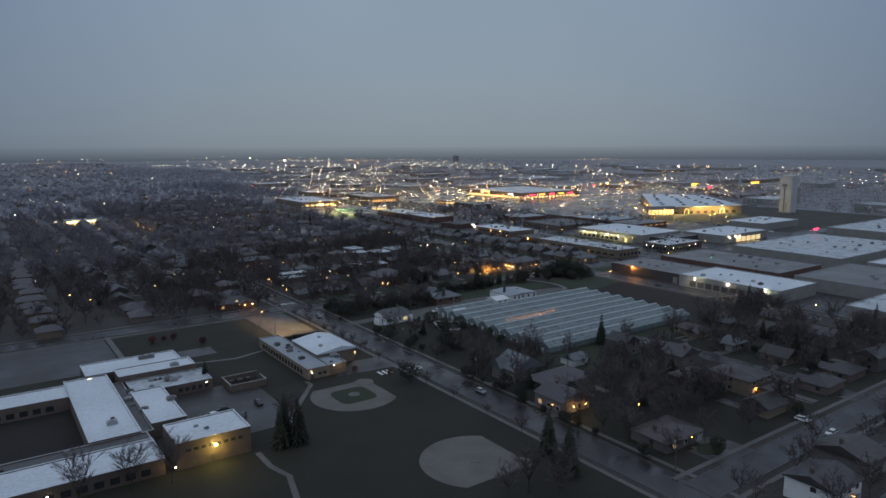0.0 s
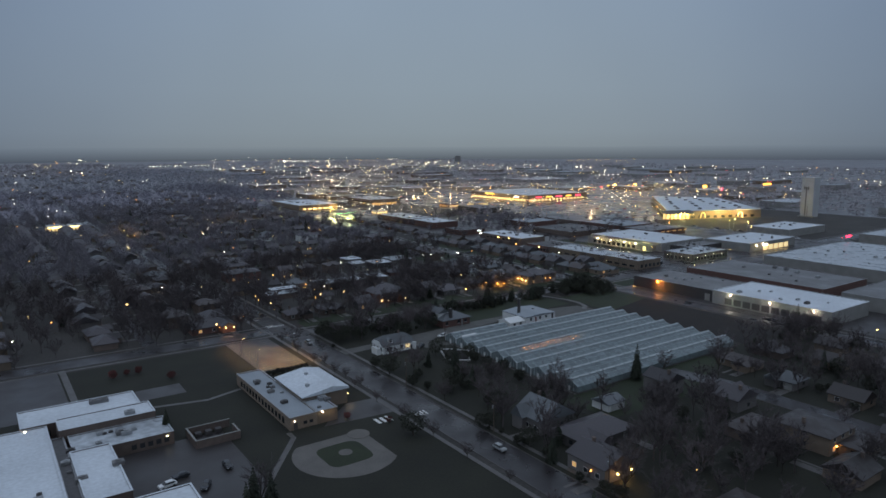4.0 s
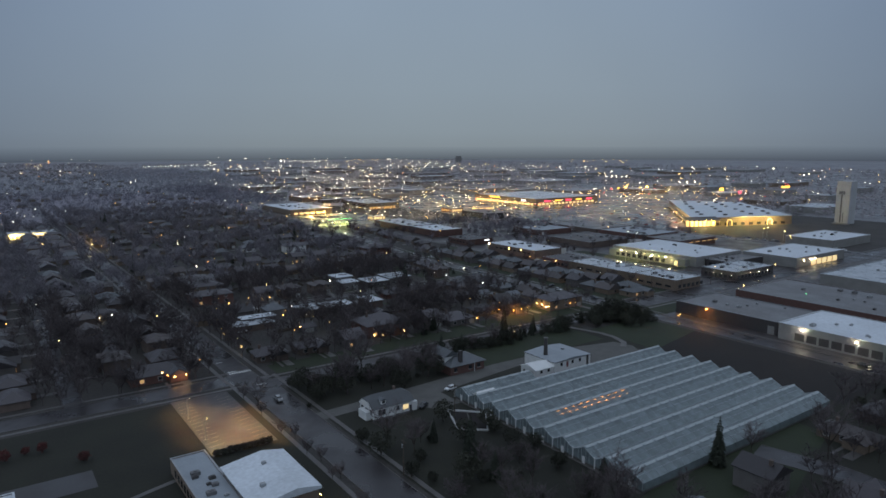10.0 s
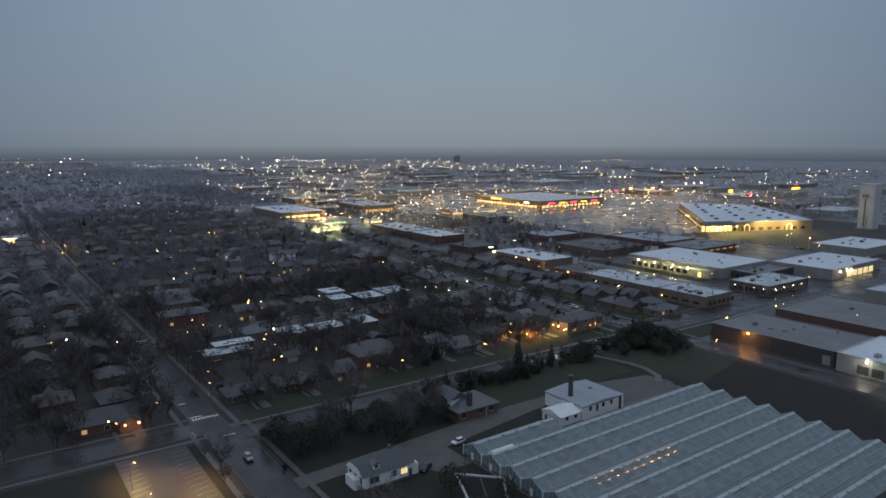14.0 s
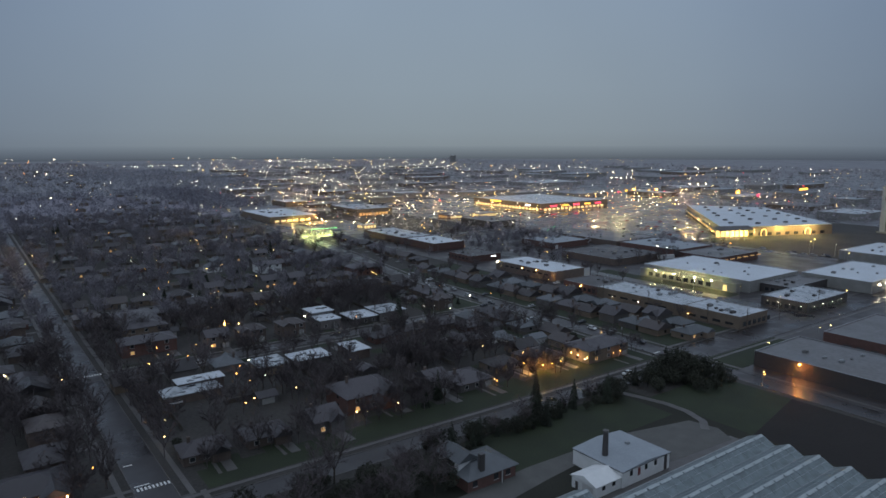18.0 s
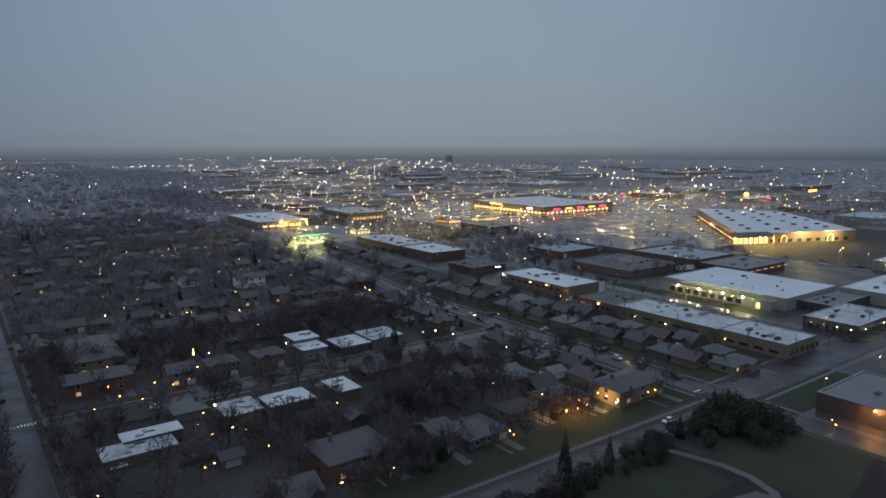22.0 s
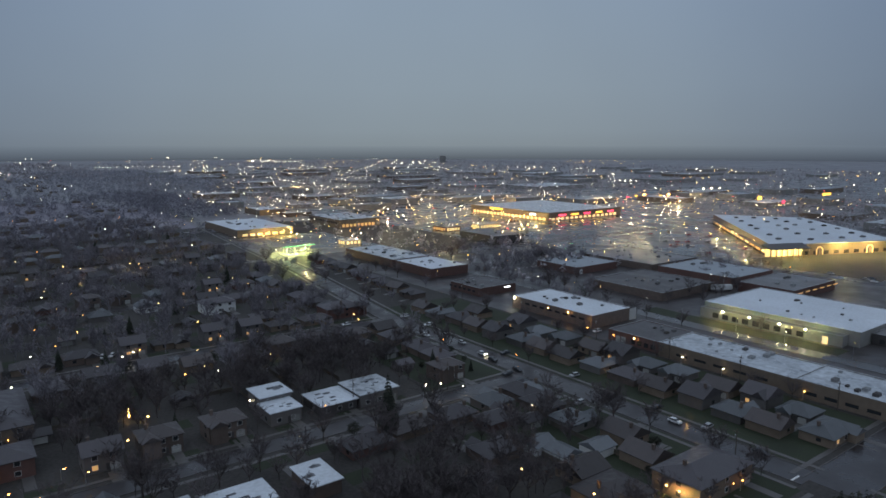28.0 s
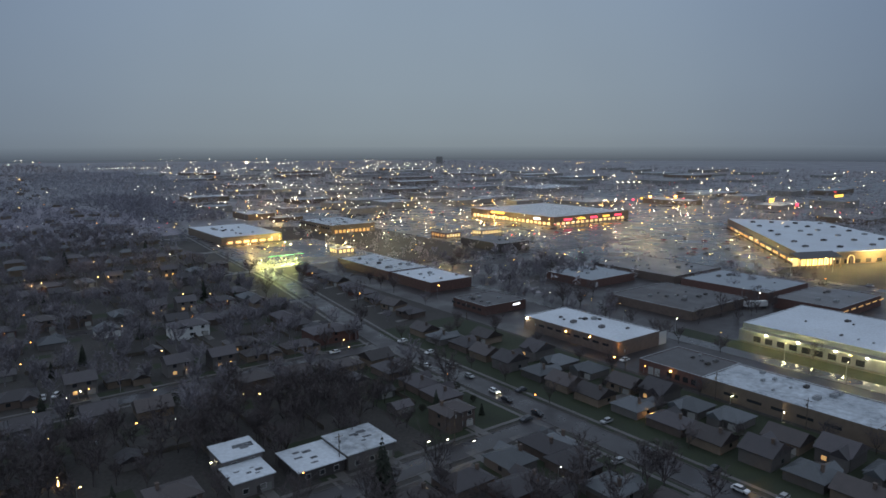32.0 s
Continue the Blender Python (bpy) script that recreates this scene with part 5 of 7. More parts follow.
def brick_house(e, n):
    HOUSE_SPOTS.append((e, n))
    ob = thing("house", at(e, n), "red brick house with white dormer and grey hipped roof", "house")
    part_box("wall", ob, BRICKR, -8, -6, 0, 8, 6.5, 3.6)
    part("roof", roof_mesh(16, 12.5, 3.6, 2.8, 0.6, "hip"), SHINGL, ob)
    part_box("upper_wall", ob, SIDING, -7.6, -1.5, 3.6, -1.4, 7.4, 6.2)
    bm = bmesh.new()
    v = [bm.verts.new(p) for p in ((-8.1, -2.1, 6.2), (-0.9, -2.1, 6.2), (-0.9, 8.0, 6.2), (-8.1, 8.0, 6.2), (-4.5, -2.1, 8.3), (-4.5, 8.0, 8.3))]
    for f in ((0, 4, 5, 3), (1, 2, 5, 4), (0, 1, 4), (2, 3, 5), (3, 2, 1, 0)):
        bm.faces.new([v[k] for k in f])
    part("upper_roof", bm, SHINGL, ob)
    part_box("window", ob, GLASS, -7.68, 0.5, 4.4, -7.58, 3.2, 5.7)
    part_box("chimney", ob, DARK, -3.4, -5.4, 0.0, -2.0, -4.2, 8.8)
    for x in (-6.5, 0.5, 4.6):
        win = part_box("window", ob, GLASS, x, -6.07, 1.2, x + 1.5, -5.98, 2.7)
        part_box("sill", win, TRIM, x - 0.1, -6.2, 1.08, x + 1.6, -5.99, 1.2)
    for y in (-4.0, 1.0):
        part_box("window", ob, GLASS, 7.98, y, 1.2, 8.07, y + 1.4, 2.6)
    part_box("porch_post", ob, TRIM, 2.6, -6.9, 0, 2.8, -6.7, 3.4)
    part_box("door", ob, DARK, 2.9, -6.08, 0.2, 3.9, -5.98, 2.3)
    return ob


white_bungalow(161.0, 269.6)
brick_house(206.5, 291.5)
special_house(160, 176, 12, 14, 4.2, 4.4, "gable", SIDINGG, SHINGL, "pale house with tall gables and grey shingle roof", turn=-90, wing=(-2.5, 4.5, 2), garage=False)
special_house(165, 160, 21, 13, 3.2, 2.8, "hip", SIDINGG, SHING, "wide pale house with dark hipped roof", wing=(-5, 6, 3), garage=False, chimney=False)
special_house(151.5, 145, 13, 12, 4.2, 2.6, "gable", SIDINGG, SHING, "white house with a lit porch and gabled roof", turn=-90, lit=1, garage=False)
special_house(216, 121, 15, 16, 5.4, 1.6, "hip", BRICKT, SHINGB, "two-storey brick house with a low brown roof and lit entry", storeys=2, lit=1)
special_house(206, 134, 15, 9, 3.2, 1.4, "hip", BRICK, SHINGB, "low brick wing house with dark hipped roof")
special_house(219, 109.5, 12, 6, 3.0, 1.0, "hip", BRICKT, SHINGB, "low brick sunroom with brown roof", garage=False, chimney=False)
special_house(158, 108.6, 17, 12.5, 3.0, 1.5, "hip", SIDINGG, SHINGB, "dark low house with a pale fascia", lit=1)
special_house(160.5, 66, 13, 12, 5.6, 2.0, "gable", SIDING, SHING, "white two-storey house with dark roof and lit entry", storeys=2, lit=1)
special_house(184, 70, 12, 14, 4.6, 2.6, "gable", SIDINGG, SHINGB, "pale gabled house beside the side street")
special_house(207, 355.5, 20, 16, 5.6, 3.6, "hip", BRICKR, SHING, "large red brick house with white chimney", storeys=2, wing=(5, 6, 2.5), lit=1)
special_house(232, 350, 8, 11, 6.0, 2.4, "gable", SIDINGG, SHING, "narrow dark two-storey house with white trim", storeys=2)
special_house(246.5, 349, 15, 14, 3.0, 2.6, "hip", SIDINGG, SHING, "bungalow with a dark blue-grey hipped roof")
special_house(287, 353, 16, 14, 3.0, 2.4, "hip", BRICKT, SHINGB, "tan bungalow with a brightly lit amber porch", lit=1, wing=(-3, 6, 3.5))
special_house(268.5, 355, 13, 10, 2.8, 2.0, "hip", BRICKT, SHINGB, "low tan wing house beside the amber-lit porch", chimney=False, garage=False)
special_house(312, 344, 24, 14, 5.4, 2.2, "hip", BRICKT, SHING, "tan brick two-storey house with lit garage lamps", storeys=2, lit=1)
special_house(370, 337.5, 17, 10, 3.0, 2.0, "hip", BRICKT, SHINGL, "pale corner bungalow with a lit window", lit=1, wing=(4, 6, 2.5))
special_house(160, 395, 19, 9, 3.0, 0.4, "flat", BRICK, ROOFP, "long house with a lower pale flat roof", turn=180, chimney=False, garage=False)
special_house(165, 401.5, 16, 6, 4.0, 0.4, "flat", BRICK, ROOFW, "raised house block with a white flat roof", turn=180, chimney=False)
special_house(193, 406, 11.5, 12.5, 3.6, 0.3, "flat", BRICKT, ROOFP, "flat-roofed house with patched pale roof", turn=180, chimney=False)
special_house(209, 404, 15, 10.5, 3.8, 0.3, "flat", SIDINGG, ROOFW, "flat-roofed house with a white roof", turn=180, chimney=False)
special_house(229.5, 404, 8, 13, 3.8, 0.3, "flat", BRICK, ROOFW, "small flat-roofed house with white roof", turn=180, chimney=False, lit=1)
special_house(241, 463, 11, 11, 6.0, 0.3, "flat", SIDINGG, ROOFW, "white modern house with flat roof and skylight", storeys=2, chimney=False, garage=False)
special_house(240, 452, 10.5, 10, 4.4, 0.3, "flat", SIDINGG, ROOFW, "white modern house wing with a lower flat roof", chimney=False)
special_house(258, 451.5, 13.5, 14, 3.4, 0.3, "flat", DARK, ROOFW, "modern house wing with white flat roof", chimney=False, garage=False)
special_house(273, 451, 15, 15, 4.5, 0.3, "flat", SIDINGG, ROOFP, "modern house with patched white flat roof", chimney=False)
special_house(164, 499, 18, 38, 5.8, 2.2, "hip", BRICKT, SHING, "apartment house with a grey hipped roof", storeys=2, lit=1, garage=False)
special_house(160, 462, 22, 13, 5.4, 2.0, "hip", BRICKR, SHING, "red brick apartment house with lit stairs", storeys=2, lit=1, garage=False)
special_house(107, 349, 20, 14, 3.2, 2.4, "hip", BRICKR, SHING, "brick bungalow with an open lit garage", lit=1, wing=(6, 6, 3))
special_house(100, 456, 22, 10, 3.4, 2.0, "hip", BRICKT, SHING, "low house with bright floodlights", lit=2)
special_house(271, 609, 17, 11, 5.6, 2.2, "hip", SIDING, SHING, "white two-storey house with dark windows", storeys=2, wing=(-4, 5, 2))
special_house(240, 632, 10, 10, 3.4, 2.4, "gable", SIDING, SHINGL, "small white gabled house with pale roof", turn=90)
special_house(283, 572, 13, 11, 3.4, 2.6, "hip", BRICKT, SHINGB, "brick house with a lit bay under a gable", lit=1, wing=(3, 5, 2))
special_house(320, 561, 13, 20, 5.6, 2.4, "hip", BRICKR, SHING, "two-storey red brick house with lit entry lamps", turn=90, storeys=2, lit=1, wing=(-5, 5, 2))
g = thing("garden_garage", at(187, 173.5, 0, 0), "small white garage with grey gabled roof", "garage")
part_box("wall", g, SIDING, -4, -3.5, 0, 4, 3.5, 2.6)
part("roof", roof_mesh(8, 7, 2.6, 1.6, 0.35, "gable"), SHINGL, g)
part_box("garage_door", g, TRIM, -2.5, -3.57, 0.05, 2.5, -3.48, 2.2)
for e, n, t in ((292, 385, 0), (293.5, 376.5, 90), (304.5, 373, 0)):
    HOUSE_SPOTS.append((e, n))
    copy_thing(g, at(e, n, 0, t))
g = thing("garage", at(302, 399, 0, 0), "grey sided garage with a dark gabled roof", "garage", "garages")
part_box("wall", g, SIDINGG, -3.4, -3.1, 0, 3.4, 3.1, 2.5)
part("roof", roof_mesh(6.8, 6.2, 2.5, 1.5, 0.35, "gable"), SHING, g)
part_box("garage_door", g, GDOOR, -2.2, -3.17, 0.05, 2.2, -3.08, 2.1)
for e, n, t in ((300, 470, 0), (302, 502, 90), (303, 486, 0), (180, 376, 0), (222, 380, 90), (264, 378, 0), (174, 480, 0), (218, 484, 90), (196, 588, 0), (250, 586, 90), (224, 694, 0)):
    HOUSE_SPOTS.append((e, n))
    copy_thing(g, at(e, n, 0, t))

# rows of common houses
rng = random.Random(5)


def free(e, n, r=11):
    return all((e - a) ** 2 + (n - b) ** 2 > r * r for a, b in HOUSE_SPOTS)


def row(e0, e1, n, turn, detail, step=17.5, along="e", kinds=range(8)):
    p = e0
    while p < e1:
        s = p + rng.uniform(-1.5, 1.5)
        e, nn = (s, n + rng.uniform(-1.5, 1.5)) if along == "e" else (n + rng.uniform(-1.5, 1.5), s)
        if free(e, nn, 13):
            common_house(e, nn, turn + rng.choice((0, 0, 0, 2, -2)), rng.choice(kinds), detail)
        p += step


FAR_HOUSES = []


def far_row(a, b, fixed, along="e"):
    p = a
    while p < b:
        s, q = p + rng.uniform(-2, 2), fixed + rng.uniform(-2, 2)
        FAR_HOUSES.append((s, q) if along == "e" else (q, s))
        HOUSE_SPOTS.append(FAR_HOUSES[-1])
        p += 19


for e0, e1, n, turn in ((150, 325, 346, 0), (146, 325, 417, 180), (150, 325, 452, 0), (146, 325, 520, 180), (146, 322, 556, 0), (146, 322, 625, 180), (146, 330, 661, 0), (146, 335, 730, 180), (146, 340, 766, 0)):
    row(e0, e1, n, turn, n < 480)
for n in (835, 871, 940, 976, 1045, 1081):
    far_row(148, 350, n)
row(452, 530, 318, 90, True, 17, "n", (0, 2, 6, 0, 2, 0))
row(556, 630, 318, 90, False, 17, "n", (0, 2, 6, 0, 2, 0))
for e, n, turn, k in ((313, 391, 90, 6), (315, 406, 90, 0), (295, 406, 180, 1), (311, 361, 90, 2), (318, 374, 90, 2), (279, 389, 180, 0), (290, 366, 0, 2), (317, 419, 90, 0)):
    common_house(e, n, turn, k, True)
for i, n in enumerate((351, 363.5, 377, 392, 406.5, 422, 437, 452, 466, 481, 497, 512, 527, 542)):
    common_house(361.5 + (i % 3) - 1, n, 90, (2, 6, 3, 2, 0, 6, 2)[i % 7], True)
for i, n in enumerate((350, 364, 378, 397, 410, 424, 437, 456, 470, 485, 516)):
    common_house(378 + 2 * (i % 2), n, -90, (6, 3, 2, 6)[i % 4], False)
row(575, 690, 322, 90, False, 17.5, "n", (0, 2, 6, 0, 2, 0))
for i in range(9):
    common_house(376 + 1.6 * i, 575 + 19 * i, -82, (0, 2, 5, 1)[i % 4], False)
row(348, 640, 114, 90, False, 19, "n")
row(348, 640, 95, -90, False, 19, "n")
row(348, 640, 60, 90, False, 19, "n")
for e in (20, -16, -82, -120):
    far_row(340, 860, e, "n")
for e in (114, 95, 60):
    far_row(650, 900, e, "n")
for n, turn in ((100, 180), (68, 0)):
    row(200, 330, n + (4 if turn else -4), turn, True, 19)
for e, n, turn in ((224, 112, 90), (256, 150, -90), (256, 128, -90), (222, 150, 90), (268, 104, 180), (290, 150, 90), (292, 128, 90), (310, 110, 90), (318, 135, 90), (214, 172, 90), (262, 172, -90), (286, 172, 90), (312, 160, 90), (172, 50, 0), (148, 38, 0), (190, 40, 0)):
    if free(e, n, 9):
        common_house(e, n, turn, rng.randrange(8), True)


# ---- trees ----
def bare_tree_mesh(seed, height, spread, limbs=8, subs=9, twigs=22, width=0.034, sides=5):
    """A trunk that forks into rising limbs, with boughs and a haze of fine twigs."""
    r = random.Random(seed)
    wood, twig = bmesh.new(), bmesh.new()

    def blade(p, q, w):
        s = (q - p).cross(Vector((r.gauss(0, 1), r.gauss(0, 1), r.gauss(0, 1))))
        if s.length > 1e-4:
            s = s.normalized() * w
            twig.faces.new([twig.verts.new(v) for v in (p - s, p + s, q)])

    rad = height * 0.014
    fork = height * r.uniform(0.2, 0.28)
    lean = Vector((r.gauss(0, 0.03), r.gauss(0, 0.03), 1)).normalized()
    top = lean * fork
    tube(wood, (0, 0, 0), top, rad, rad * 0.8, sides, False)
    for i in range(limbs):
        a = 2 * math.pi * (i + r.uniform(-0.3, 0.3)) / limbs
        out = spread * (0.25 if i == 0 else r.uniform(0.6, 1.1))
        d = Vector((math.cos(a) * out, math.sin(a) * out, 1.0)).normalized()
        p, length, lr2 = top - lean * r.uniform(0, fork * 0.2), height * r.uniform(0.42, 0.56), rad * 0.55
        knee = p + d * length * 0.5
        end = knee + (d + Vector((0, 0, 0.5))).normalized() * length * 0.6
        tube(wood, p, knee, lr2, lr2 * 0.65, 4, False)
        tube(wood, knee, end, lr2 * 0.65, lr2 * 0.2, 3, False)
        for j in range(subs):
            k = r.uniform(0.25, 1.0)
            q = p + (knee - p) * k * 2 if k < 0.5 else knee + (end - knee) * (k * 2 - 1)
            b = (d * 0.6 + Vector((r.gauss(0, 0.7), r.gauss(0, 0.7), r.uniform(0.0, 0.7)))).normalized()
            bl = length * r.uniform(0.3, 0.5)
            tip = q + b * bl
            blade(q, tip, width * 1.7)
            for _ in range(twigs):
                t = r.uniform(0.2, 1.0)
                s = (b + Vector((r.gauss(0, 0.6), r.gauss(0, 0.6), r.gauss(0.15, 0.45)))).normalized()
                blade(q + b * bl * t, q + b * bl * t + s * height * r.uniform(0.06, 0.13), width)
    return finish(wood, "trunk", BARK), finish(twig, "crown", TWIG)


def conifer_mesh(seed, height, width):
    r = random.Random(seed)
    wood, crown = bmesh.new(), bmesh.new()
    tube(wood, (0, 0, 0), (0, 0, height * 0.97), height * 0.018, 0.02, 5, False)
    layers = 17
    for i in range(layers):
        z = height * (0.07 + 0.9 * i / layers)
        rad = width * (1 - i / layers) ** 0.85 * r.uniform(0.85, 1.1)
        k = 13 if i < 12 else 8
        for j in range(k):
            a = 2 * math.pi * (j + r.uniform(-0.3, 0.3)) / k
            c, s = math.cos(a), math.sin(a)
            L = rad * r.uniform(0.7, 1.12)
            wd = max(0.2, L * 0.3)
            base = Vector((0.05 * c, 0.05 * s, z + 0.35))
            mid = Vector((0.6 * L * c, 0.6 * L * s, z + 0.12))
            tip = Vector((L * c, L * s, z - 0.32 * L * r.uniform(0.5, 1.2)))
            n = Vector((-s, c, 0))
            v = [crown.verts.new(p) for p in (base, mid + n * wd, tip, mid - n * wd, mid + Vector((0, 0, -0.45)))]
            crown.faces.new((v[0], v[1], v[2]))
            crown.faces.new((v[0], v[2], v[3]))
            crown.faces.new((v[0], v[4], v[2]))
    return finish(wood, "trunk", BARK), finish(crown, "crown", NEEDLE)


def shrub_mesh(seed, height, width):
    r = random.Random(seed)
    wood, crown = bmesh.new(), bmesh.new()
    for i in range(4):
        tube(wood, (0, 0, 0), (r.gauss(0, width * 0.25), r.gauss(0, width * 0.25), height * 0.6), 0.09, 0.03, 4, False)
    for i in range(900):
        u = Vector((r.gauss(0, 1), r.gauss(0, 1), r.gauss(0, 1))).normalized() * r.uniform(0.55, 1.0)
        bump = 0.8 + 0.35 * noise.noise(u * 2.2 + Vector((seed, 0, 0)))
        p = Vector((u.x * width * bump, u.y * width * bump, height * 0.55 + u.z * height * 0.5 * bump))
        a, b = Vector((r.gauss(0, 1), r.gauss(0, 1), r.gauss(0, 1))).normalized(), Vector((r.gauss(0, 1), r.gauss(0, 1), r.gauss(0, 1))).normalized()
        s = r.uniform(0.18, 0.36) * (height / 4.5) ** 0.5
        crown.faces.new([crown.verts.new(q) for q in (p - a * s, p + b * s, p + a * s)])
    return finish(wood, "trunk", BARK), finish(crown, "crown", SHRUB)


TREES = {
    "bare": [("tall bare winter tree with fine dark twigs", *bare_tree_mesh(11 + i, h, sp)) for i, (h, sp) in enumerate(((14, 0.8), (17, 0.65), (11, 0.9), (15, 0.5), (12.5, 0.7)))],
    "conifer": [("dense dark green conifer", *conifer_mesh(31 + i, h, w)) for i, (h, w) in enumerate(((13, 3.4), (17, 3.8), (9, 2.6)))],
    "shrub": [("dark rounded evergreen shrub", *shrub_mesh(51 + i, h, w)) for i, (h, w) in enumerate(((4.5, 2.6), (7.0, 4.2), (2.2, 1.4)))],
}
TREE_COUNT = [0]


def tree(kind, e, n, i=0, size=1.0):
    label, trunk, crown = TREES[kind][i % len(TREES[kind])]
    ob = new("shrub" if kind == "shrub" else kind + "_tree" if kind == "bare" else "conifer")
    ob.matrix_world = at(e, n, 0, rng.uniform(0, 360)) @ Matrix.Diagonal((size, size, size * rng.uniform(0.9, 1.1), 1))
    tagged(ob, label, "shrub" if kind == "shrub" else "tree", "shrubs" if kind == "shrub" else kind + " trees")
    for name, me in (("trunk", trunk), ("crown", crown)):
        c = new(name, me)
        c.parent = ob
    TREE_COUNT[0] += 1
    return ob


FIELD = []
NEAR_BARE = [0]


def scatter(kind, e0, n0, e1, n1, count, s0=0.7, s1=1.1, clear=7.0, near=True):
    for _ in range(count):
        for _ in range(6):
            e, n = rng.uniform(e0, e1), rng.uniform(n0, n1)
            if free(e, n, clear):
                break
        s, k = rng.uniform(s0, s1), rng.randrange(5)
        if kind == "bare" and not near:
            FIELD.append((e, n, s, k))
        else:
            tree(kind, e, n, k, s)


def tree_field(name, spots, label, material, width=0.075):
    """Many light bare trees in one sheet."""
    bases = []
    for i, (h, sp) in enumerate(((14, 0.8), (17, 0.65), (11, 0.9), (15, 0.5), (12.5, 0.7))):
        parts = []
        for me in bare_tree_mesh(91 + i, h, sp, 6, 6, 13, width, 3):
            co = np.empty(len(me.vertices) * 3)
            me.vertices.foreach_get("co", co)
            parts.append((co.reshape(-1, 3), [tuple(p.vertices) for p in me.polygons]))
            bpy.data.meshes.remove(me)
        bases.append(parts)
    vs, fs, off = [], [], 0
    for e, n, s, k in spots:
        a = rng.uniform(0, 2 * math.pi)
        rot = np.array(((math.cos(a), -math.sin(a), 0), (math.sin(a), math.cos(a), 0), (0, 0, 1))) * s
        for co, polys in bases[k]:
            vs.append(co @ rot.T + np.array((e, n, 0)))
            fs += [tuple(q + off for q in p) for p in polys]
            off += len(co)
    me = bpy.data.meshes.new(name)
    me.from_pydata(np.concatenate(vs).tolist(), [], fs)
    me.materials.append(material)
    ob = new(name, me)
    ob.matrix_world = GRID
    return tagged(ob, label, "trees", kind="stuff")


HOUSE_SPOTS += [(238, 94 + 9 * i) for i in range(11)] + [(180 + 9 * i, 178) for i in range(8)] + [(188 + 9 * i, 170) for i in range(4)]
# trees by the school and the field
for e, n in ((12, 166), (24, 168), (33, 166)):
    tree("bare", e, n, 3, 1.05)
for e, n, s in ((112, 106, 1.2), (108, 103, 1.0), (104, 109, 1.1), (98, 110, 0.9)):
    tree("bare", e, n, 4, s)
for e, n, i, s in ((119, 110, 1, 0.9), (122, 113, 0, 1.0), (66, 172, 1, 1.0), (69, 169, 0, 1.15), (63.5, 169.5, 1, 0.85), (61.5, 236, 0, 0.7), (123, 122, 0, 1.1)):
    tree("conifer", e, n, i, s)
tree("shrub", 122, 192.5, 1, 1.25)
RED_CROWN = TREES["shrub"][0][2].copy()
RED_CROWN.materials[0] = REDLEAF
for e, n, k in ((57, 300, 0.8), (62, 302, 0.6), (66, 301, 0.7), (75, 288, 0.8), (111.6, 215.4, 0.6), (121, 205, 0.5)):
    ob = tree("shrub", e, n, 0, k)
    ob["label"] = "red-brown leaved bush on the lawn"
    for c in ob.children:
        if c.name.startswith("crown"):
            c.data = RED_CROWN
for i in range(9):
    tree("shrub", 106 + 1.9 * i, 269.5, 2, 1.0)
for i in range(12):
    tree("bare", 126.5 + rng.uniform(-0.6, 0.6), 120 + 17 * i, 2, rng.uniform(0.35, 0.6))
scatter("bare", 142, 180, 176, 250, 13, 0.6, 0.9)
scatter("shrub", 142, 186, 184, 256, 30, 0.7, 1.2)
scatter("conifer", 150, 200, 168, 250, 3, 0.5, 0.8)
scatter("bare", 142, 285, 222, 314, 9, 0.8, 1.1)
scatter("shrub", 142, 285, 200, 312, 40, 0.7, 1.15)
scatter("conifer", 215, 303, 284, 313, 5, 0.5, 0.9)
scatter("bare", 200, 304, 284, 313, 6, 0.5, 0.8, 3)
scatter("shrub", 200, 304, 284, 313, 44, 0.6, 1.05, 3)
scatter("conifer", 206, 304, 284, 313, 9, 0.4, 0.7, 3)
scatter("shrub", 292, 300, 330, 313, 34, 0.6, 1.0, 3)
scatter("shrub", 306, 290, 330, 302, 16, 0.5, 0.9, 3)
for e, n, s in ((316, 308, 1.6), (311, 309.5, 1.5), (320, 306.5, 1.55), (313, 305, 1.4), (324, 303, 1.3), (306, 309, 1.2), (327, 299, 1.15), (301, 309, 1.0), (318, 302, 1.2), (296, 309, 0.9), (326, 294, 0.9)):
    tree("shrub", e, n, 1, s)
for e, n, s in ((308, 309, 0.62), (314, 311, 0.75), (318, 309, 0.7), (322, 307, 0.6), (303, 311, 0.5), (326, 302, 0.5), (296, 311, 0.45)):
    tree("conifer", e, n, 1, s)
tree("conifer", 262, 420, 1, 1.15)
tree("conifer", 268, 428, 0, 0.9)
for e, n, k, s in ((367, 688, 0, 1.25), (369, 619, 0, 1.1), (399, 627, 4, 1.1), (344, 571, 2, 1.2), (352, 640, 4, 0.9), (459, 531, 1, 0.9), (350, 735, 0, 1.0), (331, 660, 0, 1.1), (312, 548, 4, 0.9), (348, 470, 2, 0.8), (352, 520, 4, 0.7)):
    tree("bare", e, n, k, s)
tree("bare", 127.6, 297, 0, 0.85)
tree("conifer", 184.5, 198, 2, 0.8)
tree("bare", 183, 192, 2, 0.8)
tree("bare", 70, 179, 3, 0.9)
for n in (238, 250, 268):
    tree("bare", 128.6, n, 2, 0.5)
scatter("bare", 140, 100, 330, 186, 52, 0.7, 1.05)
scatter("shrub", 142, 94, 330, 184, 40, 0.6, 1.1, 8)
scatter("shrub", 141.8, 120, 146, 186, 12, 0.5, 0.8, 3)
scatter("conifer", 140, 100, 330, 186, 12, 0.5, 0.9)
scatter("bare", 140, 30, 330, 80, 22, 0.6, 0.9)
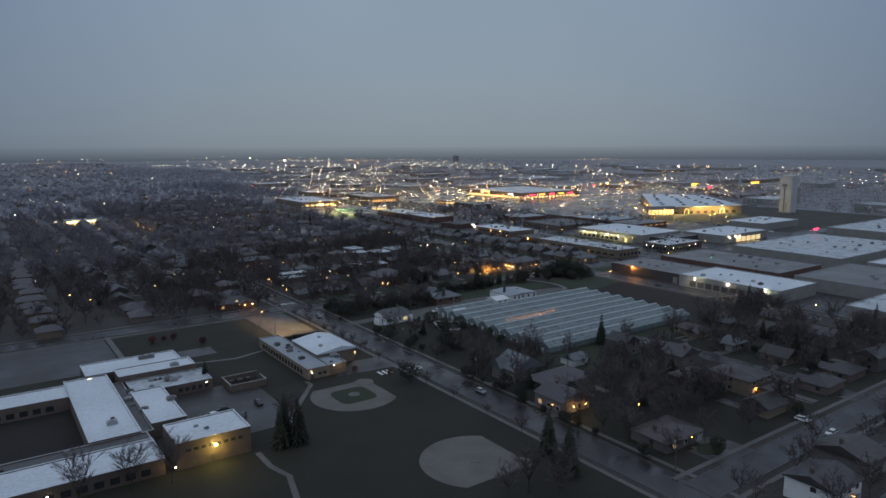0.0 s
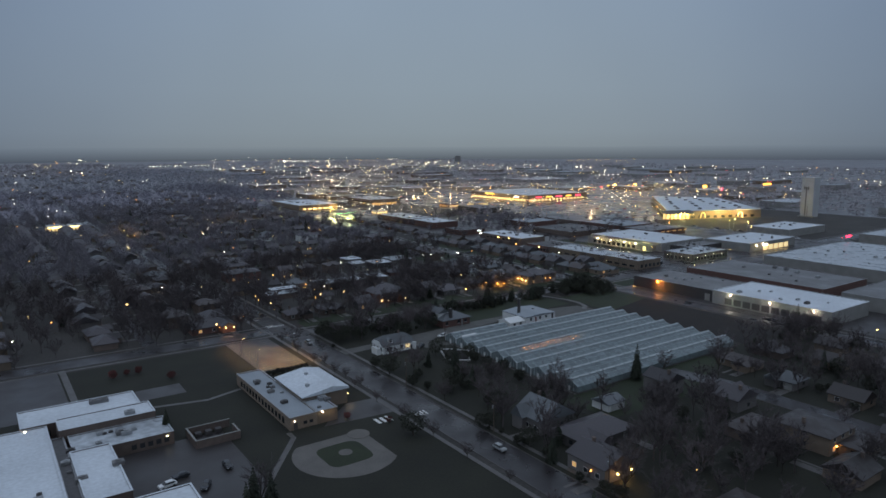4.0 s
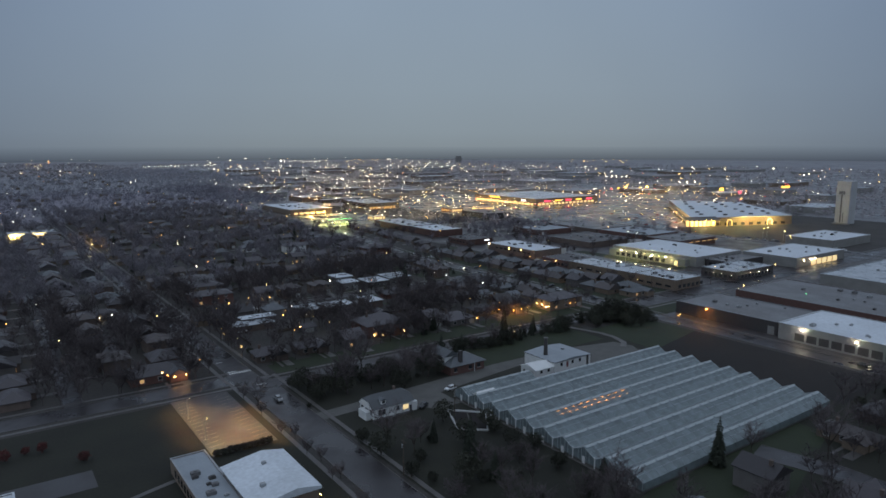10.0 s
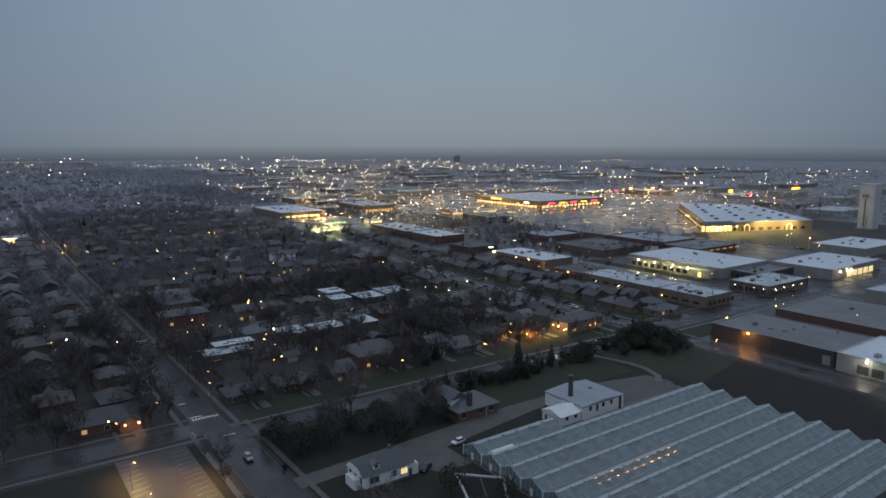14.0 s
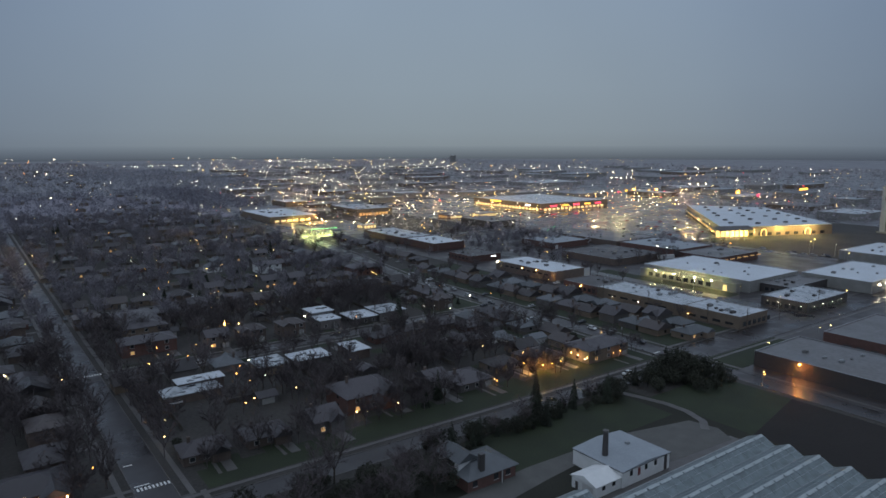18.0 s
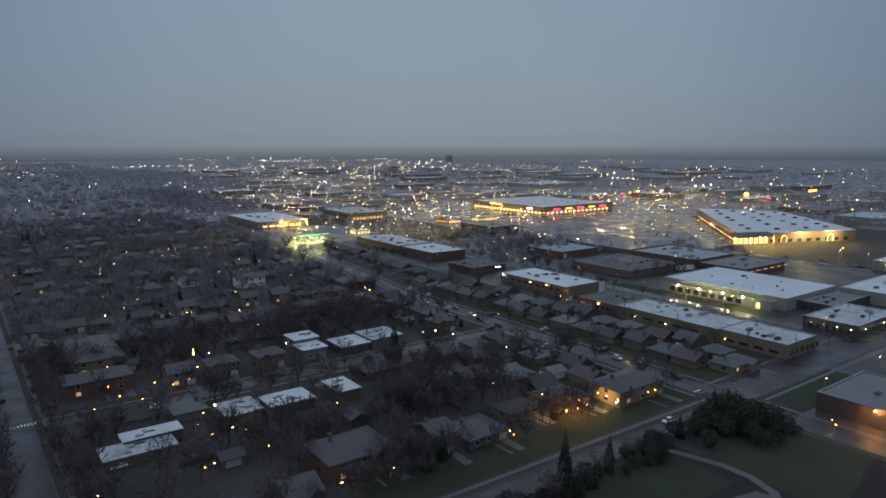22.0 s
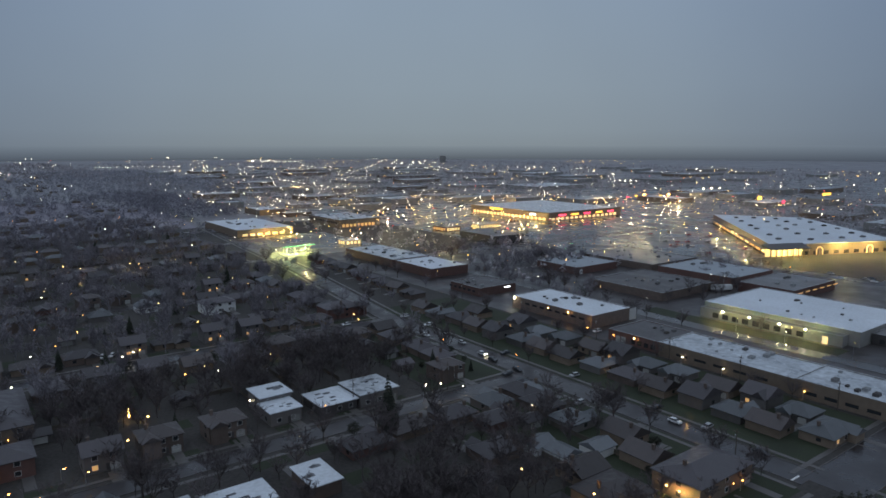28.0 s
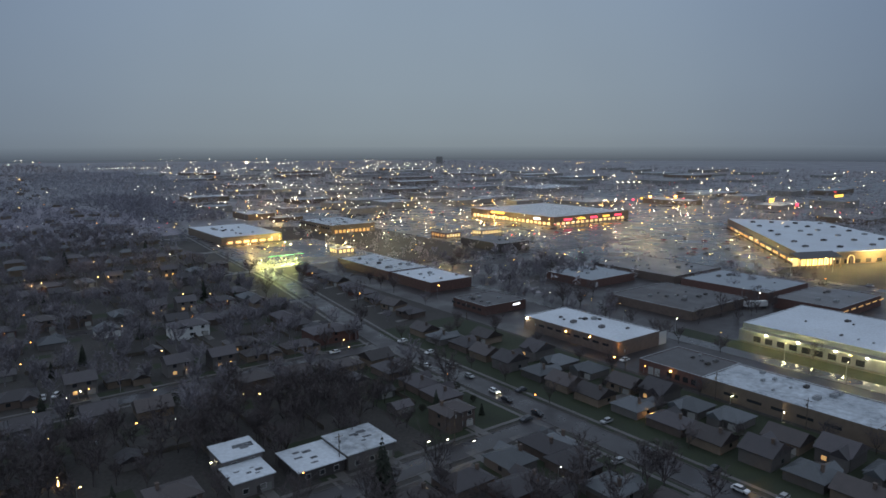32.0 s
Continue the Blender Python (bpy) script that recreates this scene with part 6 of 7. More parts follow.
# residential blocks
for n0, n1, c in ((336, 428, 44), (442, 532, 30)):
    scatter("bare", 142, n0, 300, n1, c, 0.6, 1.0)
for n0, n1, c in ((336, 428, 60), (442, 532, 90), (546, 636, 130), (650, 742, 125), (756, 848, 120), (860, 952, 110), (966, 1060, 100)):
    scatter("bare", 142, n0, 332 if n0 > 540 else 296, n1, c, 0.6, 1.05, 6.5, False)
    scatter("conifer", 142, n0, 330, n1, c // 22, 0.5, 1.0)
    scatter("shrub", 142, n0, 330, n1, 8 if n0 < 540 else 0, 0.5, 0.9)
for n0, n1, c in ((334, 430, 260), (430, 540, 280), (545, 745, 460), (752, 950, 380)):
    scatter("bare", -160, n0, 128, n1, c, 0.65, 1.05, 6.5, False)
    scatter("conifer", -160, n0, 128, n1, c // 50, 0.5, 0.95)
scatter("bare", 345, 335, 394, 560, 22, 0.45, 0.75)
scatter("bare", 345, 560, 405, 800, 26, 0.45, 0.8, 6, False)
scatter("bare", -300, 330, -160, 950, 260, 0.7, 1.0, 6, False)
for side in (127.0, 142.0):
    for i in range(74):
        if rng.random() < 0.8:
            FIELD.append((side + rng.uniform(-1, 1), 345 + 10 * i + rng.uniform(-4, 4), rng.uniform(0.7, 1.05), rng.randrange(5)))
for side in (72.0, 84.0):
    for i in range(48):
        FIELD.append((side + rng.uniform(-1, 1), 350 + 14 * i + rng.uniform(-5, 5), rng.uniform(0.6, 0.95), rng.randrange(5)))
for e, n in ((444, 470), (446, 440), (449, 505), (455, 540), (470, 555), (486, 545), (520, 612), (540, 640), (500, 690), (470, 660), (610, 470), (470, 600), (466, 410), (398, 640), (402, 660)):
    tree("bare", e, n, rng.randrange(5), rng.uniform(0.7, 1.0))
scatter("bare", 480, 462, 546, 476, 12, 0.6, 0.9, 2, False)
scatter("bare", 438, 455, 452, 530, 9, 0.6, 0.95, 2, False)
scatter("bare", 458, 592, 560, 632, 44, 0.6, 0.95, 2, False)
scatter("bare", 458, 670, 556, 700, 30, 0.5, 0.85, 2, False)
scatter("bare", 446, 520, 482, 600, 24, 0.5, 0.8, 2, False)
scatter("bare", 560, 470, 640, 540, 24, 0.5, 0.8, 2, False)
scatter("bare", 330, 40, 345, 176, 8, 0.5, 0.8)
for e0, n0, e1, n1, c, s0, s1 in ((141, 96, 330, 186, 95, 0.7, 1.1), (141, 30, 330, 80, 60, 0.6, 1.0), (142, 286, 200, 314, 6, 0.7, 1.1), (146, 336, 330, 352, 40, 0.6, 0.9), (142, 366, 330, 398, 90, 0.7, 1.1), (142, 472, 330, 505, 90, 0.7, 1.1), (80, 336, 128, 470, 70, 0.7, 1.1)):
    scatter("bare", e0, n0, e1, n1, c, s0, s1, 7.5, False)
FIELD = [s for s in FIELD if not (70 < s[0] < 124 and 765 < s[1] < 855)]
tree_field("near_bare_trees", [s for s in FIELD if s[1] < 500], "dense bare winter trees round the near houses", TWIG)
tree_field("far_bare_trees", [s for s in FIELD if s[1] >= 500], "many bare winter trees between houses, paled for haze", TWIGF, 0.12)


# far woods, one sheet of crowns; farther sheets are coloured paler to paint haze
def far_woods(name, e0, n0, e1, n1, count, seed, material=WOODS, clump=1.0, tufts=22):
    r = np.random.default_rng(seed)
    e, n = r.uniform(e0, e1, (count, 1)), r.uniform(n0, n1, (count, 1))
    h, w = r.uniform(7, 13, (count, 1)), r.uniform(3.0, 5.5, (count, 1))
    size = (count, tufts)
    mid = np.stack((e + r.normal(0, 0.42, size) * w, n + r.normal(0, 0.42, size) * w, h * r.uniform(0.15, 0.9, size)), -1)
    q = (r.uniform(0.5, 1.1, size) * clump)[..., None, None]
    co = mid[:, :, None, :] + r.normal(0, 1, size + (3, 3)) * q
    co[..., 2] = np.maximum(co[..., 2], 0)
    co = co.reshape(-1, 3)
    me = bpy.data.meshes.new(name)
    me.from_pydata(co.tolist(), [], np.arange(len(co)).reshape(-1, 3).tolist())
    me.materials.append(material)
    ob = new(name, me)
    ob.matrix_world = GRID
    tagged(ob, "bare winter woods between far houses with haze painted in", "woods", kind="stuff")


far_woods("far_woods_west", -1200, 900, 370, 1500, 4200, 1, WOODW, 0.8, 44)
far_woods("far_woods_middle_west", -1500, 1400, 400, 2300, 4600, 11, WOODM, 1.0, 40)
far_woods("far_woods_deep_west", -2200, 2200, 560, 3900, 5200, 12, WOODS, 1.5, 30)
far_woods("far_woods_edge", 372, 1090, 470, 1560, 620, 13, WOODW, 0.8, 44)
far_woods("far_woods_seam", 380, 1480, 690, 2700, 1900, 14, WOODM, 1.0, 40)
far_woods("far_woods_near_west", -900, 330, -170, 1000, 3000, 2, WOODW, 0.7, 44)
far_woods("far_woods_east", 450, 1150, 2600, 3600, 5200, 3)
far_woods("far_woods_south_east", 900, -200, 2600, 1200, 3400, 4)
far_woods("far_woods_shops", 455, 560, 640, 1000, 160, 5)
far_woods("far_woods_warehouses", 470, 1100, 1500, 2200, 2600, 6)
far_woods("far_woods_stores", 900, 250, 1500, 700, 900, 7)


# ---- back fences and lawns of the lots ----
def fences(name, label, rows):
    r2 = random.Random(17)
    bm = bmesh.new()
    for e0, e1, n, depth in rows:
        e = e0
        while e < e1:
            if r2.random() < 0.75:
                box(bm, e, n - depth, 0, e + 0.08, n + depth, 1.5)
            if r2.random() < 0.6:
                box(bm, e, n - 0.04, 0, e + 16, n + 0.04, 1.5)
            e += 17.5
    solo(name, bm, FENCE, GRID, label, "fence", kind="stuff")


fences("back_fences", "weathered board fences between back yards", [(150, 325, 381, 14), (150, 325, 486, 14), (150, 325, 590, 14), (150, 325, 695, 14), (150, 330, 800, 14)])
bm = bmesh.new()
r3 = random.Random(23)
for n in (360, 402, 466, 507, 570, 612, 675, 717):
    for i in range(10):
        if r3.random() < 0.8:
            e, w, d = 148 + 18 * i + r3.uniform(-2, 2), r3.uniform(6, 13), r3.uniform(5, 11)
            slab(bm, rect(e, n - d / 2, e + w, n + d / 2), -0.02, 0.02 + 0.0006 * i)
solo("back_lawns", bm, LAWN, GRID, "small dark back lawns behind houses", "lawn", kind="stuff")
bm = bmesh.new()
for n in (340, 424, 443, 527, 548, 632):
    for i in range(10):
        if r3.random() < 0.85:
            e, w = 147 + 18 * i + r3.uniform(-2, 2), r3.uniform(7, 11)
            slab(bm, rect(e, n - 2.6, e + w, n + 2.6), -0.02, 0.024 + 0.0006 * i)
solo("front_lawns", bm, LAWN, GRID, "clipped front lawns along the street", "lawn", kind="stuff")
bm = bmesh.new()
for i in range(14):
    for e in (347.5, 327.0):
        n = 338 + 15.5 * i
        if abs(n - 434) > 9:
            slab(bm, rect(e - 3.4, n, e + 3.4, n + 10.5), -0.02, 0.026)
solo("street_lawns", bm, LAWN, GRID, "green front lawns beside the wet street", "lawn", kind="stuff")

# ---- tall tower ----
ob = thing("tower", at(850, 438, 0, 0), "tall pale square tower with a dark cable ladder", "tower")
bm = bmesh.new()
box(bm, -7.4, -7.4, 0, 7.4, 7.4, 46, bevel=0.5)
part("shaft", bm, TOWERP, ob)
bm = bmesh.new()
box(bm, -7.5, -7.5, 46, 7.5, 7.5, 47.6, bevel=0.4)
part("cap", bm, TOWERP, ob)
part_box("cable_ladder", ob, ROOFG, -7.8, 0.6, 2, -7.42, 2.0, 33, label="dark cable ladder")
part_box("cable_ladder", ob, ROOFG, -7.8, -1.6, 2, -7.42, -0.9, 13, label="short dark cable ladder")
for y in (-0.9, 1.3, 3.5):
    part_box("antenna_panel", ob, ROOFG, -8.2, y - 0.55, 33, -7.42, y + 0.55, 36.5, label="dark antenna panel")
part_box("antenna_bar", ob, METAL, -7.9, -1.6, 32.4, -7.42, 4.2, 33)
part_box("base_kerb", ob, PANEL, -9, -9, 0, -7.5, 9, 1.6)


# ---- street lamps and lights ----
LAMP_PROTO = {}


def street_lamp(e, n, h, glow, size=0.35, label="", pole=METAL):
    key = (h, glow.name, size)
    if key in LAMP_PROTO:
        return copy_thing(LAMP_PROTO[key], at(e, n))
    ob = thing("street_lamp", at(e, n), label or "lit street lamp on a tall steel pole", "lamp", "street lamps")
    bm = bmesh.new()
    tube(bm, (0, 0, 0), (0, 0, h), 0.12, 0.07, 6)
    part("pole", bm, pole, ob)
    bm = bmesh.new()
    tube(bm, (0, 0, h - 0.1), (0.9, 0, h + 0.15), 0.05, 0.04, 5)
    part("arm", bm, pole, ob)
    bm = bmesh.new()
    bmesh.ops.create_icosphere(bm, subdivisions=1, radius=size)
    bmesh.ops.scale(bm, verts=bm.verts, vec=(1.2, 0.8, 0.6))
    bmesh.ops.translate(bm, verts=bm.verts, vec=(0.9, 0, h + 0.05))
    part("lamp_head", bm, glow, ob)
    LAMP_PROTO[key] = ob
    return ob


def wall_lamp(e, n, z, glow, size=0.3, label="bright lamp fixed to a wall"):
    ob = thing("wall_lamp", at(e, n, z), label, "lamp", "wall lamps")
    bm = bmesh.new()
    bmesh.ops.create_icosphere(bm, subdivisions=2, radius=size)
    part("globe", bm, glow, ob)
    part_box("bracket", ob, METAL, -0.06, -0.06, -0.1, 0.06, size + 0.5, 0.1)
    return ob


for n in (301, 282):
    street_lamp(106.2, n, 6.8, L_WARM, 0.13, "lot lamp with warm sodium light")
wall_lamp(46, 171.2, 5.0, L_WARM, 0.4, "very bright yellow floodlight on the gym wall")
for e, n, z, g in ((39, 228.2, 3.2, L_WARM), (60, 228.4, 3.0, L_COOL), (33.6, 171.2, 3.0, L_AMBER), (35.2, 171.0, 1.6, L_COOL), (6, 171.2, 2.6, L_COOL), (94.2, 216.2, 3.2, L_COOL), (103.5, 216.4, 4.0, L_COOL), (118.6, 228.6, 3.0, L_WARM), (26, 252, 4.5, L_COOL), (25.6, 246, 3.5, L_WARM)):
    wall_lamp(e, n, z, g, 0.15)
for n in (433, 419, 404, 392):
    wall_lamp(470.8, n, 5.0, L_COOL, 0.45, "bright floodlight on the office front")
for n in (186, 208, 230):
    wall_lamp(348.2, n, 6.2, L_COOL, 0.35, "bright lamp over a loading dock")
for e in (540, 550, 556):
    wall_lamp(e, 325.8, 5, L_COOL, 0.45)
for e in (552, 562, 573, 584):
    wall_lamp(e, 437, 4.2, L_AMBER, 0.3)
wall_lamp(351.4, 279, 5.5, L_AMBER, 0.42, "bright amber lamp on the dark warehouse wall")
wall_lamp(393.5, 455, 4.5, L_AMBER, 0.4)
wall_lamp(404.8, 517, 6.0, L_COOL, 0.5, "bright floodlight on a workshop corner")
wall_lamp(405.2, 478, 5.5, L_WARM, 0.3)
wall_lamp(405.2, 492, 5.0, L_WARM, 0.3)
wall_lamp(398, 432, 4.0, L_WARM, 0.3)
for e, n in ((274.6, 348.0), (279.0, 341.6), (283.6, 340.9), (288.0, 340.9)):
    wall_lamp(e, n, 2.6, L_AMBER, 0.24, "amber lamp on a porch wall")
for n in (337.6, 342.6, 346.4):
    wall_lamp(299.7, n, 2.6, L_WARM, 0.2, "small lamp beside a garage door")
for e in (460, 470, 480, 490):
    wall_lamp(e, 325.4, 3.4, L_COOL, 0.15)
for n in (329, 335, 341, 347):
    wall_lamp(453.4, n, 3.4, L_COOL, 0.15)
for e, n in ((92, 450), (97, 450), (108, 449)):
    wall_lamp(e, n, 3.2, L_COOL, 0.3)
for e, n in ((149.5, 137.6), (154.5, 137.4), (212, 112.6), (293, 132), (168, 127), (111.5, 338.6), (115.4, 338.6)):
    wall_lamp(e, n, 2.4, L_WARM if n > 130 else L_AMBER, 0.24)
for e, n, h, g in ((333.2, 283, 4, L_AMBER), (412, 296, 7, L_WARM), (410, 597, 8, L_AMBER), (490, 627, 7, L_AMBER), (553, 650, 7, L_AMBER), (557, 634, 7, L_AMBER), (554, 619, 7, L_GREEN), (511, 640, 7, L_AMBER), (533, 479, 10, L_COOL), (532, 469, 10, L_COOL), (283, 431, 8, L_COOL), (288, 429, 8, L_COOL), (366, 418, 3, L_AMBER), (613, 293, 9, L_RED), (633, 294, 9, L_RED), (337, 154, 6, L_WARM), (414, 262, 8, L_GREEN)):
    street_lamp(e, n, h, g, 0.28)
for e, n, h, g in ((203, 621, 3, L_AMBER), (254, 613, 3, L_AMBER), (271, 555, 3, L_WARM), (281, 559, 3, L_WARM), (258, 528, 3, L_COOL), (224, 506, 3, L_AMBER), (263, 500, 3, L_WARM), (233, 511, 3, L_WARM), (181, 442, 3, L_AMBER), (176, 448, 3, L_AMBER), (163, 441, 3, L_AMBER), (126, 775, 7, L_WARM), (132, 698, 7, L_WARM), (101, 472, 5, L_COOL), (300, 612, 3, L_AMBER), (188, 388, 3, L_AMBER), (145, 372, 3, L_WARM), (179, 391, 3, L_AMBER)):
    street_lamp(e, n, h, g, 0.26, "small garden lamp post with a warm light")
for e, n, g in ((169, 435, L_AMBER), (154, 434, L_AMBER), (182, 410, L_AMBER), (178, 402, L_AMBER), (145, 395, L_AMBER), (143, 385, L_AMBER), (162, 529, L_COOL), (170, 530, L_COOL), (215, 569, L_WARM), (215, 549, L_COOL), (276, 565, L_WARM), (228, 521, L_AMBER), (265, 508, L_WARM), (260, 511, L_WARM), (236, 430, L_WARM), (197, 343, L_WARM), (200, 341, L_WARM), (212, 342, L_WARM), (221, 392, L_AMBER), (171, 372, L_AMBER), (174, 557, L_WARM), (279, 393, L_WARM), (317, 336, L_AMBER), (253, 341, L_WARM), (309, 406, L_COOL), (379, 453, L_WARM), (395, 357, L_WARM), (395, 388, L_COOL), (395, 406, L_COOL), (340, 287, L_WARM), (378, 306, L_WARM), (422, 305, L_WARM), (259, 489, L_AMBER), (210, 545, L_COOL), (290, 663, L_WARM), (304, 681, L_WARM), (321, 549, L_WARM), (201, 597, L_AMBER), (360, 363, L_AMBER), (398, 444, L_AMBER), (230, 663, L_AMBER), (234, 629, L_WARM), (213, 519, L_AMBER), (203, 473, L_WARM)):
    street_lamp(e, n, 2.6, g, 0.24, "small garden lamp post with a warm light")
for e in (226, 257, 288):
    street_lamp(e, 752.6, 7, L_WARM, 0.2)
# tall glowing garden ornament
ob = thing("garden_light", at(200, 482), "tall glowing yellow garden ornament", "lamp")
bm = bmesh.new()
tube(bm, (0, 0, 0.3), (0, 0, 3.2), 0.13, 0.06, 6)
part("glowing_column", bm, L_WARM, ob)
part_box("foot", ob, CONC, -0.4, -0.4, 0, 0.4, 0.4, 0.3)

# car park lamps in rows
for i in range(13):
    street_lamp(781 - 4 * i, 1792 - 34 * i, 12, L_COOL, 0.6, "tall car park lamp with a white head")
for i in range(5):
    street_lamp(747 + 16 * i, 1374 - 3 * i, 12, L_COOL, 0.6)
for e, n, g in ((555, 640, L_WARM), (545, 628, L_COOL), (575, 632, L_GREEN), (470, 640, L_AMBER), (566, 590, L_WARM)):
    street_lamp(e, n, 7, g, 0.3)
for k in range(12):
    street_lamp(rng.uniform(375, 470), rng.uniform(752, 880), 8, rng.choice((L_COOL, L_COOL, L_WARM)), 0.42)
for k in range(10):
    street_lamp(640 + rng.uniform(-60, 60), 420 + rng.uniform(-50, 120), 9, L_WARM, 0.38)

# rows of lamp poles over the shopping car parks
for a in range(7):
    for b in range(6):
        street_lamp(572 + 24 * a + 8 * (b % 2) + rng.uniform(-4, 4), 716 + 46 * b + rng.uniform(-8, 8), 9, (L_COOL, L_WARM, L_WARM)[(a + b) % 3], 0.36)
for a in range(4):
    for b in range(5):
        street_lamp(632 + 18 * a + 24 * b, 560 - 14 * a + 30 * b, 9, (L_WARM, L_COOL)[(a + b) % 2], 0.34)
for a in range(6):
    for b in range(5):
        street_lamp(470 + 36 * a + rng.uniform(-8, 8), 1000 + 60 * b + rng.uniform(-14, 14), 9, (L_COOL, L_WARM)[(a * b) % 2], 0.4)
for a in range(8):
    for b in range(4):
        street_lamp(870 + 44 * a + rng.uniform(-10, 10), 640 + 80 * b + rng.uniform(-20, 20), 10, (L_WARM, L_COOL, L_AMBER)[(a + 2 * b) % 3], 0.4)
for k in range(15):
    street_lamp(452 + 5.5 * (k % 2), 340 + 26 * k, 7, (L_WARM, L_AMBER, L_COOL)[k % 3], 0.2)

# ---- filling station ----
ob = thing("filling_station", at(371, 771), "filling station canopy glowing yellow-green", "filling station")
part_box("canopy", ob, PANEL, 0, 0, 5.0, 38, 15, 5.6)
part_box("fascia", ob, PANEL, -0.1, -0.1, 5.0, 38.1, -0.02, 5.9)
part_box("fascia", ob, L_GREEN, 8, -0.14, 5.3, 37, -0.1, 5.45)
part_box("soffit_light", ob, L_CANOPY, 1, 1, 4.9, 37, 14, 4.98)
for x in (4, 14, 24, 34):
    for y in (4, 11):
        part_box("column", ob, PANEL, x - 0.25, y - 0.25, 0, x + 0.25, y + 0.25, 5.0)
        part_box("pump", ob, TRIM, x - 0.4, y + 0.8, 0, x + 0.4, y + 1.6, 1.7)

# supermarket roof ribs, signs
ob = thing("roof_rib_set", at(726, 806), "white sawtooth ribs along the dark supermarket roof", "roof")
for i in range(12):
    x = 4 + 10.5 * i
    bm = bmesh.new()
    v = [bm.verts.new(p) for p in ((x, 3, 9.92), (x, 141, 9.92), (x + 7.6, 141, 10.06), (x + 7.6, 3, 10.06), (x + 7.7, 3, 9.92), (x + 7.7, 141, 9.92))]
    for f in ((0, 3, 2, 1), (3, 4, 5, 2), (0, 4, 3), (1, 2, 5), (0, 1, 5, 4)):
        bm.faces.new([v[k] for k in f])
    part("rib", bm, SIDING, ob)
    part_box("gutter", ob, DARK, x + 7.75, 3, 9.88, x + 10.45, 141, 9.96)



def sign(e, n, z, w, h, glow, label, turn=0.0):
    ob = thing("sign", at(e, n, z, turn), label, "sign", "lit signs")
    part_box("panel", ob, glow, -w / 2, -0.15, 0, w / 2, 0.15, h)
    part_box("backing", ob, DARK, -w / 2 - 0.2, 0.16, -0.2, w / 2 + 0.2, 0.3, h + 0.2)
    return ob


sign(725, 898, 7.5, 24, 2.0, L_SIGNY, "glowing yellow store sign", -90)
sign(724, 830, 6, 10, 2.0, L_SIGNW, "glowing white store sign", -90)
for i, (g, c) in enumerate(((L_SIGNR, "red"), (L_SIGNY, "yellow"), (L_SIGNR, "red"), (L_SIGNY, "amber"), (L_SIGNR, "red"))):
    sign(748 + 22 * i, 804.5, 5.5, 12, 1.8, g, "glowing " + c + " sign over a shop front")
sign(694, 620, 8, 9, 2.4, L_SIGNW, "white glowing mall sign", 50)
sign(623, 292.6, 8.6, 9, 2.0, L_SIGNR, "glowing red sign on a depot roof edge")
sign(1138, 772, 8, 12, 5, L_SIGNY, "tall amber roadside sign")
sign(1134, 776, 2, 10, 3, L_SIGNR, "red glowing roadside sign panel")
sign(1340, 765, 6, 30, 4, L_SIGNY, "long yellow lit front")
sign(1124, 729, 6, 8, 4, L_SIGNR, "red lit shop front panel")
for i in range(7):
    sign(1050 + 12 * i, 945 - 7 * i, 4 + 2 * (i % 3), 6, 2.4, (L_SIGNR, L_SIGNY, L_AMBER)[i % 3], "glowing coloured shop sign")

# ---- far warehouses and houses ----
far_rng = random.Random(77)
BOXES = [(556, 990, 60), (792, 878, 170), (690, 600, 150)]


def far_block(e0, e1, n0, n1, count, smin, smax):
    for _ in range(count):
        e, n = far_rng.uniform(e0, e1), far_rng.uniform(n0, n1)
        w, d = far_rng.uniform(smin, smax), far_rng.uniform(smin, smax) * 0.7
        if any(abs(e + w / 2 - a) < (w + s) / 2 + 6 and abs(n + d / 2 - b) < (d + s) / 2 + 6 for a, b, s in BOXES):
            continue
        BOXES.append((e + w / 2, n + d / 2, max(w, d)))
        flat_building("warehouse", "flat-roofed warehouse with a pale wet roof", e, n, e + w, n + d, far_rng.uniform(5, 9), far_rng.choice((PANEL, PANEL, BRICKT)), far_rng.choice((ROOFP, ROOFG, ROOFB, ROOFG, ROOFB)), 1, group="warehouses")


far_block(470, 900, 1010, 1450, 26, 30, 80)
far_block(600, 1500, 1450, 2600, 34, 50, 140)
far_block(930, 1500, 300, 1000, 30, 40, 110)
far_block(1000, 2200, 1000, 2000, 26, 60, 150)
far_block(1500, 2600, 0, 900, 20, 80, 180)
far_block(440, 640, 1000, 1200, 8, 25, 50)
far_block(700, 1300, -200, 300, 16, 50, 110)

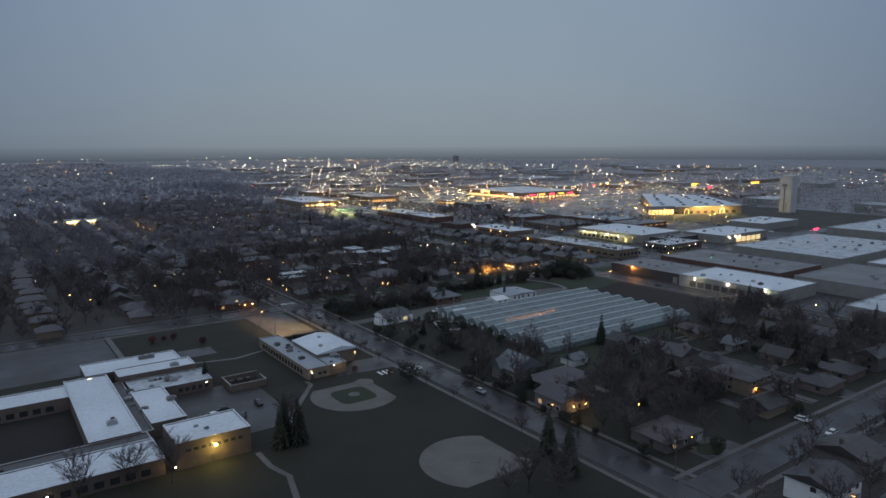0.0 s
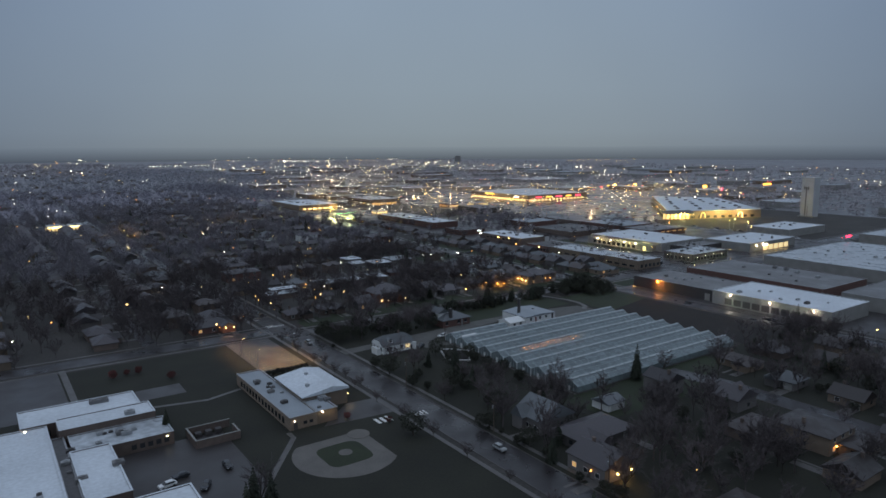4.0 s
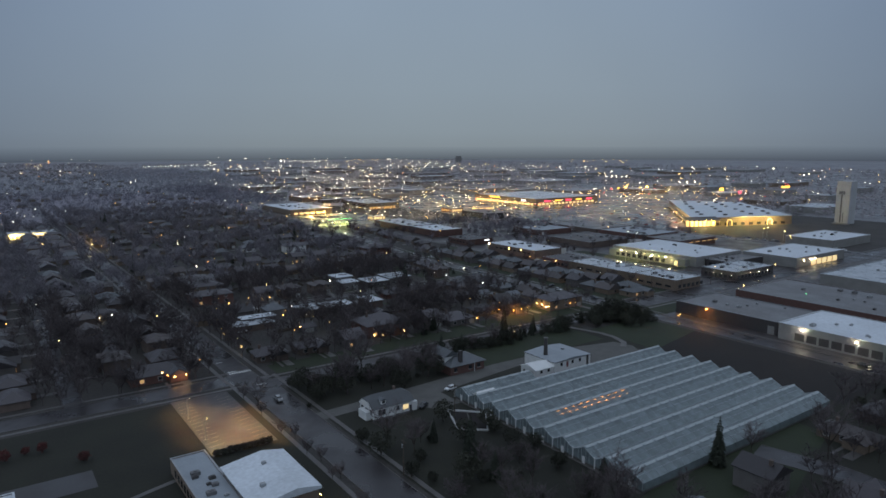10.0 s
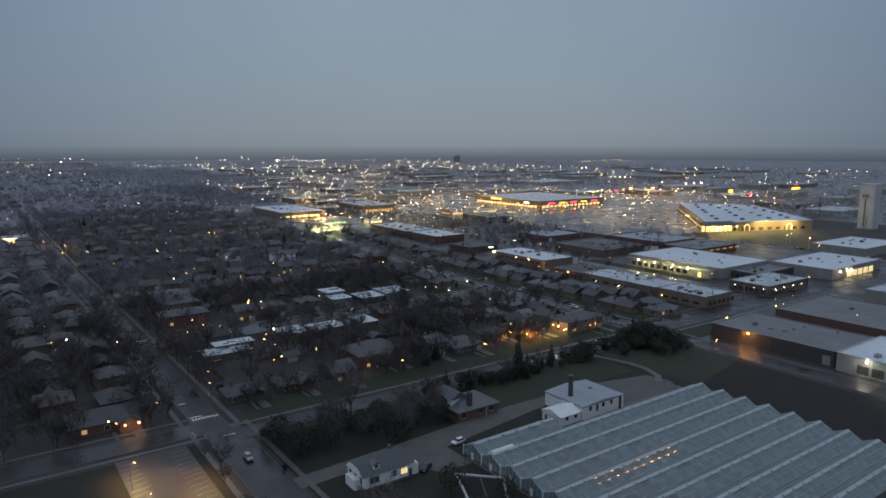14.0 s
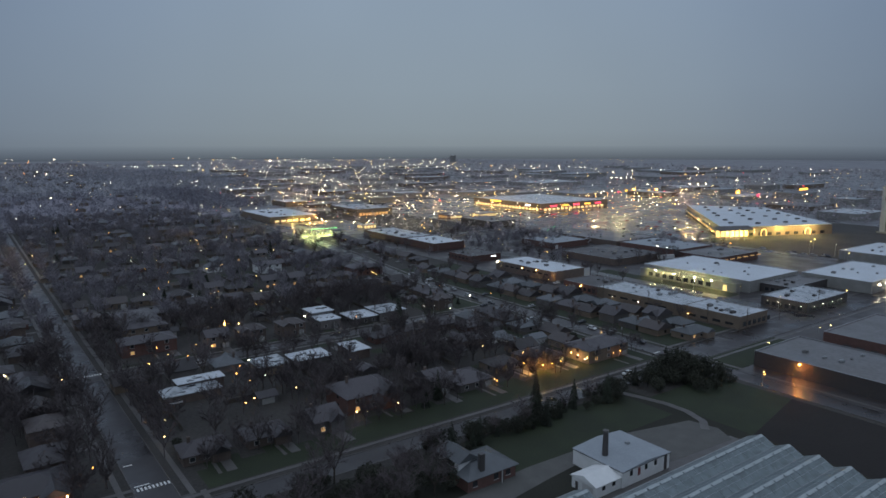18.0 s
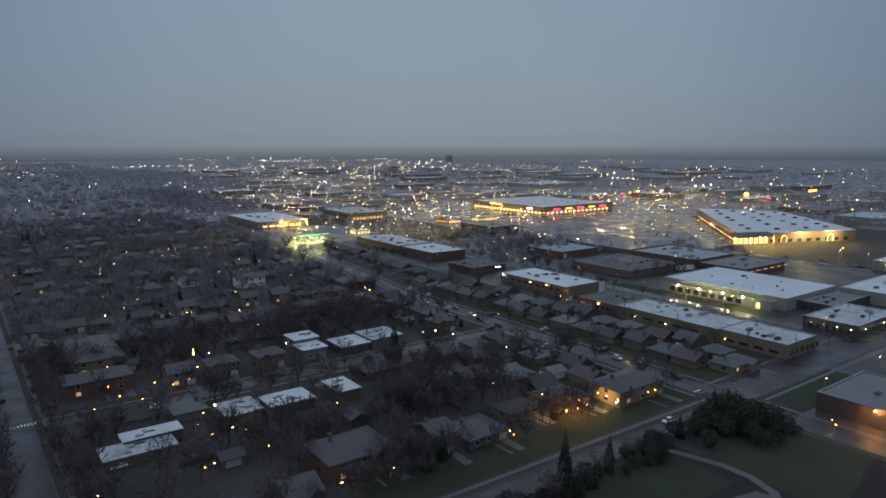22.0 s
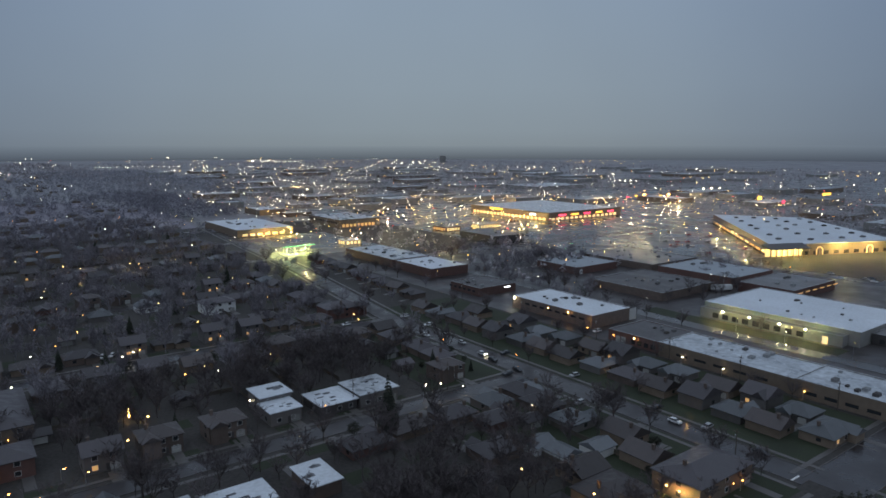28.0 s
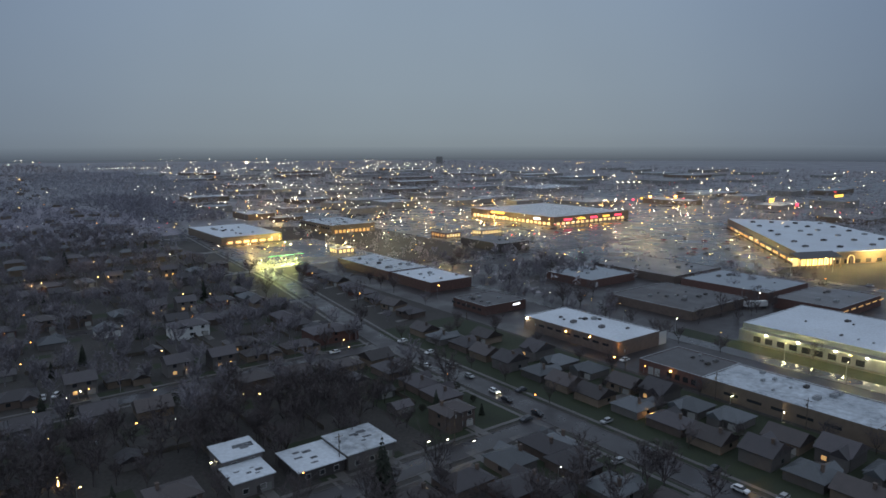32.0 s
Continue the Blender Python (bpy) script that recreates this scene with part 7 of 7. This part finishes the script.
hr = random.Random(41)
vs, fs, vr, fr, vd, fd = [], [], [], [], [], []
for i in range(1100):
    e, n = hr.uniform(-1100, 370), hr.uniform(1090, 3000)
    if hr.random() < 0.3:
        e, n = hr.uniform(-800, -140), hr.uniform(340, 1000)
    e, n = round(e / 19) * 19, round(n / 26) * 26
    if i < len(FAR_HOUSES):
        e, n = FAR_HOUSES[i]
    w, d, h = hr.uniform(5, 7), hr.uniform(4, 5.5), hr.uniform(2.8, 4.5)
    b = len(vs)
    vs += [(e + sx * w, n + sy * d, z) for z in (0, h) for sx, sy in ((-1, -1), (1, -1), (1, 1), (-1, 1))]
    fs += [(b, b + 1, b + 5, b + 4), (b + 1, b + 2, b + 6, b + 5), (b + 2, b + 3, b + 7, b + 6), (b + 3, b, b + 4, b + 7)]
    va, fa = (vd, fd) if hr.random() < 0.8 else (vr, fr)
    b = len(va)
    va += [(e + sx * (w + 0.5), n + sy * (d + 0.5), h) for sx, sy in ((-1, -1), (1, -1), (1, 1), (-1, 1))] + [(e - w * 0.4, n, h + 2.2), (e + w * 0.4, n, h + 2.2)]
    fa += [(b, b + 1, b + 5, b + 4), (b + 2, b + 3, b + 4, b + 5), (b + 3, b, b + 4), (b + 1, b + 2, b + 5)]
for name, v, f, m, lab in (("far_house_walls", vs, fs, BRICKT, "walls of many far houses among trees"), ("far_house_roofs", vr, fr, SHINGL, "grey roofs of many far houses among trees"), ("dark_house_roofs", vd, fd, SHING, "dark shingle roofs of houses among trees")):
    me = bpy.data.meshes.new(name)
    me.from_pydata(v, [], f)
    me.materials.append(m)
    o = new(name, me)
    o.matrix_world = GRID
    tagged(o, lab, "houses", kind="stuff")


# ---- far lights ----
def light_field(name, glow, spots, label):
    v, f = [], []
    for e, n, z, s in spots:
        b, s = len(v), s * 1.5
        v += [(e + s, n, z), (e, n + s, z), (e - s, n, z), (e, n - s, z), (e, n, z + s), (e, n, z - s)]
        f += [(b + i, b + (i + 1) % 4, b + k) for i in range(4) for k in (4, 5)]
    me = bpy.data.meshes.new(name)
    me.from_pydata(v, [], f)
    me.materials.append(glow)
    o = new(name, me)
    o.matrix_world = GRID
    tagged(o, label, "lights", kind="stuff")


lr = random.Random(9)
cool, warm, amber, red = [], [], [], []


def sprinkle(e0, e1, n0, n1, count, zmin=4, zmax=10, mix=(0.45, 0.35, 0.15, 0.05), big=1.0):
    for _ in range(count):
        e, n = lr.uniform(e0, e1), lr.uniform(n0, n1)
        dist = math.hypot(e - 190, n - 280)
        s = max(0.2, min(dist, 1500 + 0.35 * dist) / 1184 * lr.choice((0.17, 0.2, 0.23, 0.27, 0.33, 0.52)) * big)
        lr.choices((cool, warm, amber, red), mix)[0].append((e, n, lr.uniform(zmin, zmax), s))


sprinkle(560, 1000, 700, 1100, 300, mix=(0.45, 0.45, 0.06, 0.04), big=1.25)
sprinkle(900, 1250, 560, 1000, 150, mix=(0.25, 0.4, 0.2, 0.15))
sprinkle(450, 1000, 1000, 1700, 240, 8, 12, mix=(0.7, 0.25, 0.04, 0.01))
sprinkle(700, 1900, 1600, 2600, 270, 8, 16, mix=(0.7, 0.25, 0.04, 0.01))
sprinkle(1000, 2400, 500, 1600, 206, 6, 14, mix=(0.55, 0.3, 0.08, 0.07))
sprinkle(1300, 2600, -200, 700, 150, 6, 14, mix=(0.55, 0.25, 0.1, 0.1))
sprinkle(400, 640, 330, 760, 21, 3, 6, mix=(0.45, 0.4, 0.15, 0), big=0.8)
sprinkle(360, 560, 760, 1100, 89, 3, 8, mix=(0.4, 0.4, 0.1, 0.1), big=0.9)
sprinkle(-900, 360, 880, 2600, 340, 8, 12, mix=(0.5, 0.35, 0.12, 0.03), big=0.75)
sprinkle(-300, 340, 335, 900, 170, 3, 6, mix=(0.25, 0.35, 0.38, 0.02), big=0.7)
sprinkle(430, 1000, 700, 1300, 93, 3, 8, mix=(0.5, 0.42, 0.06, 0.02), big=0.8)
sprinkle(900, 1700, 600, 1500, 80, 4, 10, mix=(0.55, 0.35, 0.05, 0.05), big=0.9)
sprinkle(600, 1600, 1300, 2400, 62, 5, 12, mix=(0.6, 0.35, 0.03, 0.02), big=0.9)
sprinkle(-600, 1800, 2600, 3900, 179, 10, 30, mix=(0.75, 0.2, 0.03, 0.02), big=0.7)
# rows of bright lamps along the horizon
for i in range(22):
    cool.append((1180 + 5 * i + lr.gauss(0, 4), 2920 - 11 * i, 25 + lr.uniform(-4, 5), 0.6 if i else 2.2))
for i in range(14):
    warm.append((1407 + 8 * i, 2753 - 7 * i + lr.gauss(0, 20), 25 + lr.uniform(-4, 4), 0.5))
for i in range(26):
    cool.append((1626 - 2 * i, 2723 - 21 * i + lr.gauss(0, 30), 26 + lr.uniform(-8, 8), lr.choice((0.4, 0.5, 0.8))))
for i in range(26):
    cool.append((546 + 10 * i, 2575 + lr.gauss(0, 14), 20, 0.5))
for i in range(24):
    warm.append((1926 + 5 * i, 1897 - 9 * i + lr.gauss(0, 25), 30 + lr.uniform(-4, 6), 0.5))
for i in range(3):
    cool.append((1217 + 25 * i, 915, 14, 0.9))
for i in range(5):
    cool.append((1310 + 9 * i, 1183 - 7 * i, 14, 0.8))
light_field("far_cool_lights", F_COOL, cool, "scattered white lights of the far town")
light_field("far_warm_lights", F_WARM, warm, "scattered warm lights of the far town")
light_field("far_amber_lights", F_AMBER, amber, "scattered amber lights of the far town")
light_field("far_red_lights", F_RED, red, "scattered red tail and signal lights")


# ---- cars ----
CAR_PROTO = {}


def car(e, n, turn, paint, label, lights=False, simple=False):
    key = (paint.name, lights, simple)
    if key in CAR_PROTO:
        return copy_thing(CAR_PROTO[key], at(e, n, 0.05, turn))
    ob = thing("car", at(e, n, 0.05, turn), label, "car", "parked cars")
    bm = bmesh.new()
    prof = [(-2.2, 0.35), (-2.25, 0.75), (-2.1, 0.95), (-1.1, 1.0), (1.55, 1.02), (2.2, 0.98), (2.25, 0.4)]
    a = [bm.verts.new((x, -0.88, z)) for x, z in prof]
    b = [bm.verts.new((x, 0.88, z)) for x, z in prof]
    bm.faces.new(a)
    bm.faces.new(list(reversed(b)))
    for i in range(len(prof)):
        j = (i + 1) % len(prof)
        bm.faces.new((a[i], b[i], b[j], a[j]))
    part("body", bm, paint, ob)
    bm = bmesh.new()
    lo = [(-1.15, -0.82), (1.9, -0.82), (1.9, 0.82), (-1.15, 0.82)]
    hi = [(-0.45, -0.64), (1.45, -0.64), (1.45, 0.64), (-0.45, 0.64)]
    v = [bm.verts.new((x, y, 1.0)) for x, y in lo] + [bm.verts.new((x, y, 1.48)) for x, y in hi]
    for i in range(4):
        j = (i + 1) % 4
        bm.faces.new((v[i], v[j], v[4 + j], v[4 + i]))
    part("cabin_glass", bm, GLASS, ob)
    part_box("roof", ob, paint, -0.45, -0.66, 1.47, 1.45, 0.66, 1.53)
    if not simple:
        for x in (-1.4, 1.4):
            for y in (-0.8, 0.8):
                bm = bmesh.new()
                tube(bm, (x, y - 0.12, 0.33), (x, y + 0.12, 0.33), 0.33, 0.33, 12)
                part("wheel", bm, TYRE, ob)
        for y in (-0.6, 0.6):
            part_box("headlight", ob, L_COOL if lights else TRIM, -2.3, y - 0.18, 0.6, -2.22, y + 0.18, 0.78)
            part_box("tail_light", ob, L_RED if lights else REDP, 2.22, y - 0.18, 0.65, 2.29, y + 0.18, 0.85)
    CAR_PROTO[key] = ob
    return ob


PAINTS = [(CARW, "white car parked on wet asphalt"), (CARD, "dark car parked on wet asphalt"), (CARS, "silver car parked on wet asphalt"), (CARR, "red car parked on wet asphalt")]
for e, n, turn, k in ((302, 517, 0, 0), (209, 556, 60, 0), (205, 556, 80, 0), (340, 482, 90, 2), (334, 502, 90, 0), (154, 391, 0, 0), (173, 430, 0, 0), (313, 541, 0, 0), (303, 320, 0, 0), (203, 92, 90, 0), (200, 82, 0, 0), (137, 170, 90, 2), (96, 371, 20, 0), (173, 266, 30, 1), (190, 274, 10, 0), (54, 203, 10, 0), (58, 206, 10, 1), (62, 197, 60, 1), (70, 205, 90, 1), (335, 440, 90, 1), (335, 455, 90, 1), (341, 400, 90, 1), (341, 372, 90, 0), (136, 300, 90, 2), (131, 470, 90, 1), (131, 500, 90, 2), (138, 540, 90, 1), (410, 420, 0, 0), (404, 458, 0, 0), (445, 480, 90, 0), (360, 420, 0, 2)):
    car(e, n, turn, *PAINTS[k])
dr = random.Random(61)
for i in range(11):
    e, t = dr.choice(((348.0, 0), (328.5, 0), (345.5, 0), (341.6, 90), (334.6, 90)))
    car(e, 345 + 19 * i + dr.uniform(-2, 2), t + dr.uniform(-4, 4), *PAINTS[dr.choice((0, 1, 1, 2, 2))], simple=True)
car(345 - 8, 464, 90, CARW, "white car with lit headlights", True)
car(337, 200, 90, CARD, "dark car with lit lamps", True)
cr = random.Random(3)
for _ in range(70):
    b = cr.uniform(0, 1)
    k = cr.randrange(4)
    if cr.random() < 0.55:
        car(572 + 18 * cr.randrange(8) + 20 * b, 720 + 5 * cr.randrange(60), 90, *PAINTS[k], simple=True)
    else:
        s, t = cr.uniform(10, 75), cr.uniform(0, 130)
        car(700 - 0.79 * s + 0.61 * t, 521 + 0.61 * s + 0.79 * t, -37.7, *PAINTS[k], simple=True)
for _ in range(16):
    car(cr.uniform(640, 652), cr.uniform(330, 520), 90, *PAINTS[cr.randrange(3)], simple=True)
# box trailer
ob = thing("trailer", at(537, 473, 0, -30), "white box trailer parked behind the works", "trailer")
part_box("box", ob, CARW, -6.5, -1.25, 1.1, 6.5, 1.25, 4.0, bevel=0.05)
part_box("chassis", ob, DARK, -6.3, -1.0, 0.7, 6.3, 1.0, 1.1)
for x in (3.8, 5.1):
    for y in (-1, 1):
        bm = bmesh.new()
        tube(bm, (x, y - 0.2, 0.5), (x, y + 0.2, 0.5), 0.5, 0.5, 12)
        part("wheel", bm, TYRE, ob)


# ---- utility poles ----
POLE = []


def utility_pole(e, n, turn=0.0):
    if POLE:
        return copy_thing(POLE[0], at(e, n, 0, turn))
    ob = thing("utility_pole", at(e, n, 0, turn), "weathered wooden utility pole with a crossarm", "pole", "utility poles")
    bm = bmesh.new()
    tube(bm, (0, 0, 0), (0, 0, 10.5), 0.17, 0.11, 7)
    part("pole", bm, WOODP, ob)
    part_box("crossarm", ob, WOODP, -1.2, -0.06, 9.5, 1.2, 0.06, 9.65)
    bm = bmesh.new()
    tube(bm, (0.35, 0, 7.6), (0.35, 0, 8.6), 0.26, 0.26, 8)
    part("transformer", bm, METAL, ob)
    POLE.append(ob)
    return ob


for e, n, t in ((143, 95, 90), (143, 135, 90), (143, 180, 90), (143, 230, 90), (178, 255, 0), (186, 175, 0), (264, 446, 0), (300, 440, 0), (394, 345, 90), (394, 380, 90), (394, 411, 90), (394, 450, 90), (394, 500, 90), (394, 550, 90), (400, 328, 0), (430, 328, 0), (470, 328, 0), (330, 345, 90), (246, 478, 0), (210, 486, 0)):
    utility_pole(e, n, t)
